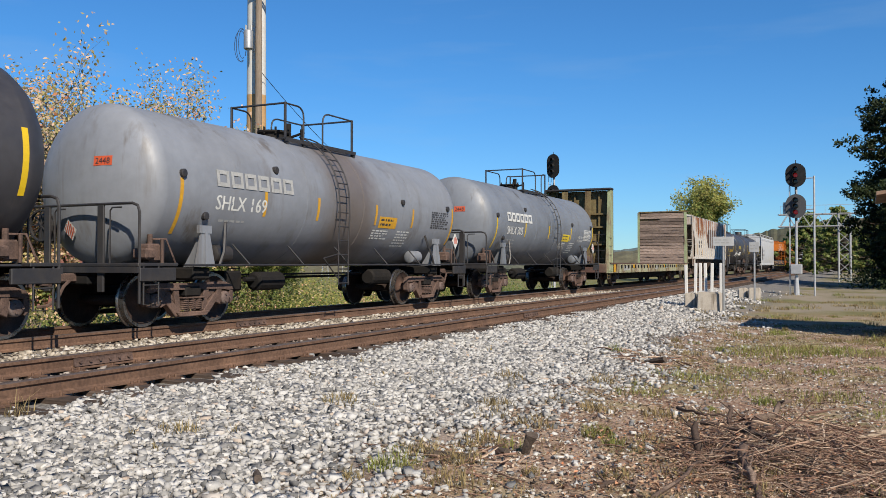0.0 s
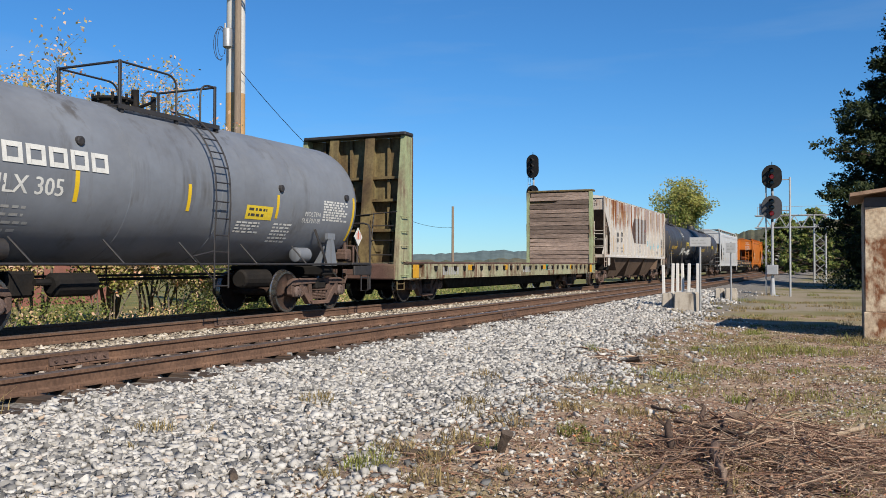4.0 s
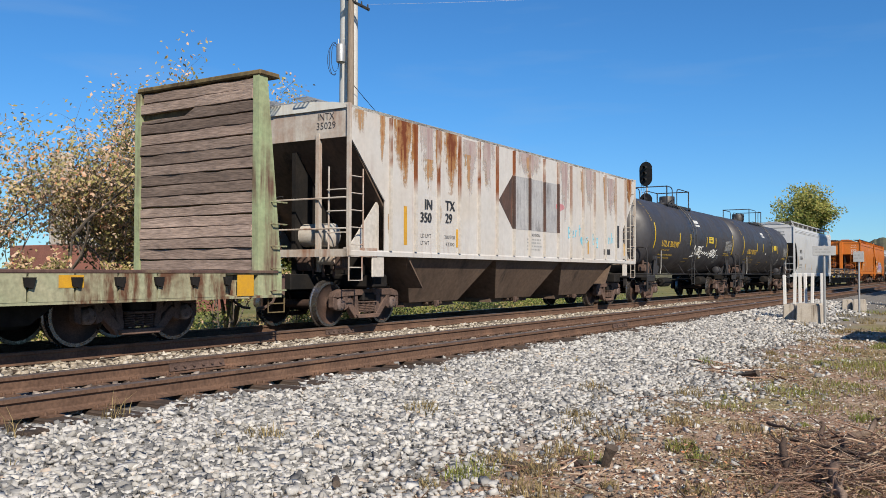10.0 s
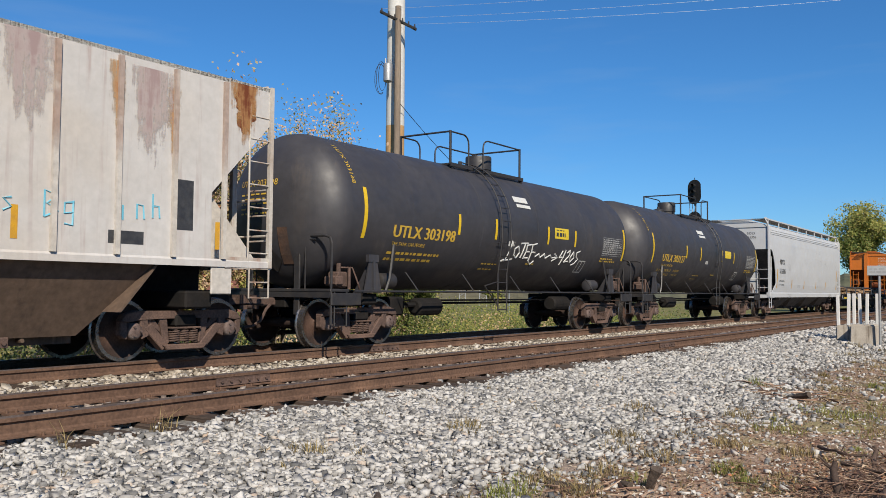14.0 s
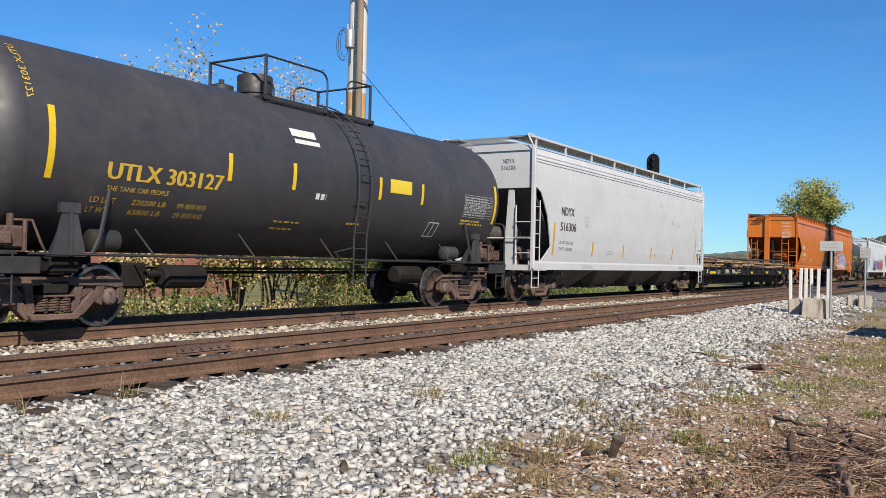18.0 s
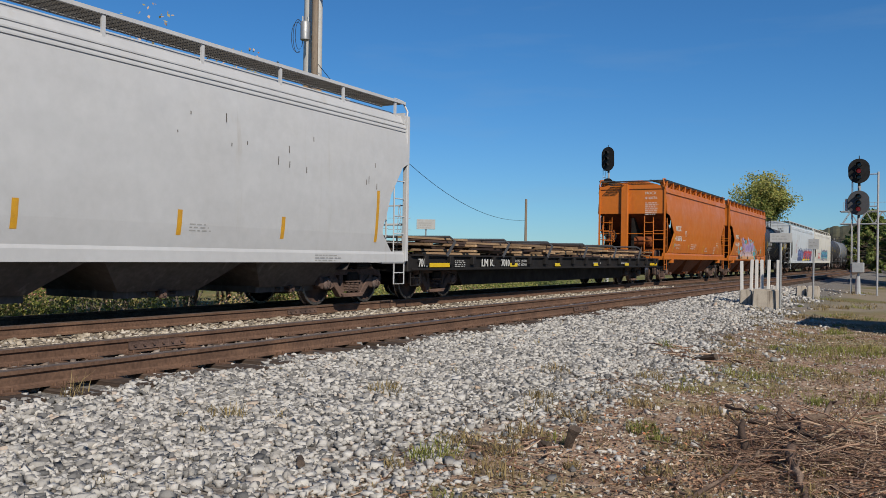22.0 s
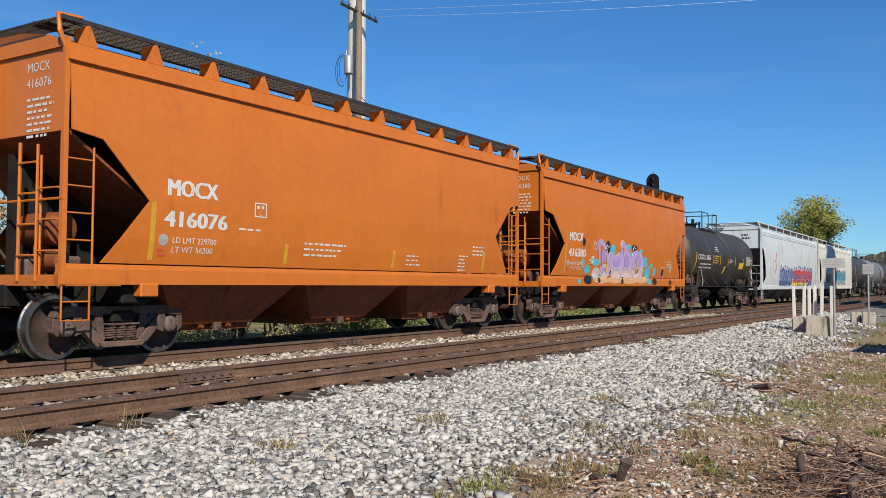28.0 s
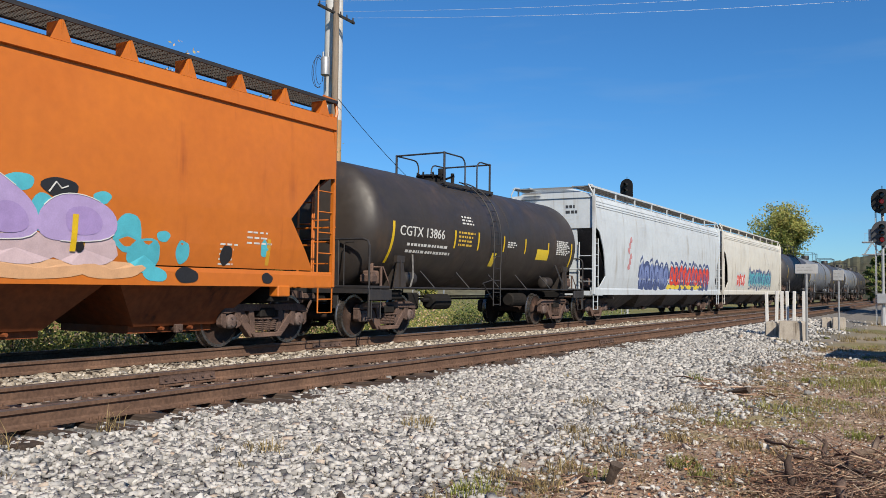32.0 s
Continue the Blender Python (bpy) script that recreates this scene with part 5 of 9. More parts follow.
# ---- flat car loaded with boards ----
def board_flat(q):
    car = thing("flat_car", "black flat car stacked with loose weathered boards", "railway car", "freight cars of the passing train")
    MOVERS.append((car, q))
    hl = 10.32
    bm = bmesh.new()
    soft_box(bm, -1.5, 1.5, -hl, hl, 1.0, 1.07, 0.01)
    part("deck", bm, M["lumber_dark"], car)
    for e in (-1, 1):
        bm = bmesh.new()
        prism_y(bm, [(e * 1.5, 0.72), (e * 1.60, 0.72), (e * 1.60, 0.76), (e * 1.53, 0.78), (e * 1.53, 1.03), (e * 1.60, 1.05), (e * 1.60, 1.09), (e * 1.5, 1.09)], -hl, hl)
        part("side_sill", bm, M["flat_black"], car)
        for k in range(17):
            y = -hl + 0.6 + (2 * hl - 1.2) * k / 16
            bm = bmesh.new()
            soft_box(bm, min(e * 1.53, e * 1.64), max(e * 1.53, e * 1.64), y - 0.08, y + 0.08, 0.84, 1.06, 0.012)
            part("stake_pocket", bm, M["flat_black"], car)
    bm = bmesh.new()
    for x in (-0.5, 0.5):
        prism(bm, [(-hl + 3.0, 0.95), (-hl + 3.5, 0.26), (hl - 3.5, 0.26), (hl - 3.0, 0.95)], x - 0.03, x + 0.03)
    for e in (-1, 1):
        x0, x1 = sorted((e * 0.98, e * 1.04))
        prism(bm, [(-hl + 2.9, 0.95), (-hl + 3.5, 0.30), (hl - 3.5, 0.30), (hl - 2.9, 0.95)], x0, x1)
    soft_box(bm, -0.4, 0.4, -hl, hl, 0.7, 1.0, 0.02)
    for k in range(11):
        y = -hl + 0.6 + (2 * hl - 1.2) * k / 10
        box(bm, -1.5, 1.5, y - 0.04, y + 0.04, 0.75, 1.0)
    part("underframe", bm, M["flat_black"], car)
    rg = random.Random(5)
    for layer in range(6):
        z = 1.085 + layer * 0.072
        y = -hl + 0.5 + rg.uniform(0, 0.6)
        while y < hl - 1.0:
            ln = rg.uniform(1.6, 3.6)
            y2 = min(y + ln, hl - 0.4)
            for row in range(5):
                if rg.random() < 0.22 + (0.08 * layer if layer > 3 else 0):
                    continue
                x = -1.25 + row * 0.58 + rg.uniform(-0.05, 0.05)
                bm = bmesh.new()
                soft_box(bm, -0.14, 0.14, (y - y2) / 2, (y2 - y) / 2, 0, 0.055, 0.006)
                o = part("board", bm, M["lumber"] if rg.random() < 0.26 else M["lumber_dark"], car, at=(x, (y + y2) / 2 + rg.uniform(-0.3, 0.3), z + rg.uniform(0, 0.012)))
                o.rotation_euler = (rg.uniform(-0.006, 0.006), rg.uniform(-0.04, 0.04), rg.uniform(-0.05, 0.05))
            if layer in (1, 3) and rg.random() < 0.8:
                for yy in (y + 0.5, y2 - 0.5):
                    bm = bmesh.new()
                    soft_box(bm, -1.5, 1.52, -0.06, 0.06, 0, 0.06, 0.006)
                    part("board", bm, M["lumber"], car, at=(rg.uniform(-0.03, 0.06), yy, z + 0.006))
            y = y2 + rg.uniform(0.02, 0.1)
    # straps over the stack
    for k in range(6):
        y = -hl + 2.2 + k * 3.2
        bm = bmesh.new()
        pipe(bm, [(1.6, y - 0.6, 1.05), (1.56, y - 0.1, 1.42), (1.35, y, 1.54), (-1.35, y, 1.54), (-1.56, y + 0.1, 1.42), (-1.6, y + 0.6, 1.05)], 0.035, 4)
        part("tie_strap", bm, M["strap"], car)
    for s in (-1, 1):
        bm = bmesh.new()
        soft_box(bm, -1.55, 1.55, min(s * (hl - 0.1), s * (hl + 0.12)), max(s * (hl - 0.1), s * (hl + 0.12)), 0.68, 1.05, 0.02)
        rod(bm, (1.2, s * (hl + 0.05), 0.9), (1.2, s * (hl + 0.05), 1.5), 0.02)
        part("end_sill", bm, M["flat_black"], car)
        for e in (-1, 1):
            stirrup(car, M["flat_black"], e * 1.52, s * (hl - 0.25) - 0.2, 0.72, 0.42, 0.35)

    def lay(y, z, lift):
        return (1.545 + lift, y, z)
    for y, w in ((-9.06, 0.5), (-4.8, 0.25), (-1.46, 0.24), (2.17, 0.24), (5.76, 0.25), (9.5, 0.55)):
        patch(car, M["label_yellow"] if abs(y) < 8 else M["yellow"], lambda a, b, c: (1.605 + c, a, b), y - w, y + w, 0.79, 0.89)
    for wd, y, w in (("LM", -6.81, 0.36), ("IC", -6.3, 0.24), ("7010", -5.61, 0.52), ("7010", -10.05, 0.42)):
        letter(wd, car, M["letter_white"], lambda a, b, c: (1.602 + c, a, b), y, 0.80, 0.19, w, 0.012)
    letter("LD LMT 225300", car, M["letter_white"], lambda a, b, c: (1.602 + c, a, b), -4.82, 0.91, 0.075, 0.92)
    letter("LT WT 60700", car, M["letter_white"], lambda a, b, c: (1.602 + c, a, b), -4.82, 0.805, 0.075, 0.92)
    bars(car, M["letter_dim"], lambda a, b, c: (1.602 + c, a, b), -8.3, 0.93, 0.7, 4, 0.025, 0.045, 4)
    bars(car, M["letter_dim"], lambda a, b, c: (1.602 + c, a, b), 1.9, 0.86, 0.9, 1, 0.05, 0.085, 5)
    bars(car, M["letter_dim"], lambda a, b, c: (1.602 + c, a, b), 5.0, 0.86, 0.9, 1, 0.05, 0.085, 6)
    truck(car, -8.32)
    truck(car, 8.32)
    couplers(car, hl + 0.45)
    return car


def frame_box(parent, mat, lay, u0, u1, v0, v1, cols=1, rows=1, w=0.016):
    """A ruled panel of thin painted lines."""
    bm = bmesh.new()
    for k in range(cols + 1):
        u = u0 + (u1 - u0) * k / cols
        for j in range(4):
            za, zb = v0 + (v1 - v0) * j / 4, v0 + (v1 - v0) * (j + 1) / 4
            bm.faces.new([bm.verts.new(lay(p, q, 0.004)) for p, q in ((u, za), (u + w, za), (u + w, zb), (u, zb))])
    for k in range(rows + 1):
        v = v0 + (v1 - v0) * k / rows
        bm.faces.new([bm.verts.new(lay(p, q, 0.005)) for p, q in ((u0, v), (u1 + w, v), (u1 + w, v + w), (u0, v + w))])
    return tagged(part("ruled_panel", bm, mat, parent), kind="stuff")


# ---- the train, from its leading end ----
BLACK_STRIPS = [(-5.93, 2.06, 3.02, 0.1), (6.15, 2.02, 2.96, 0.1), (-2.76, 2.3, 2.75, 0.09), (-1.22, 2.28, 2.75, 0.09), (1.34, 2.29, 2.74, 0.09), (2.88, 2.29, 2.73, 0.09)]


def black_tank(q, word=None, label="black tank car with yellow strips and lettering", paint=None, graffiti=False):
    sg = -1 if graffiti else 1          # one car runs turned round
    car, lay = tank_car(q, label, paint or M["tank_black"], 7.24, 7.05, 1.5, 2.60, 5.5, BLACK_STRIPS, M["yellow"], M["iron"], rails=((-1.16, 0.58), (1.20, 1.99)) if sg > 0 else ((-1.97, -1.20), (-0.56, 1.22)), slot=0.72 * sg if sg > 0 else -0.95, dome_at=-0.70 if sg > 0 else 0.36, dome="high", head=0.78)
    if word:
        letter(word, car, M["letter_yellow"], lay, -4.98, 2.13, 0.24, 2.14, 0.014)
        letter("THE TANK CAR PEOPLE", car, M["letter_yellow"], lay, -4.95, 1.97, 0.07, 1.1)
        if graffiti:
            bars(car, M["letter_yellow"], lay, -5.0, 1.80, 1.8, 2, 0.05, 0.12, 2)
        else:
            for wd, v, u, w in (("LD LMT", 1.80, -5.15, 0.42), ("220200 LB", 1.80, -4.45, 0.62), ("99 850 KG", 1.80, -3.62, 0.58), ("LT WT", 1.66, -5.15, 0.34), ("65800 LB", 1.66, -4.45, 0.58), ("29 850 KG", 1.66, -3.62, 0.58)):
                letter(wd, car, M["letter_yellow"], lay, u, v, 0.075, w)
        patch(car, M["label_yellow"], lay, 1.72, 2.5, 2.46, 2.74, "placard", "plain yellow placard")
        if graffiti:
            bars(car, M["letter_black"], lambda a, b, c: lay(a, b, c + 0.003), 1.80, 2.52, 0.66, 1, 0.10, 0.1, 13)
            bars(car, M["letter_black"], lambda a, b, c: lay(a, b, c + 0.003), 1.80, 2.67, 0.66, 1, 0.025, 0.1, 14)
        patch(car, M["letter_white"], lambda a, b, c: lay(a, b, c), -1.12 + (1.0 if graffiti else 0), -0.45 + (1.0 if graffiti else 0), 3.26, 3.40, "stencil_panel")
        patch(car, M["letter_white"], lambda a, b, c: lay(a, b, c), -1.08 + (1.0 if graffiti else 0), -0.40 + (1.0 if graffiti else 0), 3.13, 3.21, "stencil_panel")
        bars(car, M["letter_dim"], lay, 4.75, 2.58, 1.3, 8, 0.022, 0.058, 7)
        frame_box(car, M["letter_dim"], lay, 4.72, 6.05, 2.13, 2.64, 4, 8, 0.010)
        frame_box(car, M["letter_white"], lay, 3.42, 3.82, 1.62, 1.92, 2, 1, 0.022)
        bars(car, M["letter_yellow"], lay, 4.7, 2.02, 1.1, 2, 0.04, 0.07, 8)
        bars(car, M["letter_white"], lay, -0.55, 2.16, 0.36, 1, 0.11, 0.2, 16)
        bars(car, M["letter_yellow"], lay, 0.6, 1.75, 0.5, 1, 0.04, 0.07, 9)
        bars(car, M["letter_yellow"], lay, -1.4, 1.7, 0.8, 2, 0.03, 0.12, 10)
        el = end_lay(7.24, 1.5, 2.60, 0.78, 7.05)
        letter(word, car, M["letter_yellow"], el, -0.75, 3.02, 0.12, 1.05)
        bars(car, M["letter_yellow"], el, -0.7, 2.85, 0.9, 5, 0.03, 0.09, 11)
        bm = bmesh.new()
        vs = [bm.verts.new(el(0.1 + a, 1.62 + b, 0.02)) for a, b in ((0, -0.22), (0.22, 0), (0, 0.22), (-0.22, 0))]
        bm.faces.new(vs)
        part("placard_holder", bm, M["iron"], car)
        bm = bmesh.new()
        for k in range(4):
            vs = [bm.verts.new(el(0.42 + a, 1.55 + 0.17 * k + b, 0.006)) for a, b in ((-0.11, 0), (0.11, 0), (0.11, 0.17), (-0.11, 0.17))]
            bm.faces.new(vs)
        part("rust_stain", bm, M["head_rust"], car, "brown rust bloom on the tank head")

        def up(a, b, c):
            # a word that runs round the girth
            ang = 0.95 - a / 1.5
            return ((1.5 + c) * math.cos(ang), -6.1 - b * 0.8, 2.60 + (1.5 + c) * math.sin(ang))
        letter(word, car, M["letter_yellow"], up, 0.0, 0.0, 0.13, 0.95)
    if graffiti:
        # sprayed scrawl: strokes in a box of its own width and height
        first = (((0.06, 0.95), (0.02, 0.1), (-0.08, 0.0), (0.16, 0.12)), ((0.17, 0.3), (0.15, 0.6), (0.22, 0.72), (0.28, 0.45), (0.24, 0.18), (0.17, 0.3)), ((0.27, 0.86), (0.44, 0.9)), ((0.37, 0.88), (0.34, 0.2)),
                 ((0.53, 0.85), (0.42, 0.8), (0.43, 0.5), (0.51, 0.52)), ((0.43, 0.5), (0.41, 0.2), (0.52, 0.22)))
        second = (((0.66, 0.92), (0.55, 0.84), (0.56, 0.5), (0.65, 0.5)), ((0.56, 0.5), (0.56, 0.1), (0.64, -0.06), (0.70, 0.1)),
                  ((0.68, 0.3), (0.76, 0.46), (0.81, 0.28), (0.90, 0.48), (0.95, 0.26), (1.06, 0.44), (1.12, 0.3), (1.25, 0.36)), ((1.17, 0.52), (1.27, 0.35), (1.15, 0.16)))
        third = (((1.37, 0.7), (1.32, 0.35), (1.44, 0.38)), ((1.45, 0.75), (1.40, 0.0)), ((1.50, 0.6), (1.57, 0.75), (1.58, 0.5), (1.49, 0.15), (1.60, 0.2)), ((1.68, 0.7), (1.62, 0.4), (1.66, 0.15), (1.73, 0.4), (1.68, 0.7)),
                 ((1.86, 0.75), (1.77, 0.66), (1.79, 0.45), (1.86, 0.35), (1.80, 0.1), (1.73, 0.02)))
        strokes = first + second + third
        for st in strokes:
            bm = bmesh.new()
            pts = []
            for (ua, va), (ub, vb) in zip(st, st[1:]):
                for j in range(4):
                    pts.append(lay(-0.50 + 2.05 * (ua + (ub - ua) * j / 4), 1.80 + 0.52 * (va + (vb - va) * j / 4), -0.010))
            pts.append(lay(-0.50 + 2.05 * st[-1][0], 1.80 + 0.52 * st[-1][1], -0.010))
            pipe(bm, pts, 0.024, 6)
            part("graffiti", bm, M["letter_white"], car, "white sprayed scrawl")
    return car


black_tank(2.0)
for q0, paint, st, wd, lb, mid, lad in ((16.58, M["tank_grey"], M["amber"], "SHLX 169", "faded grey tank car with worn white lettering", (-2.98, -1.16, 1.28, 3.14), ((-1.38, -0.70), (0.05, 1.31))),
                                        (30.75, M["tank_grey_dark"], M["yellow"], "SHLX 305", "dark grey molten sulphur tank car with white lettering", (-2.7, -0.2, 2.47), ((-1.13, 0.26), (0.92, 1.35)))):
    car, lay = grey_tank(q0, paint, st, wd, lb, mid, lad)
    # worn maker's name as plain blocks
    for k in range(6):
        bm = bmesh.new()
        y = -4.36 + k * 0.395
        for a0, a1, b0, b1 in ((0, 0.075, 0, 0.30), (0.075, 0.26, 0.225, 0.30), (0.26, 0.335, 0.0, 0.30), (0.075, 0.26, 0.0, 0.075)):
            vs = [bm.verts.new(lay(y + a, 2.48 + b, 0.014)) for a, b in ((a0, b0), (a1, b0), (a1, b1), (a0, b1))]
            bm.faces.new(vs)
        part("lettering", bm, M["letter_dim"] if q0 < 20 else M["letter_white"], car)
    letter(wd, car, M["letter_white"], lay, -4.36, 2.06, 0.26, 1.46, 0.006)
    bars(car, M["letter_dim"], lay, -4.2, 1.85, 1.0, 1 if q0 < 20 else 4, 0.04, 0.11, 21)
    el = end_lay(6.72, 1.42, 2.45, 0.55, 6.15)
    patch(car, M["letter_red"], el, 0.30, 0.66, 2.72, 2.88, "placard", "orange-red number placard")
    letter("2448", car, M["letter_black"], lambda a, b, c: el(a, b, c + 0.004), 0.34, 2.75, 0.10, 0.28)
    bm = bmesh.new()
    vs = [bm.verts.new(el(-0.28 + a, 1.66 + b, 0.05)) for a, b in ((0, -0.18), (0.17, 0), (0, 0.18), (-0.17, 0))]
    bm.faces.new(vs)
    part("hazard_placard", bm, M["letter_white"], car, "white diamond placard with red stripes")
    bm = bmesh.new()
    for k in (-2, -1, 0, 1, 2):
        hgt = 0.15 - abs(k) * 0.05
        vs = [bm.verts.new(el(-0.28 + a, 1.66 + b, 0.055)) for a, b in ((k * 0.05 - 0.012, -hgt), (k * 0.05 + 0.012, -hgt), (k * 0.05 + 0.012, hgt), (k * 0.05 - 0.012, hgt))]
        bm.faces.new(vs)
    part("placard_stripes", bm, M["letter_red"], car)
    for yq in (5.95,):
        bm = bmesh.new()
        prism(bm, [(yq, 1.50), (yq + 0.19, 1.72), (yq, 1.94), (yq - 0.19, 1.72)], 1.30, 1.32)
        holder = part("hazard_placard", bm, M["letter_white"], car, "white diamond placard with red stripes")
        for k in (-1, 0, 1):
            bm = bmesh.new()
            prism(bm, [(yq + 0.07 * k - 0.015, 1.66), (yq + 0.07 * k + 0.015, 1.66), (yq + 0.07 * k + 0.015, 1.86 - 0.05 * abs(k)), (yq + 0.07 * k - 0.015, 1.86 - 0.05 * abs(k))], 1.322, 1.325)
            part("stripe", bm, M["letter_red"], holder)
        bm = bmesh.new()
        rod(bm, (1.28, yq, 1.08), (1.28, yq, 1.75), 0.025)
        part("placard_post", bm, M["iron"], car)
    patch(car, M["label_yellow"] if q0 > 20 else M["amber"], lay, 1.5, 2.36, 1.95, 2.22, "placard", "yellow notice plate")
    bars(car, M["letter_black"], lambda a, b, c: lay(a, b, c + 0.003), 1.58, 2.12, 0.6, 2, 0.05, 0.11, 23)
    bars(car, M["letter_white"], lay, 1.3, 1.86, 0.8, 4, 0.035, 0.06, 24)
    bars(car, M["letter_white"], lay, 2.5, 1.87, 0.8, 6, 0.035, 0.07, 25)
    bars(car, M["letter_white"] if q0 > 20 else M["letter_black"], lay, 4.25, 2.44, 1.1, 8, 0.04, 0.058, 26)
    if q0 > 20:
        letter("MOLTEN", car, M["letter_white"], lay, 3.55, 2.10, 0.10, 0.6)
        letter("SULPHUR", car, M["letter_white"], lay, 3.47, 1.96, 0.10, 0.72)
    for y, z in ((-5.24, 2.63), (-4.59, 1.93), (-2.56, 2.94), (2.6, 2.62), (5.2, 2.6)):
        bm = bmesh.new()
        p = Vector(lay(y, z, 0))
        turned(bm, [(-0.02, 0.075), (0.05, 0.075), (0.06, 0.05)], 10, "x", p)
        part("fitting", bm, M["iron"], car)

bulkhead_flat(48.335)

# rusty white three-bay hopper
POSTS = [-6.76 + 0.927 * k for k in range(16)]
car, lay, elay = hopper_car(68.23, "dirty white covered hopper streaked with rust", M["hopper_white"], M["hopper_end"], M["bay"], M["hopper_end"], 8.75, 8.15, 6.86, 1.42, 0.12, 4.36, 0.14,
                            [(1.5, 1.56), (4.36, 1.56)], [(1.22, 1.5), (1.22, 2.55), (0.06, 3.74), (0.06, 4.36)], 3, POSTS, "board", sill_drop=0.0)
for s in (-1, 1):
    for e in (-1, 1):
        bm = bmesh.new()
        y0, y1 = sorted((s * 7.35, s * 6.95))
        soft_box(bm, e * 1.54 - 0.02, e * 1.54 + 0.02, y0, y1, 1.0, 1.42, 0.012)
        part("sill_panel", bm, M["hopper_post"], car, "rusty drop panel at the corner")
        bm = bmesh.new()
        x0, x1 = sorted((e * 1.38, e * 1.42))
        prism(bm, [(s * 8.0, 1.5), (s * 6.95, 1.5), (s * 6.95, 2.6)], x0, x1)
        part("gusset", bm, M["hopper_post"], car)
for wd, y, z in (("IN", -5.44, 2.49), ("TX", -4.59, 2.52), ("350", -5.62, 2.20), ("29", -4.59, 2.23)):
    letter(wd, car, M["letter_black"], lambda a, b, c: (1.574 + c, a, b), y, z, 0.215, None, 0.012)
letter("INTX", car, M["letter_black"], elay, 0.75, 4.10, 0.14, 0.42)
letter("35029", car, M["letter_black"], elay, 0.72, 3.92, 0.14, 0.48)
side = lambda a, b, c: (1.56 + c, a, b)
for y0, w in ((-6.25, 0.12), (-4.1, 0.08), (-1.2, 0.08), (3.82, 0.09), (7.0, 0.09)):
    patch(car, M["amber"], side, y0, y0 + w, 1.68, 2.5 if y0 < -6 else 2.1)
letter("CAUTION", car, M["letter_black"], side, -0.2, 2.08, 0.08, 0.6)
bars(car, M["letter_dim"], side, -0.4, 1.98, 1.0, 4, 0.04, 0.09, 33)
M["faded_logo"] = material("faded grey emblem paint", (0.3108, 0.3108, 0.3182), (0.37, 0.3626, 0.3626), 0.6, 0.0, 1.5, 0.7, streak=(0.111, 0.1036, 0.1073), streak_amount=0.7, streak_scale=11, fine=0.12)
M["emblem_dark"] = material("dark emblem paint on posts", (0.0555, 0.0407, 0.037), (0.0888, 0.0518, 0.0407), 0.6, 0.0, 2.0, 0.7, streak=(0.148, 0.074, 0.0518), streak_amount=0.5, streak_scale=9, fine=0.15)
for k in (6, 7, 8, 9):
    bm = bmesh.new()
    yp = -6.76 + 0.927 * k
    box(bm, 1.5645, 1.6175, yp - 0.0375, yp + 0.0375, 2.24, 3.62 + 0.03 * (k % 2))
    part("emblem_stripe", bm, M["emblem_dark"], car, "dark painted stretch of a side post")
for wd, y, z, w in (("LD LMT", -5.6, 1.86, 0.42), ("LT WT", -5.6, 1.70, 0.34), ("200700", -4.62, 1.86, 0.46), ("62300", -4.56, 1.70, 0.38)):
    letter(wd, car, M["letter_black"], side, y, z, 0.085, w)
for y0, y1 in ((-1.16, -0.31), (-0.23, 0.62), (0.70, 1.54)):
    bm = bmesh.new()
    box(bm, 1.561, 1.564, y0, y1, 2.24, 3.64)
    part("faded_emblem", bm, M["faded_logo"], car, "faded streaky emblem panel")
bm = bmesh.new()
prism(bm, [(-2.0, 2.94), (-1.24, 3.64), (-1.24, 2.24)], 1.561, 1.564)
part("faded_emblem", bm, M["emblem_dark"], car, "dark rusty arrow tip")
M["rust_patch"] = material("bare rust", (0.111, 0.0333, 0.0163), (0.1998, 0.074, 0.0333), 0.85, 0.0, 3.0, 0.8, 0.002, 30, fine=0.3)
for k in range(5):
    bm = bmesh.new()
    blot(bm, side, 7.50 + 0.08 * (k % 3), 4.04 - 0.09 * k, 0.18 - 0.02 * k, 0.15, 0.004 + 0.0005 * k, 300 + k, 16, 0.3)
    part("rust_stain", bm, M["rust_patch"], car, "dark rust stain at the roof corner")


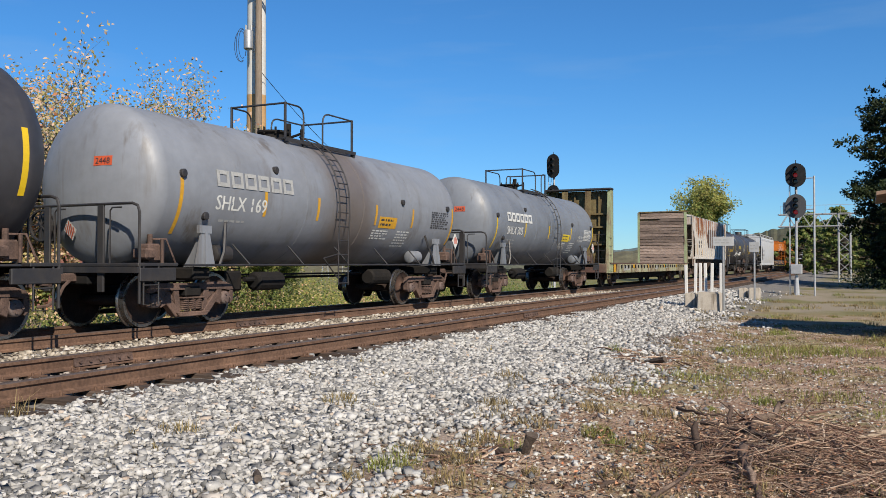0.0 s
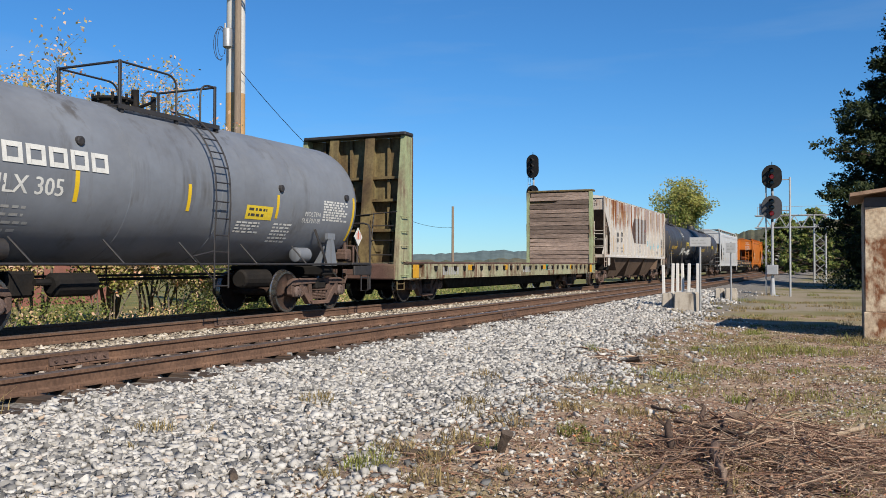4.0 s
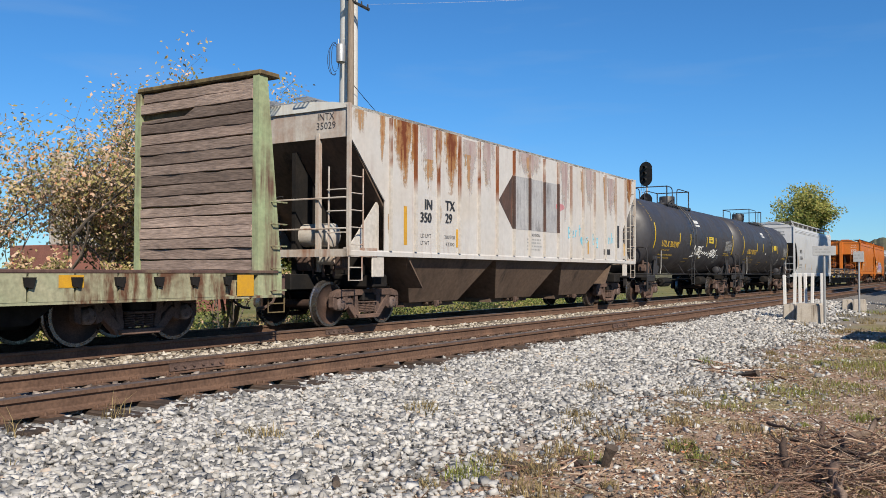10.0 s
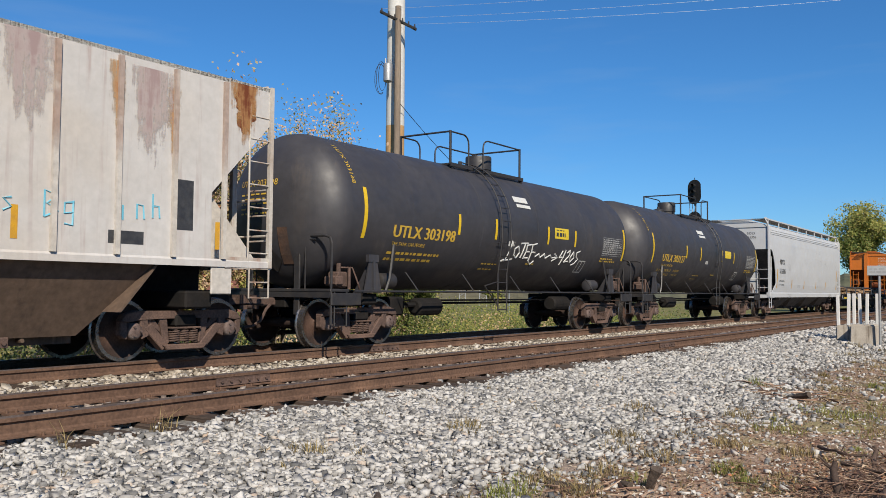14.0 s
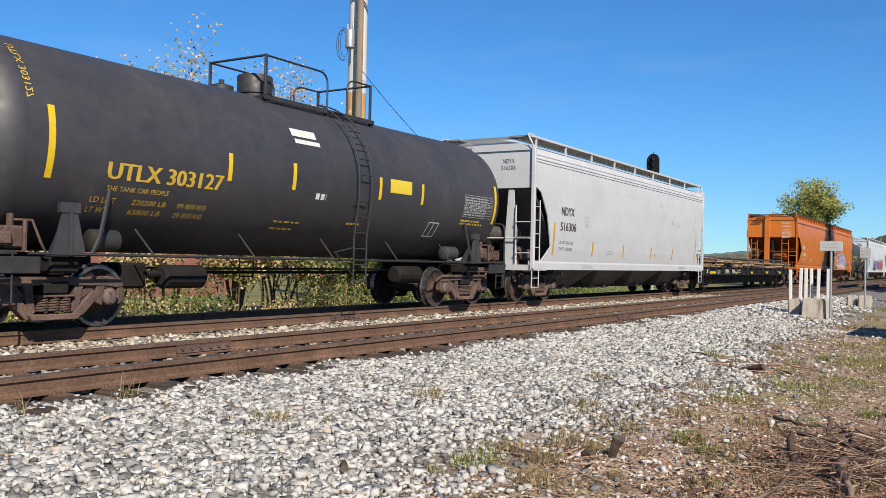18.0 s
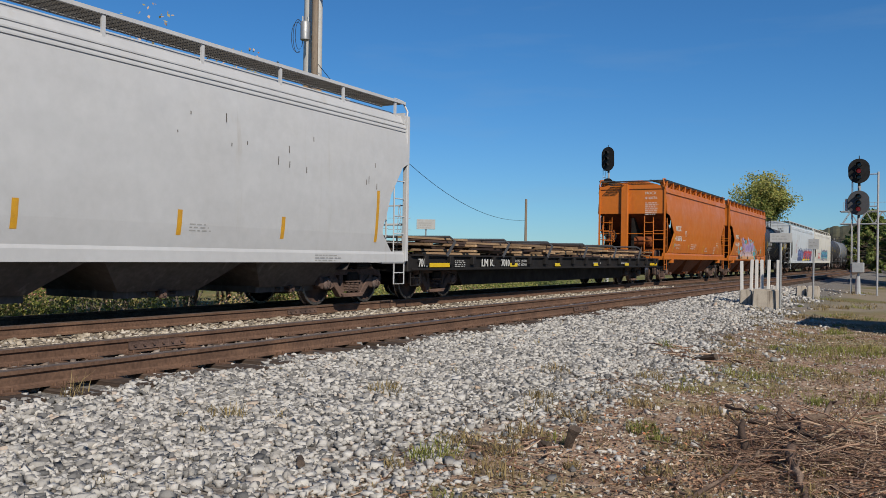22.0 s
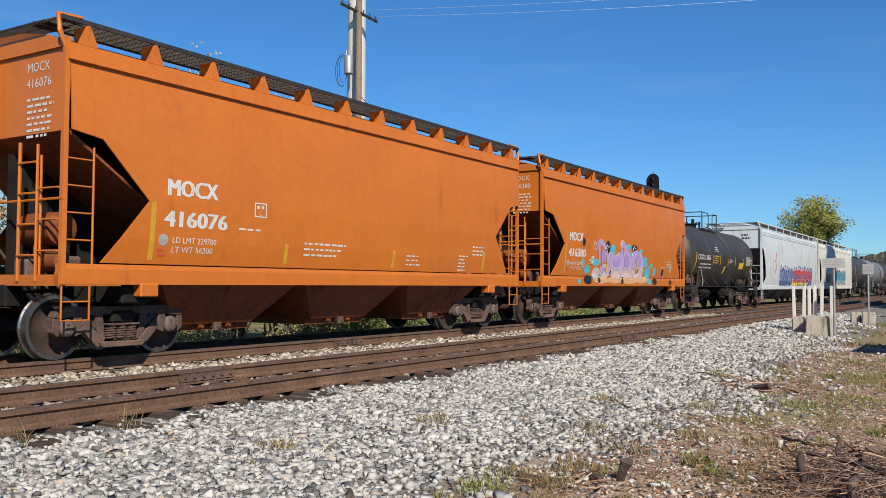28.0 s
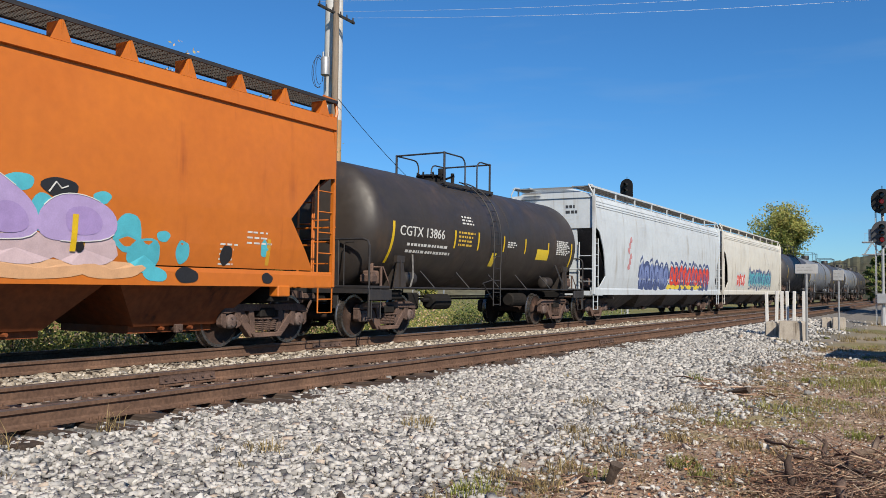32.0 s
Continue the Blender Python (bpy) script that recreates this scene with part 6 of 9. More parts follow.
def rust_material(name, dark, light, thin):
    """Rust that eats through paint: ragged runs, thinning out towards the edges of its patch."""
    m = bpy.data.materials.new(name)
    m.use_nodes = True
    n, l = m.node_tree.nodes, m.node_tree.links
    bsdf = n["Principled BSDF"]
    tc = n.new("ShaderNodeTexCoord")

    def tex(sc, vec, detail=6.0):
        q = n.new("ShaderNodeTexNoise")
        q.inputs["Scale"].default_value, q.inputs["Detail"].default_value, q.inputs["Roughness"].default_value = sc, detail, 0.65
        l.new(vec, q.inputs["Vector"])
        return q.outputs["Fac"]

    def calc(op, a, b):
        q = n.new("ShaderNodeMath")
        q.operation = op
        for i, x in enumerate((a, b)):
            if isinstance(x, (int, float)):
                q.inputs[i].default_value = x
            else:
                l.new(x, q.inputs[i])
        return q.outputs[0]
    mp = n.new("ShaderNodeMapping")
    mp.inputs["Scale"].default_value = (9.0, 9.0, 0.9)
    l.new(tc.outputs["Object"], mp.inputs["Vector"])
    runs, spots = tex(1.0, mp.outputs["Vector"]), tex(7.0, tc.outputs["Object"])
    sep = n.new("ShaderNodeSeparateXYZ")
    l.new(tc.outputs["Generated"], sep.inputs[0])
    side_fall = calc("MULTIPLY", calc("ABSOLUTE", calc("SUBTRACT", sep.outputs["Y"], 0.5), 0.0), 0.55)
    foot_fall = calc("MULTIPLY", calc("POWER", calc("SUBTRACT", 1.0, sep.outputs["Z"]), 2.0), 0.30)
    body = calc("ADD", calc("MULTIPLY", runs, 0.65), calc("MULTIPLY", spots, 0.35))
    body = calc("SUBTRACT", calc("SUBTRACT", body, side_fall), foot_fall)
    edge = n.new("ShaderNodeMapRange")
    edge.inputs[1].default_value, edge.inputs[2].default_value = thin - 0.03, thin + 0.11
    l.new(body, edge.inputs[0])
    mix = n.new("ShaderNodeMixRGB")
    mix.inputs[1].default_value, mix.inputs[2].default_value = (*light, 1), (*dark, 1)
    deep = n.new("ShaderNodeMapRange")
    deep.inputs[1].default_value, deep.inputs[2].default_value = thin + 0.04, thin + 0.22
    l.new(body, deep.inputs[0])
    l.new(deep.outputs[0], mix.inputs[0])
    l.new(mix.outputs[0], bsdf.inputs["Base Color"])
    bsdf.inputs["Roughness"].default_value = 0.85
    bsdf.inputs["Specular IOR Level"].default_value = 0.2
    l.new(edge.outputs[0], bsdf.inputs["Alpha"])
    return m


M["run_dark"] = rust_material("dark red rust run", (0.125, 0.036, 0.016), (0.36, 0.20, 0.085), 0.24)
M["run_light"] = rust_material("thin orange rust run", (0.24, 0.095, 0.035), (0.38, 0.26, 0.15), 0.33)
M["run_mauve"] = rust_material("mauve-brown worn paint", (0.27, 0.20, 0.195), (0.38, 0.33, 0.31), 0.26)
layer = 1.5606
for mt, y0, y1, z0, z1 in (("run_light", -7.18, -6.86, 3.1, 4.3), ("run_dark", -6.64, -5.86, 2.82, 4.3), ("run_mauve", -5.66, -4.92, 2.8, 4.3), ("run_light", -5.60, -4.94, 2.7, 3.6), ("run_dark", -4.66, -3.98, 2.86, 4.3),
                           ("run_mauve", -3.80, -3.08, 2.9, 4.25), ("run_light", -3.80, -3.30, 2.8, 3.9), ("run_light", -8.02, -7.55, 3.72, 4.3), ("run_light", -2.9, -2.36, 2.86, 4.2), ("run_mauve", -2.92, -2.2, 3.1, 4.3),
                           ("run_light", -6.90, -6.62, 1.56, 2.3), ("run_light", -4.98, -4.72, 1.5, 2.6), ("run_dark", -6.03, -5.70, 3.2, 4.3), ("run_dark", -5.05, -4.72, 3.1, 4.3),
                           ("run_mauve", -1.1, 0.5, 3.62, 4.3), ("run_light", -0.5, -0.1, 3.3, 4.2), ("run_mauve", 1.7, 2.5, 2.6, 4.3), ("run_light", 3.25, 3.62, 2.9, 4.2), ("run_light", 5.05, 5.45, 3.0, 4.2),
                           ("run_mauve", 3.6, 4.4, 3.0, 4.3), ("run_light", 6.0, 6.4, 2.8, 4.0), ("run_mauve", 5.4, 6.2, 2.7, 4.2), ("run_dark", 7.25, 7.85, 3.35, 4.32)):
    layer += 0.0006
    bm = bmesh.new()
    bm.faces.new([bm.verts.new((layer, a, b)) for a, b in ((y0, z0), (y1, z0), (y1, z1), (y0, z1))])
    part("rust_stain", bm, M[mt], car, "ragged rust run down the side sheet")
M["pink"] = material("pink spray paint", (0.407, 0.1628, 0.1776), (0.444, 0.296, 0.296), 0.6, fine=0.1)
bm = bmesh.new()
blot(bm, side, 1.75, 3.0, 0.28, 0.12, 0.005, 4)
part("graffiti", bm, M["pink"], car, "small pink sprayed mark")
M["sky_spray"] = material("sky blue spray paint", (0.1184, 0.37, 0.4884), (0.222, 0.444, 0.518), 0.6, fine=0.1)
bm = bmesh.new()
heart = [side(3.45 + 0.013 * 16 * math.sin(a) ** 3, 2.05 + 0.012 * (13 * math.cos(a) - 5 * math.cos(2 * a) - 2 * math.cos(3 * a) - math.cos(4 * a)), 0.004) for a in [k * math.tau / 24 for k in range(24)]]
bm.faces.new([bm.verts.new(p) for p in heart])
part("graffiti", bm, M["sky_spray"], car, "sky blue sprayed heart")
GLYPH = {"B": (((0, 0), (0, 1), (0.5, 0.85), (0.1, 0.52), (0.55, 0.25), (0, 0)),), "e": (((0, 0.3), (0.4, 0.35), (0.25, 0.6), (0, 0.3), (0.15, 0), (0.45, 0.1)),), "r": (((0, 0), (0.05, 0.6)), ((0.05, 0.4), (0.35, 0.6))),
         "t": (((0.2, 1), (0.2, 0)), ((0, 0.65), (0.5, 0.7)))}
GLYPH.update({"i": (((0.1, 0), (0.1, 0.6)),), "g": (((0.4, 0.55), (0.05, 0.5), (0.05, 0.1), (0.4, 0.15), (0.42, 0.6), (0.4, -0.35), (0.05, -0.3)),), "n": (((0, 0), (0, 0.6), (0.3, 0.55), (0.35, 0)),), "c": (((0.35, 0.5), (0.05, 0.45), (0.05, 0.1), (0.35, 0.05)),),
         "h": (((0, 0), (0, 1)), ((0, 0.5), (0.3, 0.5), (0.35, 0))), "s": (((0.3, 0.5), (0, 0.45), (0.3, 0.15), (0, 0)),)})
for word, y0, z0 in (("Bert", 2.35, 2.12), ("s", 3.72, 2.02), ("Bg", 4.25, 1.98), ("inh", 5.35, 2.02)):
    for k, ch in enumerate(word):
        for st in GLYPH[ch]:
            bm = bmesh.new()
            pipe(bm, [side(y0 + 0.26 * k + 0.34 * u, z0 + 0.03 * k + 0.34 * v, 0.0) for u, v in st], 0.016, 4)
            part("graffiti", bm, M["sky_spray"], car, "sky blue sprayed scrawl")
bm = bmesh.new()
box(bm, 1.558, 1.563, 6.2, 6.58, 1.94, 2.68)
box(bm, 1.558, 1.563, 5.17, 5.73, 1.69, 1.87)
part("stencil_panel", bm, M["letter_black"], car, "dark stencil panels")

black_tank(84.75, "UTLX 303198", graffiti=True)
black_tank(99.25, "UTLX 303127")

# smooth-sided hoppers with roof walkways along the eaves
CURVE = [(1.12, 1.50), (1.5, 1.56), (2.1, 1.60), (2.9, 1.61), (3.5, 1.58), (3.95, 1.52), (4.2, 1.40)]
CUT = [(0.55, 1.12), (1.05, 1.55), (0.75, 2.4), (0.32, 3.0), (0.06, 3.12), (0.06, 4.2)]


def smooth_hopper(q, paint, label, half=8.6, side_half=8.22, trucks=6.78):
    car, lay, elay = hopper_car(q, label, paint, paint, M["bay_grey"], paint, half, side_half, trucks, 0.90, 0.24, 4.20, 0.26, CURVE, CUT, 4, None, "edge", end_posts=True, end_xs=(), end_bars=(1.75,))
    for z in (3.84, 3.92, 4.03):
        for e in (-1, 1):
            bm = bmesh.new()
            x = {3.84: 1.54, 3.92: 1.53, 4.03: 1.49}[z]
            x0, x1 = sorted((e * (x - 0.02), e * (x + 0.014)))
            box(bm, x0, x1, -side_half + 0.1, side_half - 0.1, z - 0.012, z + 0.012)
            part("side_rib", bm, paint, car)
    for s in (-1, 1):
        y = s * (side_half - 0.12)
        bm = bmesh.new()
        prism_y(bm, [(0.58, 1.0), (1.0, 1.0), (0.88, 3.1), (0.72, 3.1)], y - 0.02, y + 0.02)
        part("gusset", bm, paint, car)
        bm = bmesh.new()
        prism_y(bm, [(-1.45, 2.92), (-1.25, 2.92), (-0.08, 1.15), (-0.30, 1.15)], y - 0.03, y + 0.03)
        part("brace", bm, paint, car)
        for e in (-1, 1):
            bm = bmesh.new()
            ys = s * (side_half - 0.02)
            soft_box(bm, e * 1.52 - 0.055, e * 1.52 + 0.055, ys - 0.05, ys + 0.05, 0.92, 4.2, 0.012)
            part("corner_stake", bm, paint, car)
    return car, lay, elay


car, lay, elay = smooth_hopper(115.73, M["hopper_grey"], "light grey smooth-sided covered hopper with black lettering")
letter("NDYX", car, M["letter_black"], lay, -6.54, 2.46, 0.24, 0.88, 0.012)
letter("516306", car, M["letter_black"], lay, -6.59, 2.02, 0.24, 1.09, 0.012)
letter("NDYX", car, M["letter_black"], elay, 0.55, 3.80, 0.12, 0.36)
letter("516306", car, M["letter_black"], elay, 0.50, 3.62, 0.12, 0.44)
letter("LD LMT 224500 LBS", car, M["letter_black"], lay, -6.62, 1.64, 0.085, 0.98)
letter("LT WT  61500 LBS", car, M["letter_black"], lay, -6.66, 1.46, 0.085, 0.98)
frame_box(car, M["letter_dim"], lay, -4.82, -4.55, 2.22, 2.48, 1, 1, 0.016)
letter("C", car, M["letter_black"], lay, -4.71, 2.27, 0.08, 0.07)
bars(car, M["letter_dim"], lay, -2.9, 1.5, 0.6, 3, 0.02, 0.05, 42)
bars(car, M["letter_dim"], lay, 1.6, 1.5, 0.5, 3, 0.02, 0.05, 43)
bars(car, M["letter_dim"], lambda a, b, c: (1.525 + c, a, b), -4.8, 1.02, 0.9, 2, 0.02, 0.06, 44)
bars(car, M["letter_dim"], lambda a, b, c: (1.525 + c, a, b), 4.9, 1.03, 0.9, 3, 0.02, 0.05, 45)
for y0, h in ((-7.05, 0.9), (-4.17, 0.45), (-1.5, 0.4), (1.33, 0.4), (3.84, 0.4), (6.9, 1.1)):
    patch(car, M["amber"], lay, y0, y0 + 0.1, 1.33, 1.33 + h, n=6)
for k in range(14):
    rg = random.Random(k + 50)
    patch(car, M["bay_grey"], lay, *(lambda y: (y, y + 0.02))(rg.uniform(1, 7)), *(lambda z: (z, z + rg.uniform(0.04, 0.16)))(rg.uniform(2.4, 3.3)), "scrape")

board_flat(134.45)

OCURVE = [(1.36, 1.52), (1.7, 1.58), (2.3, 1.62), (3.0, 1.62), (3.5, 1.60), (4.02, 1.54)]
OCUT = [(0.62, 1.36), (1.35, 2.26), (0.55, 3.05), (0.08, 3.12), (0.08, 4.02)]


def orange_hopper(q, number, tag):
    car, lay, elay = hopper_car(q, "orange covered hopper with white lettering" + (" and bright graffiti along its side" if tag else ""), M["orange"], M["orange"], M["orange_dark"], M["orange"],
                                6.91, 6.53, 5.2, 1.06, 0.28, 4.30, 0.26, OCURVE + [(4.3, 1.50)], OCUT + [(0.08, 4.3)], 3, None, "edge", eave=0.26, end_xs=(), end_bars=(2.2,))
    for s in (-1, 1):
        bm = bmesh.new()
        y0, y1 = sorted((s * 6.62, s * 6.45))
        soft_box(bm, -0.47, -0.15, y0, y1, 1.1, 4.46, 0.02)
        part("end_column", bm, M["orange"], car)
        for x in (0.72, -1.2):
            ladder(car, M["orange"], x + 0.3, s * 6.56, s * 6.55, 1.1, 2.95, 1)
            bm = bmesh.new()
            rod(bm, (x - 0.1, s * 6.56, 1.1), (x - 0.1, s * 6.56, 3.0), 0.025)
            part("grab_post", bm, M["orange"], car)
            for k in range(4):
                bm = bmesh.new()
                rod(bm, (x - 0.1, s * 6.58, 1.45 + 0.42 * k), (x + 0.3, s * 6.58, 1.45 + 0.42 * k), 0.016)
                part("rung", bm, M["orange"], car)
    letter("MOCX", car, M["letter_white"], lay, -4.85, 2.38, 0.25, 0.96, 0.018)
    letter(number, car, M["letter_white"], lay, -4.9, 1.92, 0.24, 1.23, 0.018)
    letter("LD LMT 229700", car, M["letter_white"], lay, -4.73, 1.68, 0.09, 0.86)
    letter("LT WT 56300", car, M["letter_white"], lay, -4.73, 1.54, 0.09, 0.80)
    bm = bmesh.new()
    blot(bm, lay, -4.9, 1.72, 0.09, 0.09, 0.004, 2, 12, 0.02)
    part("roundel", bm, M["letter_dim"], car)
    bars(car, M["letter_red"], lay, -4.99, 1.55, 0.18, 2, 0.04, 0.07, 51)
    bm = bmesh.new()
    for a0, a1, b0, b1 in ((-3.07, -2.79, 2.40, 2.42), (-3.07, -2.79, 2.18, 2.20), (-3.07, -3.05, 2.18, 2.42), (-2.81, -2.79, 2.18, 2.42)):
        bm.faces.new([bm.verts.new(lay(a, b, 0.004)) for a, b in ((a0, b0), (a1, b0), (a1, b1), (a0, b1))])
    part("stencil_frame", bm, M["letter_white"], car)
    letter("C", car, M["letter_white"], lay, -2.96, 2.21, 0.07, 0.06)
    bars(car, M["letter_white"], lay, -3.02, 2.32, 0.16, 1, 0.05, 0.1, 52)
    if not tag:
        bars(car, M["letter_white"], lay, -3.4, 1.95, 0.6, 1, 0.03, 0.05, 53)
        bars(car, M["letter_white"], lay, -1.8, 1.78, 1.2, 3, 0.035, 0.10, 54)
        bars(car, M["letter_white"], lay, 1.4, 1.66, 0.6, 3, 0.03, 0.09, 55)
    bars(car, M["letter_white"], lay, 3.5, 1.72, 0.4, 5, 0.03, 0.08, 56)
    bars(car, M["letter_white"], lay, 4.1, 1.95, 0.7, 3, 0.03, 0.09, 57)
    letter("MOCX", car, M["letter_white"], elay, 0.62, 3.98, 0.13, 0.5)
    letter(number, car, M["letter_white"], elay, 0.60, 3.76, 0.13, 0.56)
    bars(car, M["letter_white"], elay, 0.62, 3.58, 0.62, 7, 0.035, 0.085, 58)
    for y0, h in ((-5.15, 0.85), (-2.3, 0.35), (0.9, 0.35), (4.6, 0.45)):
        patch(car, M["amber"], lay, y0, y0 + 0.09, 1.42, 1.42 + h, n=6)
    for y in (-5.1, 5.1):
        bm = bmesh.new()
        soft_box(bm, 1.34, 1.56, y - 0.16, y + 0.16, 0.88, 1.08, 0.02)
        part("jacking_pad", bm, M["orange"], car)
    if tag:
        cols = dict(purple=(0.31, 0.225, 0.45), lilac=(0.36, 0.275, 0.49), cyan=(0.07, 0.37, 0.45), peach=(0.52, 0.30, 0.16), pink=(0.50, 0.38, 0.40), dark=(0.015, 0.015, 0.017), pale=(0.48, 0.53, 0.55))
        for k in cols:
            M["spray_" + k] = material("sprayed " + k + " paint", cols[k], tuple(c * 0.8 for c in cols[k]), 0.5, fine=0.06)
        rg = random.Random(9)

        def wide_lay(a, b, c):
            return (max(lay(a, b, c)[0], 1.52 + c) if b < 1.42 else lay(a, b, c)[0], a, b) if b > 1.36 else (1.542 + c, a, b)
        layers = []
        for y, z, ry, rz in ((-1.45, 2.23, 0.25, 0.16), (-0.04, 2.35, 0.21, 0.12), (1.21, 2.26, 0.15, 0.09), (-2.84, 1.79, 0.30, 0.12), (-3.45, 1.56, 0.22, 0.14), (-3.83, 1.75, 0.13, 0.14), (2.01, 1.50, 0.32, 0.24),
                             (2.73, 1.57, 0.13, 0.19), (2.33, 1.79, 0.12, 0.09), (4.54, 1.70, 0.09, 0.15), (-4.01, 1.20, 0.11, 0.08), (2.23, 1.22, 0.22, 0.11), (0.32, 1.98, 0.20, 0.26), (1.68, 1.80, 0.24, 0.30), (-2.75, 1.42, 0.30, 0.20)):
            layers.append(("cyan", y, z, ry, rz, 0.003))
        for y, z, ry, rz in ((-2.75, 1.46, 0.30, 0.18), (-1.98, 1.54, 0.45, 0.22), (-1.06, 1.54, 0.58, 0.24), (-0.01, 1.52, 0.62, 0.22), (0.98, 1.54, 0.62, 0.22)):
            layers.append(("pink", y, z, ry, rz, 0.0045))
        for y, z, ry, rz in ((-2.3, 1.25, 0.62, 0.12), (-1.13, 1.26, 0.72, 0.13), (0.34, 1.26, 0.85, 0.13), (1.45, 1.27, 0.60, 0.12)):
            layers.append(("peach", y, z, ry, rz, 0.006))
        for y, z, ry, rz in ((-1.88, 2.30, 0.21, 0.19), (0.55, 2.33, 0.27, 0.14), (-3.82, 2.38, 0.13, 0.12), (-3.36, 1.25, 0.32, 0.13), (3.65, 1.56, 0.13, 0.17), (2.84, 1.22, 0.24, 0.12), (4.66, 1.20, 0.14, 0.09)):
            layers.append(("dark", y, z, ry, rz, 0.0075))
        for k, (c, y, z, a, b, lift) in enumerate(layers):
            bm = bmesh.new()
            blot(bm, wide_lay, y, max(z, 1.10 + b), a, b, lift + 0.00003 * k, k, 20, 0.10)
            part("graffiti", bm, M["spray_" + c], car, "sprayed " + c + " graffiti patch")

        def fill(colour, pts, lift):
            # one swollen letter form, its outline rounded off
            for _ in range(2):
                pts = [q for (ya, za), (yb, zb) in zip(pts, pts[1:] + pts[:1]) for q in ((ya * 0.75 + yb * 0.25, za * 0.75 + zb * 0.25), (ya * 0.25 + yb * 0.75, za * 0.25 + zb * 0.75))]
            bm = bmesh.new()
            f = bm.faces.new([bm.verts.new(wide_lay(y, z, lift)) for y, z in pts])
            bmesh.ops.triangulate(bm, faces=[f])
            part("graffiti", bm, M["spray_" + colour], car, "sprayed " + colour + " letter form")
            return pts
        forms = (("lilac", ((-2.78, 2.60), (-2.04, 2.38), (-1.90, 2.02), (-1.62, 1.66), (-1.70, 1.36), (-2.42, 1.50), (-2.66, 1.98))),
                 ("purple", ((-2.44, 2.10), (-2.12, 2.30), (-1.98, 1.98), (-1.80, 1.62), (-2.10, 1.50), (-2.36, 1.66))),
                 ("lilac", ((-1.98, 2.02), (-1.59, 2.17), (-1.15, 2.00), (-0.82, 2.22), (-0.60, 1.95), (-0.58, 1.62), (-1.30, 1.62), (-1.72, 1.60))),
                 ("purple", ((-1.50, 1.98), (-1.10, 1.88), (-0.80, 2.06), (-0.70, 1.72), (-1.30, 1.68))),
                 ("lilac", ((-0.84, 2.20), (-0.68, 2.62), (-0.28, 2.42), (0.24, 2.08), (0.30, 1.66), (-0.36, 1.60), (-0.62, 1.66))),
                 ("purple", ((-0.42, 2.04), (-0.12, 2.12), (0.12, 1.96), (0.14, 1.72), (-0.36, 1.68))),
                 ("lilac", ((0.22, 1.98), (0.50, 2.26), (0.98, 2.28), (1.48, 2.06), (1.48, 1.70), (0.80, 1.62), (0.28, 1.66))),
                 ("purple", ((0.62, 2.06), (1.00, 2.14), (1.26, 1.96), (1.20, 1.74), (0.70, 1.72))),)
        for k, (c, pts) in enumerate(forms):
            rim = fill(c, list(pts), 0.0100 + 0.0004 * k)
            if c == "lilac":
                n = len(rim)
                for lo, hi in ((0, n // 3), (n // 2, n // 2 + n // 4)):
                    bm = bmesh.new()
                    pipe(bm, [wide_lay(y, z, 0.0085 + 0.0004 * k) for y, z in rim[lo:hi]], 0.009, 4)
                    part("graffiti", bm, M["letter_white"], car, "white sprayed outline")
        for y, z, r in ((-2.48, 1.24, 0.09), (-0.46, 1.23, 0.09), (0.89, 1.57, 0.08), (-1.56, 1.51, 0.06), (-3.19, 1.89, 0.09)):
            bm = bmesh.new()
            blot(bm, wide_lay, y, z, r, r, 0.021, int(90 + y * 10), 12, 0.2)
            part("graffiti", bm, M["spray_dark"], car, "sprayed dark dot")
        for y, z in ((-1.95, 2.26), (0.50, 2.30)):
            bm = bmesh.new()
            pipe(bm, [wide_lay(y + a, z + b, 0.014) for a, b in ((-0.12, -0.04), (-0.02, 0.10), (0.06, 0.02), (0.16, 0.06))], 0.012, 4)
            part("graffiti", bm, M["letter_white"], car, "white sprayed crack mark")
        for k in range(4):
            bm = bmesh.new()
            y0 = -3.28 + 0.07 * k
            pipe(bm, [wide_lay(y0 + 0.05 * math.sin(j * 2.1 + k), 1.72 + 0.05 * j, 0.022) for j in range(6)], 0.010, 4)
            part("graffiti", bm, M["letter_white"], car, "white sprayed scrawl")
        for y0 in (-2.0, 0.75):
            patch(car, M["yellow"], lambda a, b, c: wide_lay(a, b, c + 0.022), y0, y0 + 0.09, 1.5, 2.0, n=6)
    return car


orange_hopper(152.5, "416076", False)
orange_hopper(166.98, "416380", True)

# short black tank
car, lay = tank_car(180.73, "brown-black tank car with white lettering and yellow strips", M["tank_brownblack"], 6.4, 5.95, 1.40, 2.42, 4.65,
                    [(-5.0, 1.6, 2.5, 0.09), (5.1, 1.6, 2.5, 0.09), (-2.3, 2.03, 2.46, 0.07), (-1.1, 2.03, 2.48, 0.07), (0.35, 2.05, 2.47, 0.07), (1.7, 2.05, 2.47, 0.07), (3.3, 2.05, 2.44, 0.07)], M["yellow"], M["iron"], rails=((-1.69, -0.61), (0.05, 0.80)), dome_at=-1.2, dome="low", head=0.55)
letter("CGTX 13866", car, M["letter_white"], lay, -4.7, 2.21, 0.22, 1.92, 0.006)
bars(car, M["letter_white"], lay, -4.35, 2.0, 2.1, 2, 0.06, 0.15, 61)
bars(car, M["letter_yellow"], lay, -2.1, 2.4, 0.85, 4, 0.05, 0.1, 62)
bars(car, M["letter_white"], lay, -1.9, 2.8, 0.6, 3, 0.04, 0.08, 63)
bars(car, M["letter_white"], lay, 0.6, 2.3, 0.6, 3, 0.035, 0.06, 64)
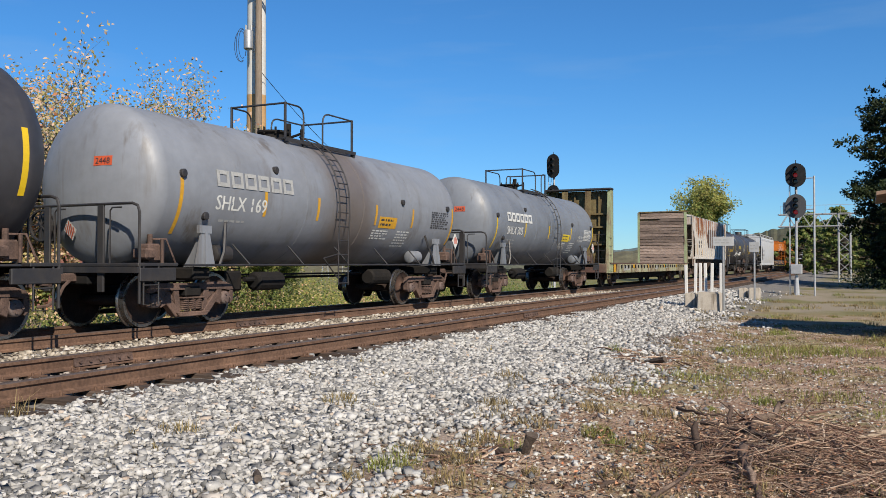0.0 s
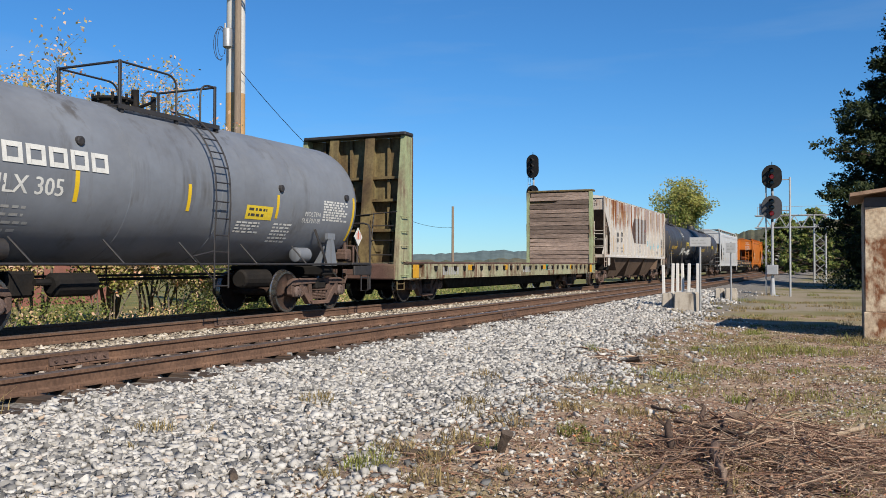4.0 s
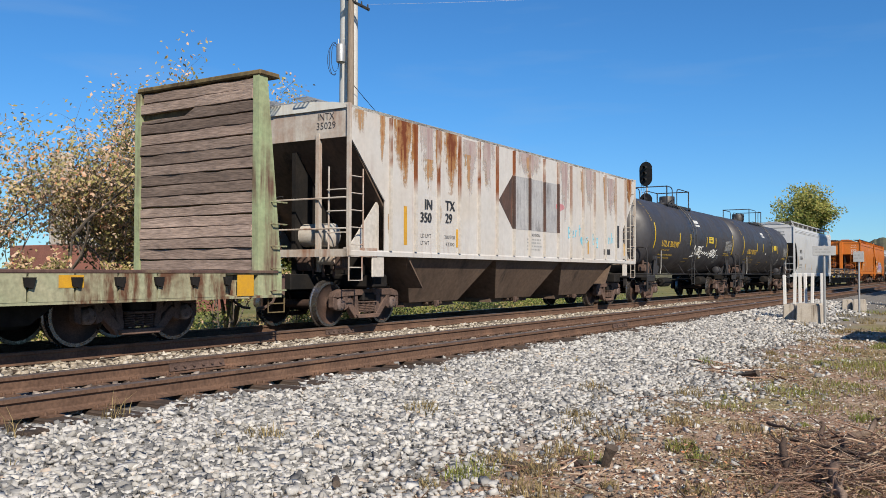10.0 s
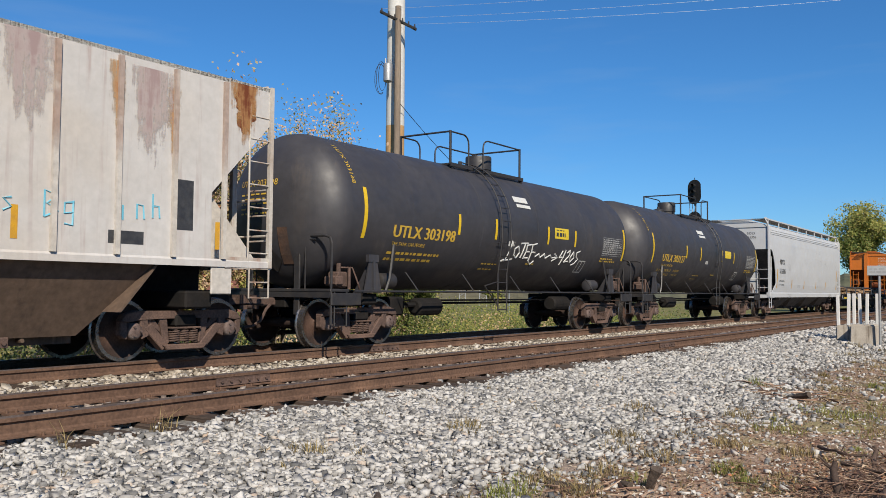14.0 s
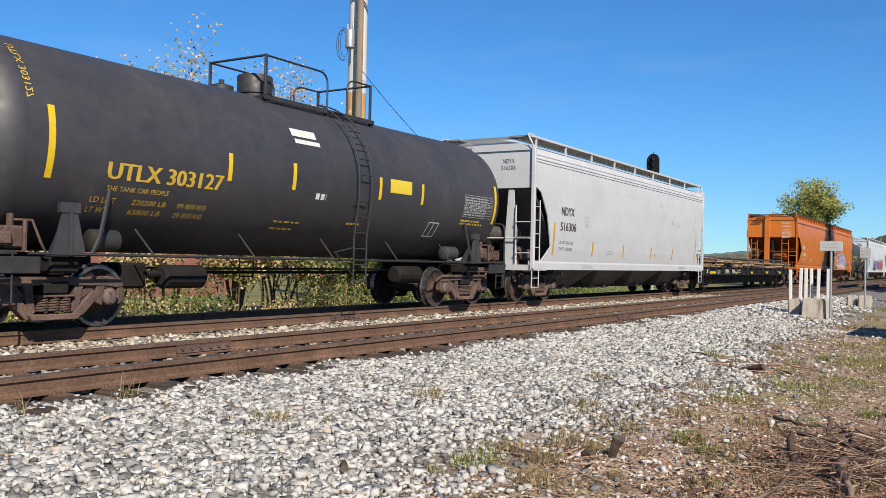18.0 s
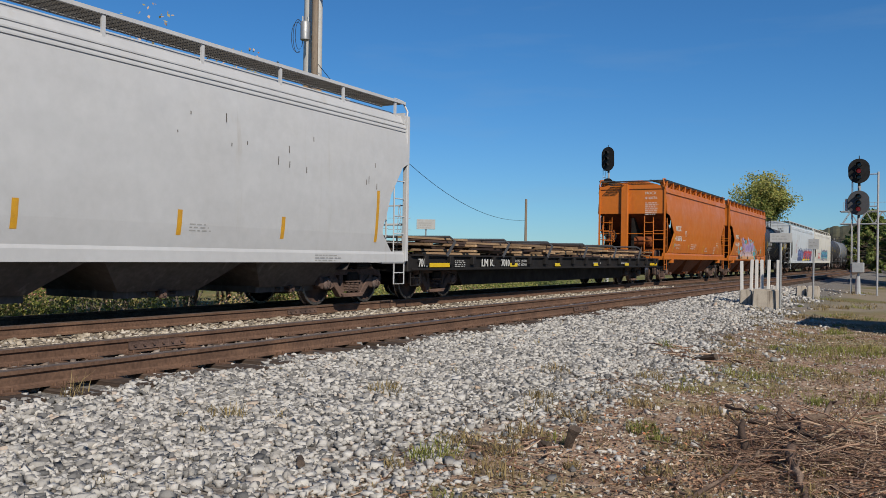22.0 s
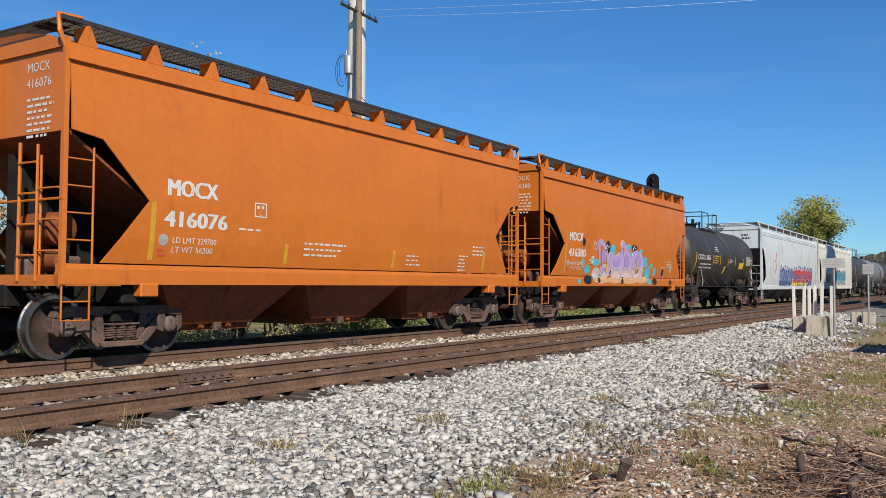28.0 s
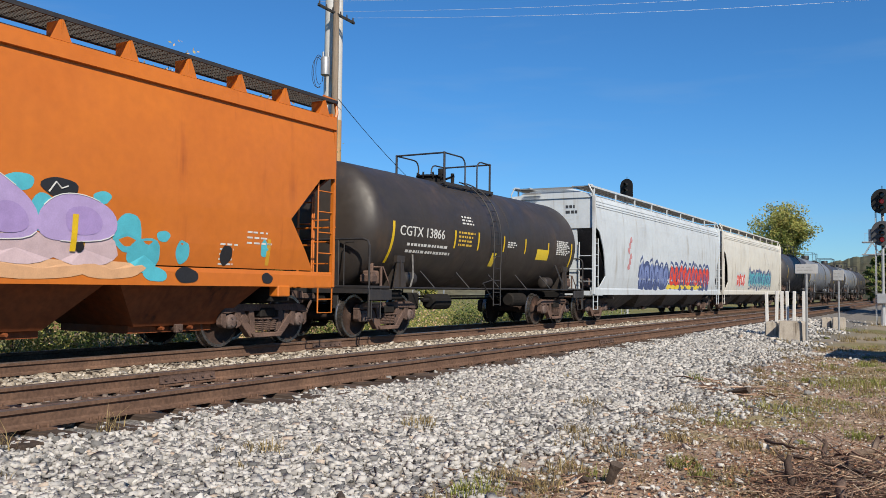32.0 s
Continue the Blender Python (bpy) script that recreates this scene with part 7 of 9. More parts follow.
patch(car, M["label_yellow"], lay, 2.55, 3.4, 1.92, 2.22, "placard", "yellow notice plate")
bars(car, M["letter_white"], lay, 3.95, 2.5, 1.1, 8, 0.04, 0.055, 65)
patch(car, M["label_yellow"], lay, -0.2, 0.05, 1.65, 2.0, "placard", "yellow notice plate")

GRAF = dict(blue=(0.13, 0.17, 0.33), navy=(0.05, 0.07, 0.16), red=(0.50, 0.05, 0.03), orange=(0.62, 0.22, 0.04), teal=(0.08, 0.30, 0.36), yellow=(0.6, 0.45, 0.05))
for k in GRAF:
    M["tag_" + k] = material("sprayed " + k + " tag paint", GRAF[k], tuple(c * 1.4 for c in GRAF[k]), 0.55, fine=0.1)


def letters_tag(car, lay, y, z, n, w, h, body, edge, seed):
    """A row of swollen sprayed letter shapes, none of them legible."""
    rg = random.Random(seed)
    for k in range(n):
        for c, s, lift in ((edge, 1.22, 0.004), (body, 0.85, 0.007)):
            bm = bmesh.new()
            blot(bm, lay, y + k * w, z, w * 0.55 * s, h * 0.5 * s, lift + 0.001 * (k % 2), seed * 31 + k, 12, 0.22)
            part("graffiti", bm, M[c], car, "swollen sprayed letter shape")
        bm = bmesh.new()
        pts = [lay(y + k * w - 0.2 * w + 0.1 * w * j, z + h * 0.22 * math.sin(j * 1.4 + k), 0.011) for j in range(5)]
        pipe(bm, pts, 0.02, 4)
        part("graffiti", bm, M[edge], car, "sprayed outline stroke")


car, lay, elay = smooth_hopper(196.5, M["hopper_blue"], "pale blue-grey covered hopper with a long graffiti tag", 9.3, 9.0, 7.5)
letters_tag(car, lay, -4.0, 1.62, 6, 0.64, 1.05, "tag_blue", "tag_navy", 5)
letters_tag(car, lay, 0.15, 1.66, 10, 0.68, 1.1, "tag_red", "tag_navy", 6)
for k in range(9):
    bm = bmesh.new()
    blot(bm, lay, -0.2 + k * 0.65, 1.22, 0.35, 0.10, 0.013, k + 70)
    part("graffiti", bm, M["tag_yellow"], car, "yellow sprayed underline")
for k in range(6):
    bm = bmesh.new()
    blot(bm, lay, -5.6 + 0.12 * (k % 3), 1.9 + 0.2 * k, 0.12, 0.12, 0.005, k + 80)
    part("graffiti", bm, M["pink"], car, "pink sprayed marks")
bars(car, M["letter_black"], elay, 0.5, 3.8, 0.45, 2, 0.1, 0.18, 66)
car, lay, elay = smooth_hopper(215.3, M["hopper_cream"], "off-white covered hopper with graffiti", 9.2, 8.9, 7.4)
letters_tag(car, lay, -5.5, 1.7, 4, 0.55, 0.8, "tag_red", "spray_pale", 15)
letters_tag(car, lay, -2.2, 1.8, 12, 0.6, 1.0, "tag_teal", "tag_navy", 16)
for k in range(5):
    black_tank(233.8 + 15.17 * k, None, "black tank car far back in the train", M["tank_black"] if k % 2 == 0 else M["tank_grey_dark"])

# ---- ground ----
GX = ((-2000, -2.0), (-60, -1.6), (-24, -1.0), (-17, -0.75), (-15.0, -0.55), (-14.1, -0.30), (-13.2, -0.235), (-10.5, -0.235), (-9.9, -0.27), (-9.2, -0.235), (-6.45, -0.24), (-6.0, -0.29), (-4.5, -0.39), (-3.2, -0.47), (-2.0, -0.52), (6, -0.52), (30, -0.3), (2000, 1.0))


def ground_z(x, y):
    for (xa, za), (xb, zb) in zip(GX, GX[1:]):
        if x <= xb:
            z = za + (zb - za) * (x - xa) / (xb - xa)
            break
    if x > -6.3 or x < -15:
        z += 0.035 * noise.noise((x * 0.9, y * 0.9, 3.0)) + 0.02 * noise.noise((x * 3.1, y * 3.1, 7.0))
    if x > -5.5 and y > 26:
        z += min(1.0, (y - 26) / 20) * 0.12
    return z


def lines(a, b, marks):
    out = [a]
    while out[-1] < b:
        step = next(s for lim, s in marks if out[-1] < lim)
        out.append(out[-1] + step)
    return out


xs = [-2000, -900, -400, -200, -110, -70, -50, -38, -30, -26, -23] + lines(-21, -14.4, ((-14.4, 0.6),)) + [-14.1, -13.6, -13.2, -10.5, -10.2, -9.9, -9.5, -9.2, -6.45, -6.2] + lines(-6.0, 2.0, ((2.0, 0.16),)) + [3, 4, 6, 9, 14, 22, 40, 80, 200, 600, 2000]
ys = [-400, -120, -40, -12, -4, 0] + lines(1.0, 34, ((16, 0.16), (34, 0.4))) + [36, 38, 41, 45, 50, 56, 64, 74, 88, 110, 150, 220, 350, 600, 1000, 2400]
verts = [(x, y, ground_z(x, y)) for y in ys for x in xs]
nx = len(xs)
faces = [(j * nx + i, j * nx + i + 1, (j + 1) * nx + i + 1, (j + 1) * nx + i) for j in range(len(ys) - 1) for i in range(nx - 1)]
me = bpy.data.meshes.new("ground")
me.from_pydata(verts, [], faces)
me.polygons.foreach_set("use_smooth", [True] * len(me.polygons))


def ground_material():
    m = bpy.data.materials.new("soil, ballast fines, dry grass and leaf litter")
    m.use_nodes = True
    n, l = m.node_tree.nodes, m.node_tree.links
    bsdf = n["Principled BSDF"]
    co = n.new("ShaderNodeTexCoord").outputs["Object"]
    sep = n.new("ShaderNodeSeparateXYZ")
    l.new(co, sep.inputs[0])

    def tex(sc, detail=5.0):
        q = n.new("ShaderNodeTexNoise")
        q.inputs["Scale"].default_value, q.inputs["Detail"].default_value = sc, detail
        l.new(co, q.inputs["Vector"])
        return q.outputs["Fac"]

    def span(v, a, b, c=0.0, d=1.0):
        q = n.new("ShaderNodeMapRange")
        for i, x in enumerate((a, b, c, d)):
            q.inputs[i + 1].default_value = x
        l.new(v, q.inputs[0])
        return q.outputs[0]

    def mix(f, a, b):
        q = n.new("ShaderNodeMixRGB")
        for i, x in enumerate((f, a, b)):
            if isinstance(x, tuple):
                q.inputs[i].default_value = (*x, 1)
            else:
                l.new(x, q.inputs[i])
        return q.outputs[0]

    def add(a, b, k):
        q = n.new("ShaderNodeMath")
        q.operation = "MULTIPLY_ADD"
        l.new(b, q.inputs[0])
        q.inputs[1].default_value = k
        l.new(a, q.inputs[2])
        return q.outputs[0]
    soil = mix(span(tex(3.0), 0.4, 0.65), (0.235, 0.152, 0.108), (0.345, 0.25, 0.188))
    soil = mix(span(tex(0.7), 0.48, 0.62), soil, (0.2146, 0.1813, 0.0925))
    soil = mix(span(tex(26.0), 0.55, 0.7), soil, (0.3996, 0.3256, 0.2294))
    far_dirt = mix(span(tex(0.25), 0.42, 0.6), (0.2294, 0.1924, 0.1406), (0.1406, 0.1295, 0.0555))
    soil = mix(span(add(sep.outputs["Y"], tex(0.3), 10.0), 28.0, 36.0), soil, far_dirt)
    fines = mix(span(tex(40.0), 0.35, 0.7), (0.0962, 0.0888, 0.0814), (0.2442, 0.2294, 0.2109))
    field = mix(span(tex(0.5), 0.4, 0.62), (0.111, 0.1221, 0.0407), (0.1998, 0.1665, 0.0703))
    wob = add(sep.outputs["X"], tex(0.8), 1.6)
    col = mix(span(wob, -3.4, -2.0), fines, soil)
    # strip under the train: its shade and oil are put into the ground colour
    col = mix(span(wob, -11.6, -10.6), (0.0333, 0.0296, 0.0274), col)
    col = mix(span(wob, -14.4, -13.4), field, col)
    l.new(col, bsdf.inputs["Base Color"])
    bsdf.inputs["Roughness"].default_value = 0.95
    bsdf.inputs["Specular IOR Level"].default_value = 0.15
    b = n.new("ShaderNodeBump")
    b.inputs["Distance"].default_value = 0.03
    l.new(tex(22.0, 8.0), b.inputs["Height"])
    l.new(b.outputs[0], bsdf.inputs["Normal"])
    return m


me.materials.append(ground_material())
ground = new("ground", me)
tagged(ground, "dry soil with gravel fines, thin grass and leaf litter", "ground", kind="structure")


# ---- pieces by the thousand ----
def heap(name, points, sizes, mat, seed, label, category, flat=0.55, sink=0.26):
    """One mesh of many rough stones."""
    rg = np.random.default_rng(seed)
    base = np.array([(-1, -1, -1), (1, -1, -1), (1, 1, -1), (-1, 1, -1), (-1, -1, 1), (1, -1, 1), (1, 1, 1), (-1, 1, 1)], float) * 0.5
    fc = np.array([(3, 2, 1, 0), (4, 5, 6, 7), (0, 1, 5, 4), (1, 2, 6, 5), (2, 3, 7, 6), (3, 0, 4, 7)])
    n = len(points)
    v = base[None] * (1 + rg.uniform(-0.62, 0.3, (n, 8, 3)))
    v *= (sizes[:, None] * rg.uniform(0.6, 1.4, (n, 3)))[:, None, :]
    v[:, :, 2] *= flat / 0.8
    a, b = rg.uniform(0, math.tau, n), rg.uniform(-0.7, 0.7, n)
    ca, sa, cb, sb = np.cos(a), np.sin(a), np.cos(b), np.sin(b)
    x, y, z = v[:, :, 0].copy(), v[:, :, 1].copy(), v[:, :, 2].copy()
    y2, z2 = y * cb[:, None] - z * sb[:, None], y * sb[:, None] + z * cb[:, None]
    v[:, :, 0], v[:, :, 1], v[:, :, 2] = x * ca[:, None] - y2 * sa[:, None], x * sa[:, None] + y2 * ca[:, None], z2
    v += points[:, None, :]
    v[:, :, 2] += (sizes * sink)[:, None]
    f = (fc[None] + (np.arange(n) * 8)[:, None, None]).reshape(-1, 4)
    me = bpy.data.meshes.new(name)
    me.vertices.add(n * 8)
    me.vertices.foreach_set("co", v.reshape(-1))
    me.loops.add(f.size)
    me.loops.foreach_set("vertex_index", f.reshape(-1))
    me.polygons.add(len(f))
    me.polygons.foreach_set("loop_start", np.arange(len(f)) * 4)
    me.update(calc_edges=True)
    me.materials.append(mat)
    return tagged(new(name, me), label, category, kind="stuff")


def strew(rg, x0, x1, y0, y1, density, keep=None):
    n = int((x1 - x0) * (y1 - y0) * density)
    x, y = rg.uniform(x0, x1, n), rg.uniform(y0, y1, n)
    if keep is not None:
        k = rg.uniform(0, 1, n) < keep(x, y)
        x, y = x[k], y[k]
    z = np.array([ground_z(a, b) for a, b in zip(x, y)])
    return np.stack([x, y, z], 1)


rg = np.random.default_rng(11)
wave = lambda y: 0.45 * np.sin(y * 0.55 + 1.0) + 0.3 * np.sin(y * 1.7) + 0.2 * np.sin(y * 4.1)
edge = lambda x, y: np.clip(0.5 - (x + 3.35 + 0.055 * np.maximum(0, y - 6) - wave(y) * 0.7) / 2.2, 0.03, 1.0)
p1 = strew(rg, -6.62, -1.6, 2.6, 13, 760, edge)
p2 = strew(rg, -6.62, -2.0, 13, 26, 420, edge)
p3 = strew(rg, -6.9, -3.2, 26, 46, 130, edge)
p4 = strew(rg, -11.1, -9.18, -9, 40, 190)
p0 = strew(rg, -6.62, -2.0, -9, 2.6, 150, edge)
p8 = strew(rg, -6.97, -6.5, -4, 30, 560, lambda x, y: np.clip(0.42 + 0.55 * np.sin(y * 2.3 + 1.2 * np.sin(y * 0.9)) + (x + 6.62) * 2.2, 0.02, 1.0))
p8[:, 2] = np.maximum(p8[:, 2], -0.215)
p5 = strew(rg, -3.0, 0.9, 4.0, 18, 50, lambda x, y: np.clip(0.62 + 0.5 * np.sin(x * 2.1 + 1.3 * np.sin(y * 0.8)) * np.sin(y * 1.3 + x) - 0.16 * np.maximum(0, x + 1.6), 0.04, 1.0))
sz = lambda p, a, b: rg.uniform(a, b, len(p)) * (1 + 0.35 * (rg.uniform(0, 1, len(p)) > 0.9))
heap("ballast_stones", np.concatenate([p0, p1, p2, p3, p5, p8]), np.concatenate([sz(p0, 0.05, 0.09), sz(p1, 0.026, 0.060), sz(p2, 0.034, 0.070), sz(p3, 0.06, 0.11), sz(p5, 0.012, 0.034), sz(p8, 0.028, 0.055)]), M["stone"], 3,
     "loose grey and white crushed limestone ballast beside the track", "ballast")
heap("shoulder_ballast", p4, sz(p4, 0.045, 0.085), M["stone_tan"], 9, "dusty tan ballast between the two tracks", "ballast")
p6 = strew(rg, -8.55, -7.13, -9, 40, 180)
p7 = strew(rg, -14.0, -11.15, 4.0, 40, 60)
heap("oily_ballast", p7, sz(p7, 0.05, 0.09), M["stone_oily_shade"], 14, "oily ballast under the train, its shade put into the dark colour", "ballast")
heap("stained_ballast", p6, sz(p6, 0.04, 0.07), M["stone_rust"], 4, "rust-stained ballast between the rails", "ballast")


def blades(name, clumps, mat, seed, label, category):
    """Tufts: clumps of (x, y, radius, count, height)."""
    r = random.Random(seed)
    vs, fs = [], []
    for cx, cy, rad, cnt, hgt in clumps:
        for _ in range(cnt):
            a, d = r.uniform(0, math.tau), rad * math.sqrt(r.random())
            x, y = cx + d * math.cos(a), cy + d * math.sin(a)
            z = ground_z(x, y)
            h = hgt * r.uniform(0.45, 1.15) * (1 - 0.4 * d / max(rad, 0.01))
            ln = r.uniform(0.2, 1.5) * h
            b = r.uniform(0, math.tau)
            w = r.uniform(0.0018, 0.0042) * (1 + 0.03 * y)
            wx, wy = -math.sin(b) * w, math.cos(b) * w
            k = len(vs)
            mx, my = x + math.cos(b) * ln * 0.35, y + math.sin(b) * ln * 0.35
            tx, ty = x + math.cos(b) * ln, y + math.sin(b) * ln
            vs += [(x - wx, y - wy, z - 0.01), (x + wx, y + wy, z - 0.01), (mx + wx * 0.8, my + wy * 0.8, z + h * 0.62), (mx - wx * 0.8, my - wy * 0.8, z + h * 0.62), (tx, ty, z + h)]
            fs += [(k, k + 1, k + 2, k + 3), (k + 3, k + 2, k + 4)]
    me = bpy.data.meshes.new(name)
    me.from_pydata(vs, [], fs)
    me.materials.append(mat)
    return tagged(new(name, me), label, category, kind="stuff")


M["grass"] = material("green grass blade", (0.148, 0.1776, 0.037), (0.2664, 0.2368, 0.0814), 0.7, 0.0, 1.5, 0.7, island=0.35, fine=0.0, thin=0.25)
M["straw"] = material("dry straw grass", (0.2578, 0.2022, 0.0938), (0.1876, 0.1348, 0.0644), 0.8, 0.0, 1.5, 0.7, island=0.4, fine=0.0, thin=0.2)
rr = random.Random(21)
green, dry = [(-2.26, 7.83, 0.16, 170, 0.17), (-3.83, 14.4, 0.14, 90, 0.22), (-3.25, 5.75, 0.22, 170, 0.14), (-2.75, 6.95, 0.14, 60, 0.12), (-2.0, 12.3, 0.5, 220, 0.14), (-1.6, 16.2, 0.9, 620, 0.17), (-0.6, 17.0, 0.9, 520, 0.16), (-2.5, 10.5, 0.3, 130, 0.12)], []
for k in range(95):
    y = 4.6 + 26 * rr.random() ** 1.5
    x = rr.uniform(-3.3 - 0.03 * y, 0.6)
    (green if rr.random() < 0.3 else dry).append((x, y, rr.uniform(0.06, 0.3), rr.randint(40, 120), rr.uniform(0.05, 0.15)))
for cx, cy in ((-2.9, 6.2), (-3.0, 6.9), (-2.7, 5.6), (-3.3, 6.3), (-2.0, 9.2), (-2.6, 9.0), (-3.1, 11.0), (-2.9, 7.9), (-5.2, 5.6), (-4.9, 7.6), (-3.6, 8.6), (-4.2, 10.5)):
    dry.append((cx, cy, 0.2, 110, 0.16))
for k in range(46):
    y = rr.uniform(19, 45)
    (green if rr.random() < 0.3 else dry).append((rr.uniform(-4.4, 0.8), y, rr.uniform(0.15, 0.55), rr.randint(40, 110), rr.uniform(0.08, 0.22)))
for k in range(60):
    y = rr.uniform(3, 20)
    dry.append((rr.uniform(-6.4, -3.4), y, 0.05, rr.randint(4, 14), rr.uniform(0.06, 0.16)))
for k in range(120):
    y = 5.0 + 22 * rr.random() ** 1.3
    dry.append((rr.uniform(-3.0 - 0.03 * y, 0.7), y, rr.uniform(0.1, 0.35), rr.randint(20, 60), rr.uniform(0.04, 0.10)))
for k in range(20):
    y = rr.uniform(9, 20)
    (green if k % 2 else dry).append((rr.uniform(-2.6, 0.4), y, rr.uniform(0.2, 0.5), rr.randint(70, 150), rr.uniform(0.08, 0.16)))
for cx, cy in ((-6.55, 5.05), (-6.6, 5.2), (-6.5, 4.1)):
    dry.append((cx, cy, 0.08, 16, 0.3))
blades("grass_tufts", green, M["grass"], 5, "green and yellowing grass tufts in the gravel and soil", "grass")
blades("dry_grass", dry, M["straw"], 6, "dry straw-coloured grass tufts", "grass")


def flakes(name, pts, mat, seed, label, category, size=(0.03, 0.07)):
    """Fallen leaves: small folded plates lying about."""
    r = random.Random(seed)
    vs, fs = [], []
    for x, y, z in pts:
        s = r.uniform(*size)
        e = Euler((r.uniform(-0.6, 0.6), r.uniform(-0.6, 0.6), r.uniform(0, 6.3))).to_matrix()
        k = len(vs)
        up = r.uniform(0.1, 0.4)
        for p in ((-0.5, 0, 0), (0, -0.32, up), (0.5, 0, 0), (0, 0.32, up)):
            q = e @ Vector(p) * s
            vs.append((x + q.x, y + q.y, z + q.z + 0.012))
        fs += [(k, k + 1, k + 2), (k, k + 2, k + 3)]
    me = bpy.data.meshes.new(name)
    me.from_pydata(vs, [], fs)
    me.materials.append(mat)
    return tagged(new(name, me), label, category, kind="stuff")


M["litter"] = material("fallen brown leaf", (0.27, 0.15, 0.095), (0.22, 0.13, 0.085), 0.8, 0.0, 5.0, 0.6, island=0.88, spread=[(0.0, (0.06, 0.035, 0.025)), (0.4, (0.24, 0.13, 0.08)), (0.72, (0.38, 0.26, 0.17)), (0.88, (0.46, 0.36, 0.26)), (1.0, (0.42, 0.14, 0.055))], fine=0.0)
pts = []
for k in range(5000):
    y = 4.3 + 16 * rr.random() ** 1.6
    x = rr.uniform(-3.2 - 0.02 * y, 0.9)
    pts.append((x, y, ground_z(x, y)))
for k in range(1500):
    a, d = rr.uniform(0, 6.3), 1.5 * math.sqrt(rr.random())
    x, y = -0.8 + d * math.cos(a), 7.6 + 1.3 * d * math.sin(a)
    pts.append((x, y, ground_z(x, y) + rr.uniform(0, 0.06)))
for k in range(900):
    a, d = rr.uniform(0, 6.3), 1.1 * math.sqrt(rr.random())
    x, y = -0.95 + d * math.cos(a), 6.2 + 0.8 * d * math.sin(a)
    pts.append((x, y, ground_z(x, y) + rr.uniform(0, 0.05)))
for k in range(1500):
    a, d = rr.uniform(0, 6.3), math.sqrt(rr.random())
    x, y = -0.75 + 1.1 * d * math.cos(a), 7.9 + 1.4 * d * math.sin(a)
    pts.append((x, y, ground_z(x, y) + rr.uniform(0.0, 0.04 + 0.3 * (1 - d * d))))
flakes("leaf_litter", pts, M["litter"], 8, "brown and rust-red fallen leaves on the soil", "leaves", (0.015, 0.05))

M["chip"] = material("pale wood chip", (0.3312, 0.276, 0.2116), (0.2392, 0.1886, 0.1426), 0.85, 0.0, 5.0, 0.6, island=0.9, spread=[(0.0, (0.0322, 0.0248, 0.0202)), (0.25, (0.1472, 0.1104, 0.0874)), (0.55, (0.3312, 0.2714, 0.2024)), (0.8, (0.4784, 0.4324, 0.368)), (1.0, (0.5336, 0.5152, 0.4784))], fine=0.0)
pts = []
for k in range(21000):
    y = 4.3 + 20 * rr.random() ** 1.5
    x = rr.uniform(-3.6 - 0.03 * y, 0.9)
    pts.append((x, y, ground_z(x, y)))
flakes("wood_chips", pts, M["chip"], 18, "pale and dark bark chips and straw bits on the soil", "debris", (0.012, 0.055))
M["stick"] = material("grey-brown dead wood", (0.18, 0.115, 0.085), (0.115, 0.074, 0.055), 0.9, 0.0, 8.0, 0.6, island=0.88, spread=[(0.0, (0.022, 0.013, 0.010)), (0.25, (0.105, 0.057, 0.041)), (0.5, (0.215, 0.125, 0.088)), (0.8, (0.36, 0.25, 0.175)), (1.0, (0.54, 0.43, 0.32))], fine=0.2)
M["branch"] = material("weathered brown branch bark", (0.115, 0.078, 0.061), (0.048, 0.034, 0.028), 0.9, 0.0, 9.0, 0.8, 0.006, 50, third=(0.22, 0.165, 0.125), fine=0.3, objvar=0.35)
M["pale_branch"] = material("barkless pale branch wood", (0.306, 0.238, 0.17), (0.204, 0.153, 0.1105), 0.85, 0.0, 6.0, 0.7, 0.003, 60, fine=0.25)
M["bark"] = material("dark rough bark", (0.0555, 0.0407, 0.0311), (0.0962, 0.074, 0.0592), 0.95, 0.0, 12.0, 0.7, 0.01, 30, fine=0.3)


def sticks(name, items, mat, label, category):
    """items: (point, direction, length, radius, bend seed)"""
    bm = bmesh.new()
    for p, d, ln, r0, sd in items:
        r = random.Random(sd)
        d = Vector(d).normalized()
        pts = [Vector(p)]
        n = 6 if ln > 0.3 else 2
        for k in range(n):
            d = (d + Vector((r.uniform(-0.24, 0.24), r.uniform(-0.24, 0.24), r.uniform(-0.16, 0.10)))).normalized()
            pts.append(pts[-1] + d * ln / n)
        rings = []
        last = None
        for i, q in enumerate(pts):
            t = (pts[min(i + 1, n)] - pts[max(i - 1, 0)]).normalized()
            u = t.orthogonal().normalized() if last is None else (last - t * last.dot(t)).normalized()
            last = u
            w = t.cross(u)
            rad = r0 * (1 - 0.7 * i / n) * r.uniform(0.8, 1.2)
            rings.append([bm.verts.new(q + (math.cos(k * math.tau / 5) * u + math.sin(k * math.tau / 5) * w) * rad) for k in range(5)])
        for a, b in zip(rings, rings[1:]):
            for k in range(5):
                bm.faces.new((a[k], a[(k + 1) % 5], b[(k + 1) % 5], b[k]))
        bm.faces.new(rings[0][::-1])
    me = mesh_of(name, bm, mat, 60)
    return tagged(new(name, me), label, category, kind="stuff")


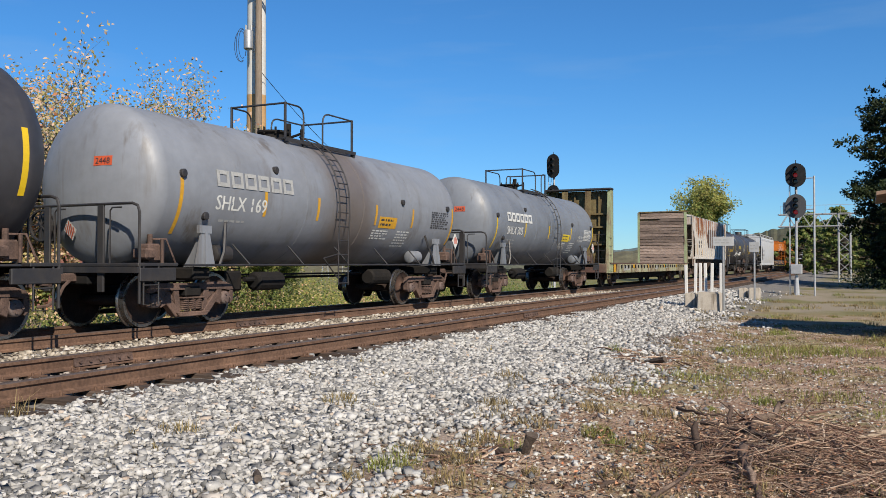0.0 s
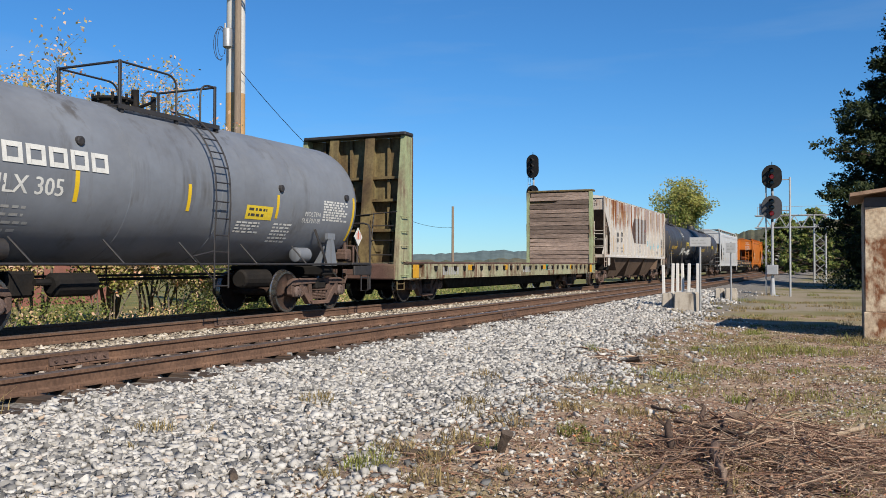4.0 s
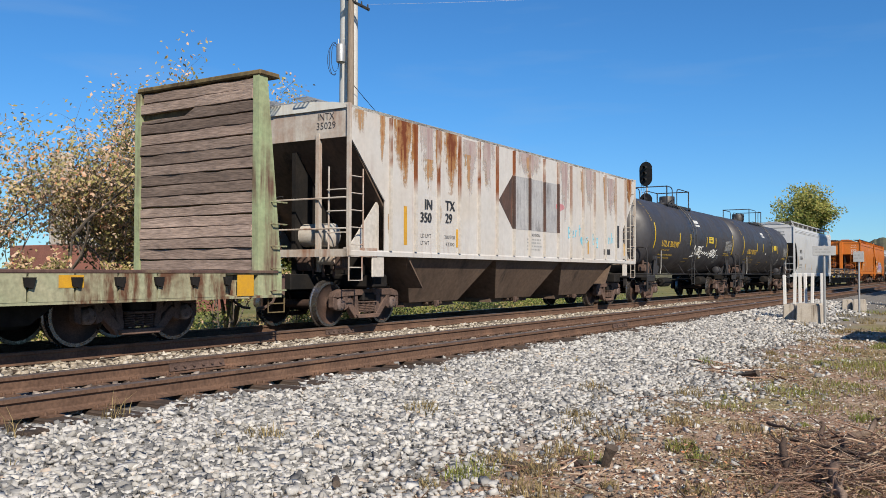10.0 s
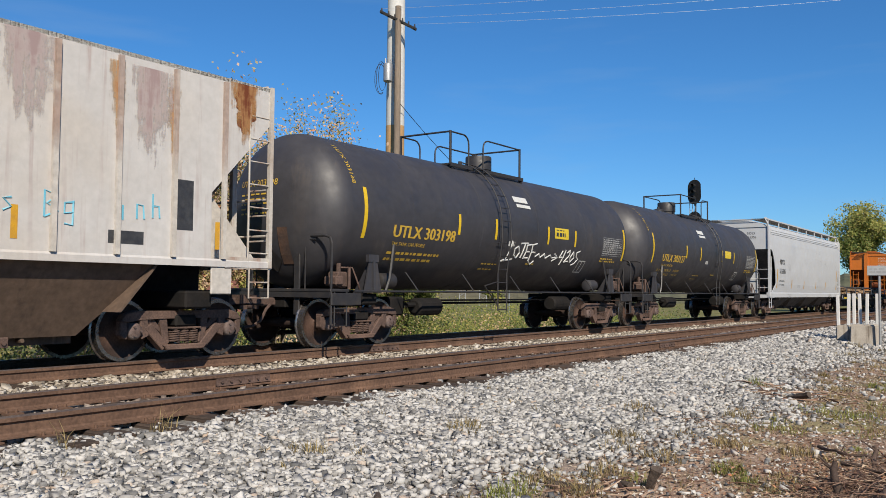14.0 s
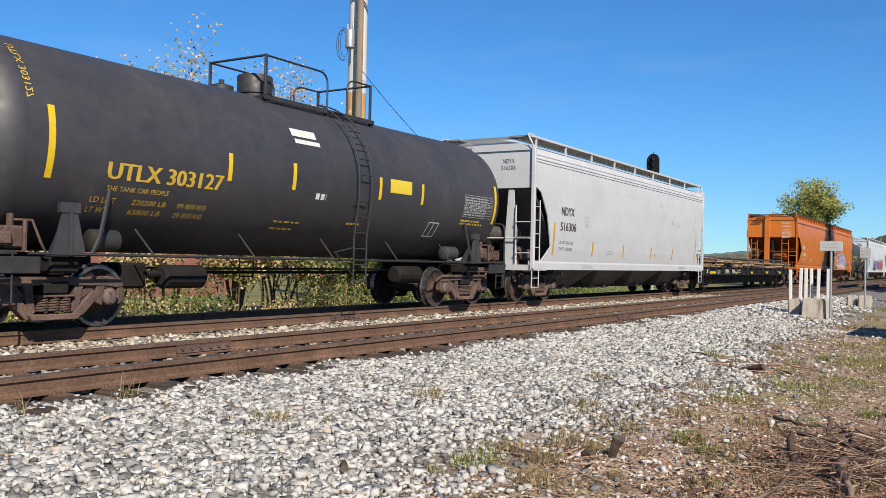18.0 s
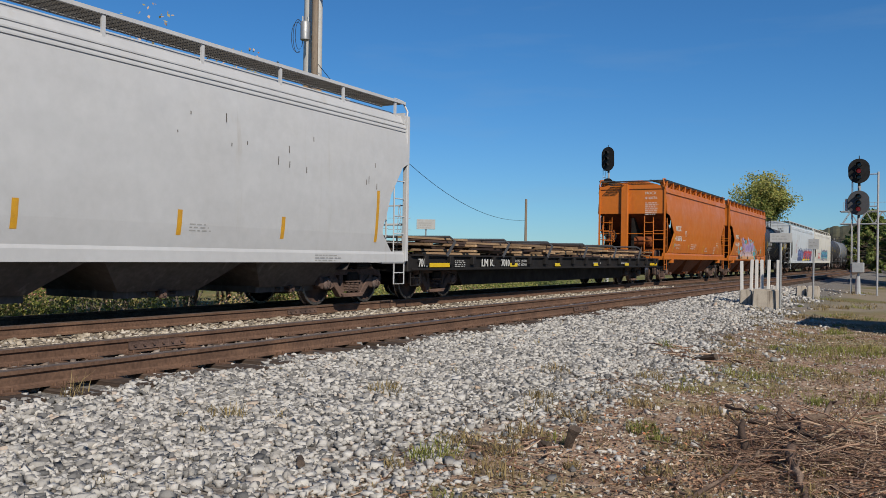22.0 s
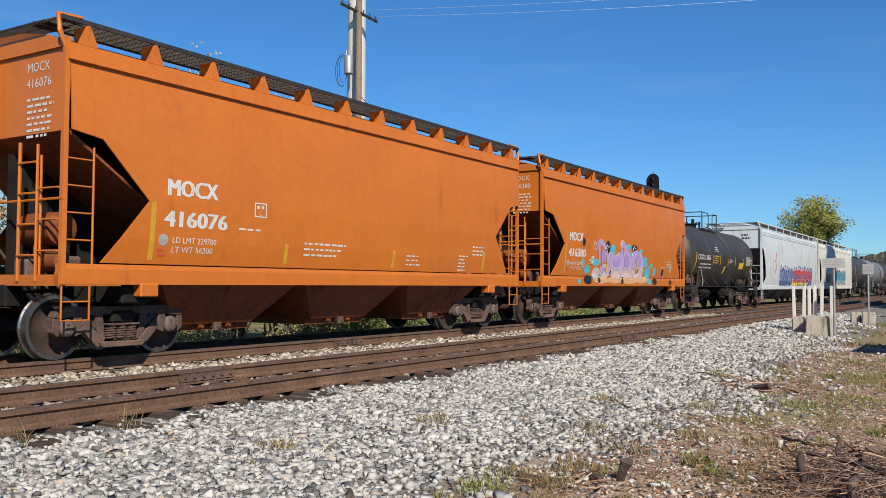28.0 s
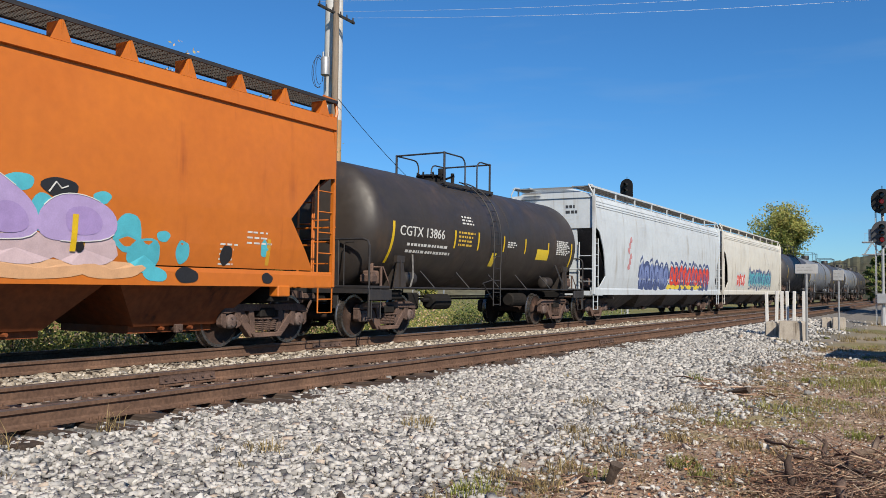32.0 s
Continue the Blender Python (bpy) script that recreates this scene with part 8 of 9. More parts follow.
items = []
for k in range(900):
    a, d = rr.uniform(0, 6.3), math.sqrt(rr.random())
    x, y = -0.6 + 0.95 * d * math.cos(a), 7.55 + 1.15 * d * math.sin(a)
    top = 0.36 * (1 - d * d)
    b = rr.uniform(0, 6.3)
    items.append(((x, y, ground_z(x, y) + rr.uniform(0.0, 0.03 + top)), (math.cos(b), math.sin(b), rr.uniform(-0.3, 0.35)), rr.uniform(0.15, 0.6), 0.003 + 0.009 * rr.random() ** 3, k))
for k in range(1500):
    a, d = rr.uniform(0, 6.3), math.sqrt(rr.random())
    x, y = -0.45 + 1.15 * d * math.cos(a), 7.3 + 1.35 * d * math.sin(a)
    b = rr.uniform(0, 6.3)
    items.append(((x, y, ground_z(x, y) + rr.uniform(0.0, 0.03 + 0.26 * (1 - d * d))), (math.cos(b), math.sin(b), rr.uniform(-0.3, 0.4)), rr.uniform(0.10, 0.40), rr.uniform(0.0015, 0.0035), k + 4000))
sticks("brush_pile", items, M["stick"], "tangled pile of cut dead branches and twigs on the ground", "brush pile")


def branch(pts, r0, r1, mat, label, seed):
    """A cut limb: a crooked tapering stem through pts (x, y, height over the ground) with snapped side stubs."""
    r = random.Random(seed)
    ctrl = [Vector((x, y, ground_z(x, y) + h)) for x, y, h in pts]
    line = []
    for a, b in zip(ctrl, ctrl[1:]):
        for k in range(5):
            line.append(a.lerp(b, k / 5) + Vector((r.uniform(-1, 1), r.uniform(-1, 1), r.uniform(-0.6, 0.6))) * max(r0, 0.02) * 1.0)
    line.append(ctrl[-1])
    bm = bmesh.new()
    n = len(line) - 1
    rings, last = [], None
    for i, q in enumerate(line):
        d = (line[min(i + 1, n)] - line[max(i - 1, 0)]).normalized()
        u = d.orthogonal().normalized() if last is None else (last - d * last.dot(d)).normalized()
        last = u
        w = d.cross(u)
        rad = (r0 + (r1 - r0) * i / n) * r.uniform(0.82, 1.18)
        rings.append([bm.verts.new(q + (math.cos(k * math.tau / 8) * u + math.sin(k * math.tau / 8) * w) * rad * r.uniform(0.88, 1.12)) for k in range(8)])
    for a, b in zip(rings, rings[1:]):
        for k in range(8):
            bm.faces.new((a[k], a[(k + 1) % 8], b[(k + 1) % 8], b[k]))
    bm.faces.new(rings[0][::-1])
    bm.faces.new(rings[-1])
    for k in range(3):
        q = line[r.randint(2, n - 1)]
        rod(bm, q, q + Vector((r.uniform(-1, 1), r.uniform(-1, 1), r.uniform(0.1, 0.9))).normalized() * r.uniform(0.05, 0.16), r0 * 0.4, 5, r0 * 0.15)
    return tagged(part("branch", bm, mat, smooth=50), label, "branch", "cut branches of the brush pile")


BR, PB = M["branch"], M["pale_branch"]
for sd, (mt, r0, r1, lab, pts) in enumerate((
        (BR, 0.042, 0.030, "thick dark branch leaning on the brush pile", ((-1.22, 7.05, 0.02), (-1.30, 7.35, 0.30))),
        (BR, 0.050, 0.020, "thick forked brown branch across the brush pile", ((-1.00, 7.25, 0.04), (-0.88, 7.7, 0.24), (-0.62, 8.05, 0.42))),
        (BR, 0.040, 0.026, "curved dark branch lying down the brush pile", ((-0.92, 7.0, 0.20), (-0.80, 6.6, 0.10), (-0.69, 6.15, 0.03))),
        (PB, 0.030, 0.010, "pale barkless branch on the brush pile", ((0.18, 8.3, 0.20), (-0.12, 7.9, 0.16), (-0.27, 7.15, 0.02))),
        (BR, 0.020, 0.012, "long thin dark branch on the brush pile", ((-1.36, 5.6, 0.015), (-1.2, 6.7, 0.10), (-1.05, 7.2, 0.18))),
        (BR, 0.040, 0.034, "dark weathered log piece on the soil", ((-1.07, 5.84, 0.02), (-0.75, 5.66, 0.02))),
        (BR, 0.022, 0.012, "long brown branch lying over the brush pile", ((-1.30, 7.6, 0.26), (-0.9, 7.4, 0.25), (-0.45, 7.2, 0.14))),
        (BR, 0.030, 0.020, "short upright stub in the brush pile", ((-1.08, 7.75, 0.12), (-1.12, 7.95, 0.36))),
        (PB, 0.018, 0.012, "long straight pale stick on the soil", ((-0.44, 7.2, 0.03), (0.0, 7.18, 0.05), (0.45, 7.1, 0.03))),
        (BR, 0.042, 0.030, "dark weathered log piece on the soil", ((-0.28, 6.72, 0.03), (0.10, 6.60, 0.03))),
        (PB, 0.014, 0.008, "thin pale stick on the soil", ((-0.72, 5.5, 0.01), (-0.6, 6.3, 0.05))),
        (BR, 0.030, 0.022, "grey weathered log piece on the soil", ((-1.80, 5.93, 0.02), (-1.62, 6.15, 0.02))),
        (BR, 0.020, 0.012, "small crooked dark branch on the soil", ((-1.54, 6.3, 0.03), (-1.53, 6.05, 0.02), (-1.38, 5.86, 0.02))),
        (BR, 0.020, 0.010, "dark branch behind the brush pile", ((-1.85, 9.4, 0.08), (-1.5, 9.0, 0.10), (-1.10, 8.9, 0.12))),
        (PB, 0.014, 0.007, "thin pale stick on the brush pile", ((-0.75, 7.3, 0.24), (-0.35, 7.75, 0.36))),
        (PB, 0.012, 0.006, "thin pale stick on the brush pile", ((-0.95, 6.9, 0.12), (-0.62, 7.3, 0.22))),)):
    branch(pts, r0 * 0.84, r1 * 0.8, mt, lab, sd + 300)
items = []
for k in range(3200):
    y = 4.4 + 20 * rr.random() ** 1.4
    x = rr.uniform(-3.4 - 0.03 * y, 0.9)
    b = rr.uniform(0, 6.3)
    items.append(((x, y, ground_z(x, y) + 0.012), (math.cos(b), math.sin(b), rr.uniform(-0.03, 0.08)), rr.uniform(0.06, 0.4), 0.002 + 0.006 * rr.random() ** 2, k))
for k in range(46):
    a, d = rr.uniform(0, 6.3), 0.7 * math.sqrt(rr.random())
    x, y = -2.9 + d * 1.2 * math.cos(a), 13.9 + 1.3 * d * math.sin(a)
    b = rr.uniform(-1.2, 1.2) + 3.1
    items.append(((x, y, ground_z(x, y) + rr.uniform(0.02, 0.12)), (math.cos(b), math.sin(b), rr.uniform(-0.1, 0.3)), rr.uniform(0.15, 0.5), rr.uniform(0.005, 0.02), k + 2000))
for k in range(30):
    a, d = rr.uniform(0, 6.3), 0.45 * math.sqrt(rr.random())
    x, y = -2.9 + d * math.cos(a), 6.3 + d * math.sin(a)
    b = rr.uniform(0, 6.3)
    items.append(((x, y, ground_z(x, y) + rr.uniform(0.01, 0.05)), (math.cos(b), math.sin(b), rr.uniform(-0.05, 0.1)), rr.uniform(0.15, 0.4), rr.uniform(0.006, 0.016), k + 2100))
for k in range(2600):
    y = 4.4 + 15 * rr.random() ** 1.3
    x = rr.uniform(-2.9 - 0.03 * y, 0.9)
    b = rr.uniform(-0.7, 0.7) + (0.3 if rr.random() < 0.7 else 1.8)
    items.append(((x, y, ground_z(x, y) + 0.008), (math.cos(b), math.sin(b), rr.uniform(-0.02, 0.05)), rr.uniform(0.08, 0.28), rr.uniform(0.0015, 0.003), k + 6000))
sticks("fallen_twigs", items, M["stick"], "dead twigs and sticks lying on the ground", "twigs")


def chunk(x, y, ln, r0, rz, tilt, label):
    bm = bmesh.new()
    n = 9
    rings = []
    r = random.Random(int(x * 100 + y))
    for k in range(5):
        s = k / 4
        rings.append([bm.verts.new((ln * (s - 0.5), math.cos(a) * r0 * (1 - 0.35 * s) * r.uniform(0.7, 1.25), math.sin(a) * r0 * (1 - 0.3 * s) * r.uniform(0.7, 1.2))) for a in [i * math.tau / n for i in range(n)]])
    for a, b in zip(rings, rings[1:]):
        for k in range(n):
            bm.faces.new((a[k], a[(k + 1) % n], b[(k + 1) % n], b[k]))
    bm.faces.new(rings[0][::-1])
    bm.faces.new(rings[-1])
    me = mesh_of("wood_chunk", bm, M["bark"])
    o = tagged(new("wood_chunk", me), label, "wood")
    o.matrix_basis = pose(x, y, ground_z(x, y) + r0 * 0.55, 0, tilt, rz)
    return o


chunk(-2.59, 6.81, 0.34, 0.05, 150, 62, "dark broken stub of wood standing out of the gravel")
chunk(-3.02, 6.32, 0.42, 0.035, 20, 2, "dark bark strip lying on the gravel")
chunk(-2.85, 6.75, 0.36, 0.03, 150, 3, "dark bark strip lying on the gravel")
chunk(-3.05, 13.6, 0.6, 0.045, 150, 14, "dark broken branch end on the ground")
chunk(-4.55, 4.85, 0.42, 0.02, 75, 2, "grey stick lying on the ballast")
chunk(-3.95, 5.0, 0.4, 0.03, 130, 4, "grey stick lying on the ballast")

# ---- tracks ----
RAIL = [(-0.075, -0.182), (0.075, -0.182), (0.075, -0.170), (0.02, -0.155), (0.012, -0.14), (0.012, -0.06), (0.036, -0.045), (0.037, -0.010), (0.030, 0.0), (-0.030, 0.0), (-0.037, -0.010), (-0.036, -0.045), (-0.012, -0.06), (-0.012, -0.14), (-0.02, -0.155), (-0.075, -0.170)]


def rail_mesh():
    bm = bmesh.new()
    rings = [[bm.verts.new((x + bend(y), y, z)) for x, z in RAIL] for y in [-30] + [10 * k for k in range(0, 41)]]
    for a, b in zip(rings, rings[1:]):
        for k in range(len(RAIL)):
            bm.faces.new((a[k], b[k], b[(k + 1) % len(RAIL)], a[(k + 1) % len(RAIL)]))
    bm.faces.new(rings[0])
    bm.faces.new(rings[-1][::-1])
    me = mesh_of("rail", bm, [M["rail"], M["railtop"]])
    me.polygons.foreach_set("material_index", [1 if (p.normal.z > 0.4 and p.center.z > -0.02) else 0 for p in me.polygons])
    return me


def tie_mesh():
    bm = bmesh.new()
    soft_box(bm, -1.3, 1.3, -0.115, 0.115, -0.18, 0.0, 0.015)
    return mesh_of("tie", bm, M["tie"])


def plate_mesh():
    bm = bmesh.new()
    box(bm, -0.17, 0.17, -0.09, 0.09, 0.0, 0.014)
    for sx in (-1, 1):
        for sy in (-1, 1):
            rod(bm, (sx * 0.095, sy * 0.05, 0.01), (sx * 0.095, sy * 0.05, 0.045), 0.016, 6)
    return mesh_of("tie_plate", bm, M["rail"])


rail_me, tie_me, plate_me = rail_mesh(), tie_mesh(), plate_mesh()
ttie = random.Random(4)
for nm, xc, n_tie, y0, lab in (("near_track", NEAR_X, 175, -11.675, "rusty empty railway track on old timber ties"), ("far_track", TRACK_X, 135, -10.875, "railway track under the train on timber ties")):
    tr = new(nm)
    tr.location = (xc, 0, 0)
    tagged(tr, lab, "railway track", kind="structure")
    for s in (-1, 1):
        part("rail", rail_me, None, tr, at=(s * 0.7535, 0, 0))
    for k in range(n_tie):
        y = y0 + k * 0.515 + ttie.uniform(-0.04, 0.04)
        o = part("tie", tie_me, None, tr, at=(ttie.uniform(-0.10, 0.16) + bend(y), y, -0.19 + ttie.uniform(-0.012, 0.006)))
        o.rotation_euler = (0, 0, radians(ttie.uniform(-1.2, 1.2)))
        if 20 < k < 75 and nm == "near_track":
            for s in (-1, 1):
                part("tie_plate", plate_me, None, tr, at=(s * 0.7535 + bend(y), y, -0.197))
    bm = bmesh.new()
    y = y0 + n_tie * 0.515
    while y < 330:
        box(bm, -1.3 + bend(y), 1.3 + bend(y), y - 0.11, y + 0.11, -0.38, -0.2)
        y += 0.515
    tagged(part("distant_ties", bm, M["tie"], tr), kind="stuff")
    for yj, s in (((7.9, -1), (19.2, 1)) if nm == "near_track" else ((14.0, 1),)):
        bm = bmesh.new()
        for e in (-1, 1):
            x = s * 0.7535
            prism_y(bm, [(x + e * 0.014, -0.145), (x + e * 0.05, -0.15), (x + e * 0.034, -0.11), (x + e * 0.03, -0.07), (x + e * 0.034, -0.05), (x + e * 0.014, -0.055)], yj - 0.46, yj + 0.46)
            for k in range(6):
                yb = yj - 0.38 + 0.152 * k
                rod(bm, (x + e * 0.03, yb, -0.10), (x + e * 0.062, yb, -0.10), 0.019, 6)
        part("joint_bar", bm, M["truck"], tr, "bolted rusty joint bar")

# ---- trackside furniture ----
grp = "white marker posts by the crossing"
for k, (x, y, top, foot) in enumerate(((-5.27, 29.0, 1.05, -0.48), (-5.0, 29.05, 1.1, -0.46), (-4.84, 29.1, 1.1, -0.46), (-4.67, 29.1, 1.1, -0.46), (-4.5, 29.15, 1.1, -0.46), (-4.14, 28.7, 1.1, -0.46))):
    bm = bmesh.new()
    soft_box(bm, -0.045, 0.045, -0.045, 0.045, foot - 0.1, top, 0.008)
    o = part("marker_post", bm, M["white"])
    o.location = (x, y, 0)
    o.rotation_euler = (radians(0.8 * (k % 3 - 1)), radians(1.2 * ((k * 2) % 3 - 1)), 0)
    tagged(o, "white painted square post standing by concrete blocks", "post", grp)
for x0, x1, y0, y1, top, lab in ((-5.22, -4.82, 28.2, 28.85, 0.15, "stained concrete block beside white posts"), (-4.74, -4.02, 27.6, 28.4, 0.2, "stained concrete block beside white posts"), (-4.6, -4.27, 36.4, 37.1, 0.1, "pale concrete block by the sign post"), (-4.2, -3.75, 36.2, 36.9, 0.12, "pale concrete block by the sign post")):
    bm = bmesh.new()
    cx, cy = (x0 + x1) / 2, (y0 + y1) / 2
    q = bmesh.new()
    box(q, x0 - cx, x1 - cx, y0 - cy, y1 - cy, -0.75, top)
    for v in q.verts:
        if v.co.z > -0.2:
            v.co.x *= 0.92
            v.co.y *= 0.9
    bmesh.ops.bevel(q, geom=list(q.edges), offset=0.035, segments=2, affect="EDGES")
    pour(bm, q)
    o = part("concrete_block", bm, M["concrete"])
    o.location = (cx, cy, 0)
    tagged(o, lab, "concrete block", "concrete blocks by the crossing")


def sign_post(x, y, top, w, h, rz):
    t = thing("track_sign", "small pale sign plate on a thin steel post", "sign", "track signs", (x, y, 0), rz)
    bm = bmesh.new()
    rod(bm, (0, 0, -0.7), (0, 0, top + 0.02), 0.035, 8)
    part("post", bm, M["galv"], t)
    bm = bmesh.new()
    soft_box(bm, -w / 2, w / 2, -0.05, -0.036, top - h, top, 0.004)
    part("plate", bm, M["sign"], t)
    bars(t, M["letter_dim"], lambda a, b, c: (a, -0.05 - c, b), -w * 0.4, top - h * 0.4, w * 0.8, 2, h * 0.12, h * 0.3, 91)


sign_post(-3.9, 27.5, 1.90, 0.62, 0.28, 8)
sign_post(-3.8, 34.9, 1.90, 0.36, 0.38, 0)


def oval(bm, w, h, y0, y1, cz=0.0):
    pts = []
    for k in range(24):
        a = k * math.tau / 24
        x = math.cos(a) * w / 2
        z = math.sin(a) * w / 2 + (h - w) / 2 * (1 if math.sin(a) > 0 else -1)
        pts.append((x, z + cz))
    prism_y(bm, pts, y0, y1)


def signal(name, x, y, foot, heads, w, h, lab, lit, side_pole=None, rz=0.0, ladder_x=-0.3):
    t = thing(name, lab, "railway signal", "", (x, y, 0), rz)
    bm = bmesh.new()
    rod(bm, (0, 0.12, foot), (0, 0.12, max(heads) + h * 0.3), 0.06, 10)
    rod(bm, (0, 0.12, foot), (0, 0.12, foot + 0.9), 0.14, 10, 0.08)
    box(bm, -0.3, 0.3, -0.15, 0.4, foot - 0.3, foot + 0.08)
    part("mast", bm, M["silver"], t)
    bm = bmesh.new()
    soft_box(bm, -0.24, 0.24, -0.1, 0.3, foot + 1.05, foot + 1.5, 0.02)
    part("relay_box", bm, M["silver"], t)
    for i, z in enumerate(heads):
        bm = bmesh.new()
        oval(bm, w, h, -0.02, 0.02)
        hd = part("signal_head", bm, M["signal"] if i == 0 or not side_pole else M["strap"], t, "oval signal head with hooded lenses", at=(0, -0.02, z))
        bm = bmesh.new()
        oval(bm, w * 0.45, h * 0.75, 0.022, 0.2)
        part("housing", bm, M["signal"], hd)
        n = 3
        for k in range(n):
            zz = (1 - k) * h * 0.25
            bm = bmesh.new()
            turned(bm, [(-0.012, 0.10), (-0.024, 0.095), (-0.028, 0.03)], 16, "y", (0, -0.01, zz))
            part("lens", bm, M["lens_red"] if (i, k) in lit else M["lens_dark"], hd, smooth=40)
            bm = bmesh.new()
            arc = [radians(a) for a in range(-20, 201, 20)]
            for r0, r1 in (((0.115, 0.125),)):
                ra = [[bm.verts.new((math.cos(a) * r, yy, zz + math.sin(a) * r)) for a in arc] for r, yy in ((r0, -0.021), (r0, -0.27 + 0.0), (r1, -0.27), (r1, -0.021))]
                for p, q in zip(ra, ra[1:]):
                    for j in range(len(arc) - 1):
                        bm.faces.new((p[j], p[j + 1], q[j + 1], q[j]))
            part("hood", bm, M["signal"], hd)
        bm = bmesh.new()
        rod(bm, (0, 0.05, h * 0.5), (0, 0.05, h * 0.5 + 0.14), 0.02)
        rod(bm, (0, 0.05, -h * 0.5 - 0.1), (0, 0.1, -h * 0.45), 0.05)
        part("bracket", bm, M["signal"], hd)
    ladder(t, M["silver"], ladder_x, 0.12, 0.45, foot, max(heads), 18, 0.018)
    if side_pole:
        bm = bmesh.new()
        rod(bm, (side_pole, 0.1, foot), (side_pole, 0.1, max(heads) - 0.05), 0.045, 8)
        for z in heads:
            rod(bm, (0, 0.12, z - 0.15), (side_pole, 0.1, z - 0.15), 0.025)
        rod(bm, (-0.5, 0.1, heads[-1] + 0.2), (-0.5, 0.1, heads[-1] - 0.35), 0.08, 8)
        rod(bm, (-0.5, 0.1, heads[-1] + 0.1), (0, 0.12, heads[-1] + 0.1), 0.02)
        part("side_pole", bm, M["silver"], t)
    return t


signal("railway_signal", -2.87, 43.3, -0.45, (5.18, 3.74), 0.90, 1.12, "two-headed railway signal on a silver mast, both heads lit red", {(0, 1), (1, 2)}, side_pole=0.78, rz=-3)
signal("railway_signal", -18.98, 56.2, -0.9, (7.72, 5.62, 3.34), 0.98, 1.62, "three-headed black railway signal behind the far track", set(), rz=-14, ladder_x=-0.45)

# signal bridge over the far end
t = thing("signal_bridge", "grey lattice signal bridge across the tracks", "signal bridge", at=(1.2, 76, 0))
for z in (4.08, 5.06):
    for yy in (-0.4, 0.4):
        bm = bmesh.new()
        rod(bm, (-7.55, yy, z), (-1.7, yy, z), 0.05)
        part("chord", bm, M["silver"], t)
for k in range(5):
    x = -7.4 + k * 1.14
    for yy in (-0.4, 0.4):
        bm = bmesh.new()
        rod(bm, (x, yy, 4.08), (x + 0.57, yy, 5.06), 0.035, 4)
        rod(bm, (x + 0.57, yy, 5.06), (x + 1.14, yy, 4.08), 0.035, 4)
        part("lattice", bm, M["silver"], t)
for k in range(6):
    x = -7.3 + k * 1.1
    bm = bmesh.new()
    rod(bm, (x, -0.6, 5.06), (x, -0.6, 5.75), 0.02, 4)
    part("rail_post", bm, M["silver"], t)
bm = bmesh.new()
rod(bm, (-7.3, -0.6, 5.75), (-1.8, -0.6, 5.75), 0.02, 4)
part("walk_rail", bm, M["silver"], t)
for x in (-3.05, -2.2):
    bm = bmesh.new()
    rod(bm, (x, 0, -0.6), (x, 0, 5.1), 0.08, 8)
    part("tower_leg", bm, M["silver"], t)
bm = bmesh.new()
for k in range(6):
    z = -0.4 + k * 0.8
    rod(bm, (-3.05, 0, z), (-2.2, 0, z + 0.8), 0.03, 4)
    rod(bm, (-2.2, 0, z), (-3.05, 0, z + 0.8), 0.03, 4)
part("tower_lattice", bm, M["silver"], t)

# rusty trackside hut
t = thing("trackside_hut", "small rusting cream-painted steel hut with a dark open front", "hut", at=(1.62, 22.0, 0))
for s in (-1, 1):
    bm = bmesh.new()
    box(bm, s * 1.1 - 0.04, s * 1.1 + 0.04, -1.24, 1.3, -0.6, 2.5)
    part("side_wall", bm, M["rusty"], t)
    bm = bmesh.new()
    xa, xb = sorted((s * 1.13, s * 0.69))
    soft_box(bm, xa, xb, -1.32, -1.245, 0.06, 2.31, 0.012)
    part("front_panel", bm, M["rusty"], t, "cream panel with flaking rust")
bm = bmesh.new()
box(bm, -1.06, 1.06, 1.24, 1.32, -0.6, 2.5)
part("back_wall", bm, M["rusty"], t)
bm = bmesh.new()
soft_box(bm, -1.16, 1.16, -1.36, -1.245, -0.65, 0.055, 0.015)
part("plinth", bm, M["rusty"], t)
# wall strip below the roof; a dark grey paints in the eave shade
bm = bmesh.new()
soft_box(bm, -1.14, 1.14, -1.30, -1.245, 2.315, 2.52, 0.01)
part("lintel", bm, M["strap"], t, "wall band under the eaves, roof shade put into its dark colour")
for k in range(18):
    bm = bmesh.new()
    z = 0.12 + k * 0.122
    prism(bm, [(-1.20, z), (-1.12, z + 0.09), (-1.11, z + 0.085), (-1.19, z - 0.005)], -0.70, 0.70)
    part("louvre_slat", bm, M["under"], t)
bm = bmesh.new()
q = bmesh.new()
box(q, -1.42, 1.42, -1.62, 1.6, 2.525, 2.60)
bmesh.ops.subdivide_edges(q, edges=[e for e in q.edges if abs(e.verts[0].co.x - e.verts[1].co.x) > 1], cuts=1)
for v in q.verts:
    if abs(v.co.x) < 0.1:
        v.co.z += 0.20
pour(bm, q)
part("roof", bm, M["rust_roof"], t)

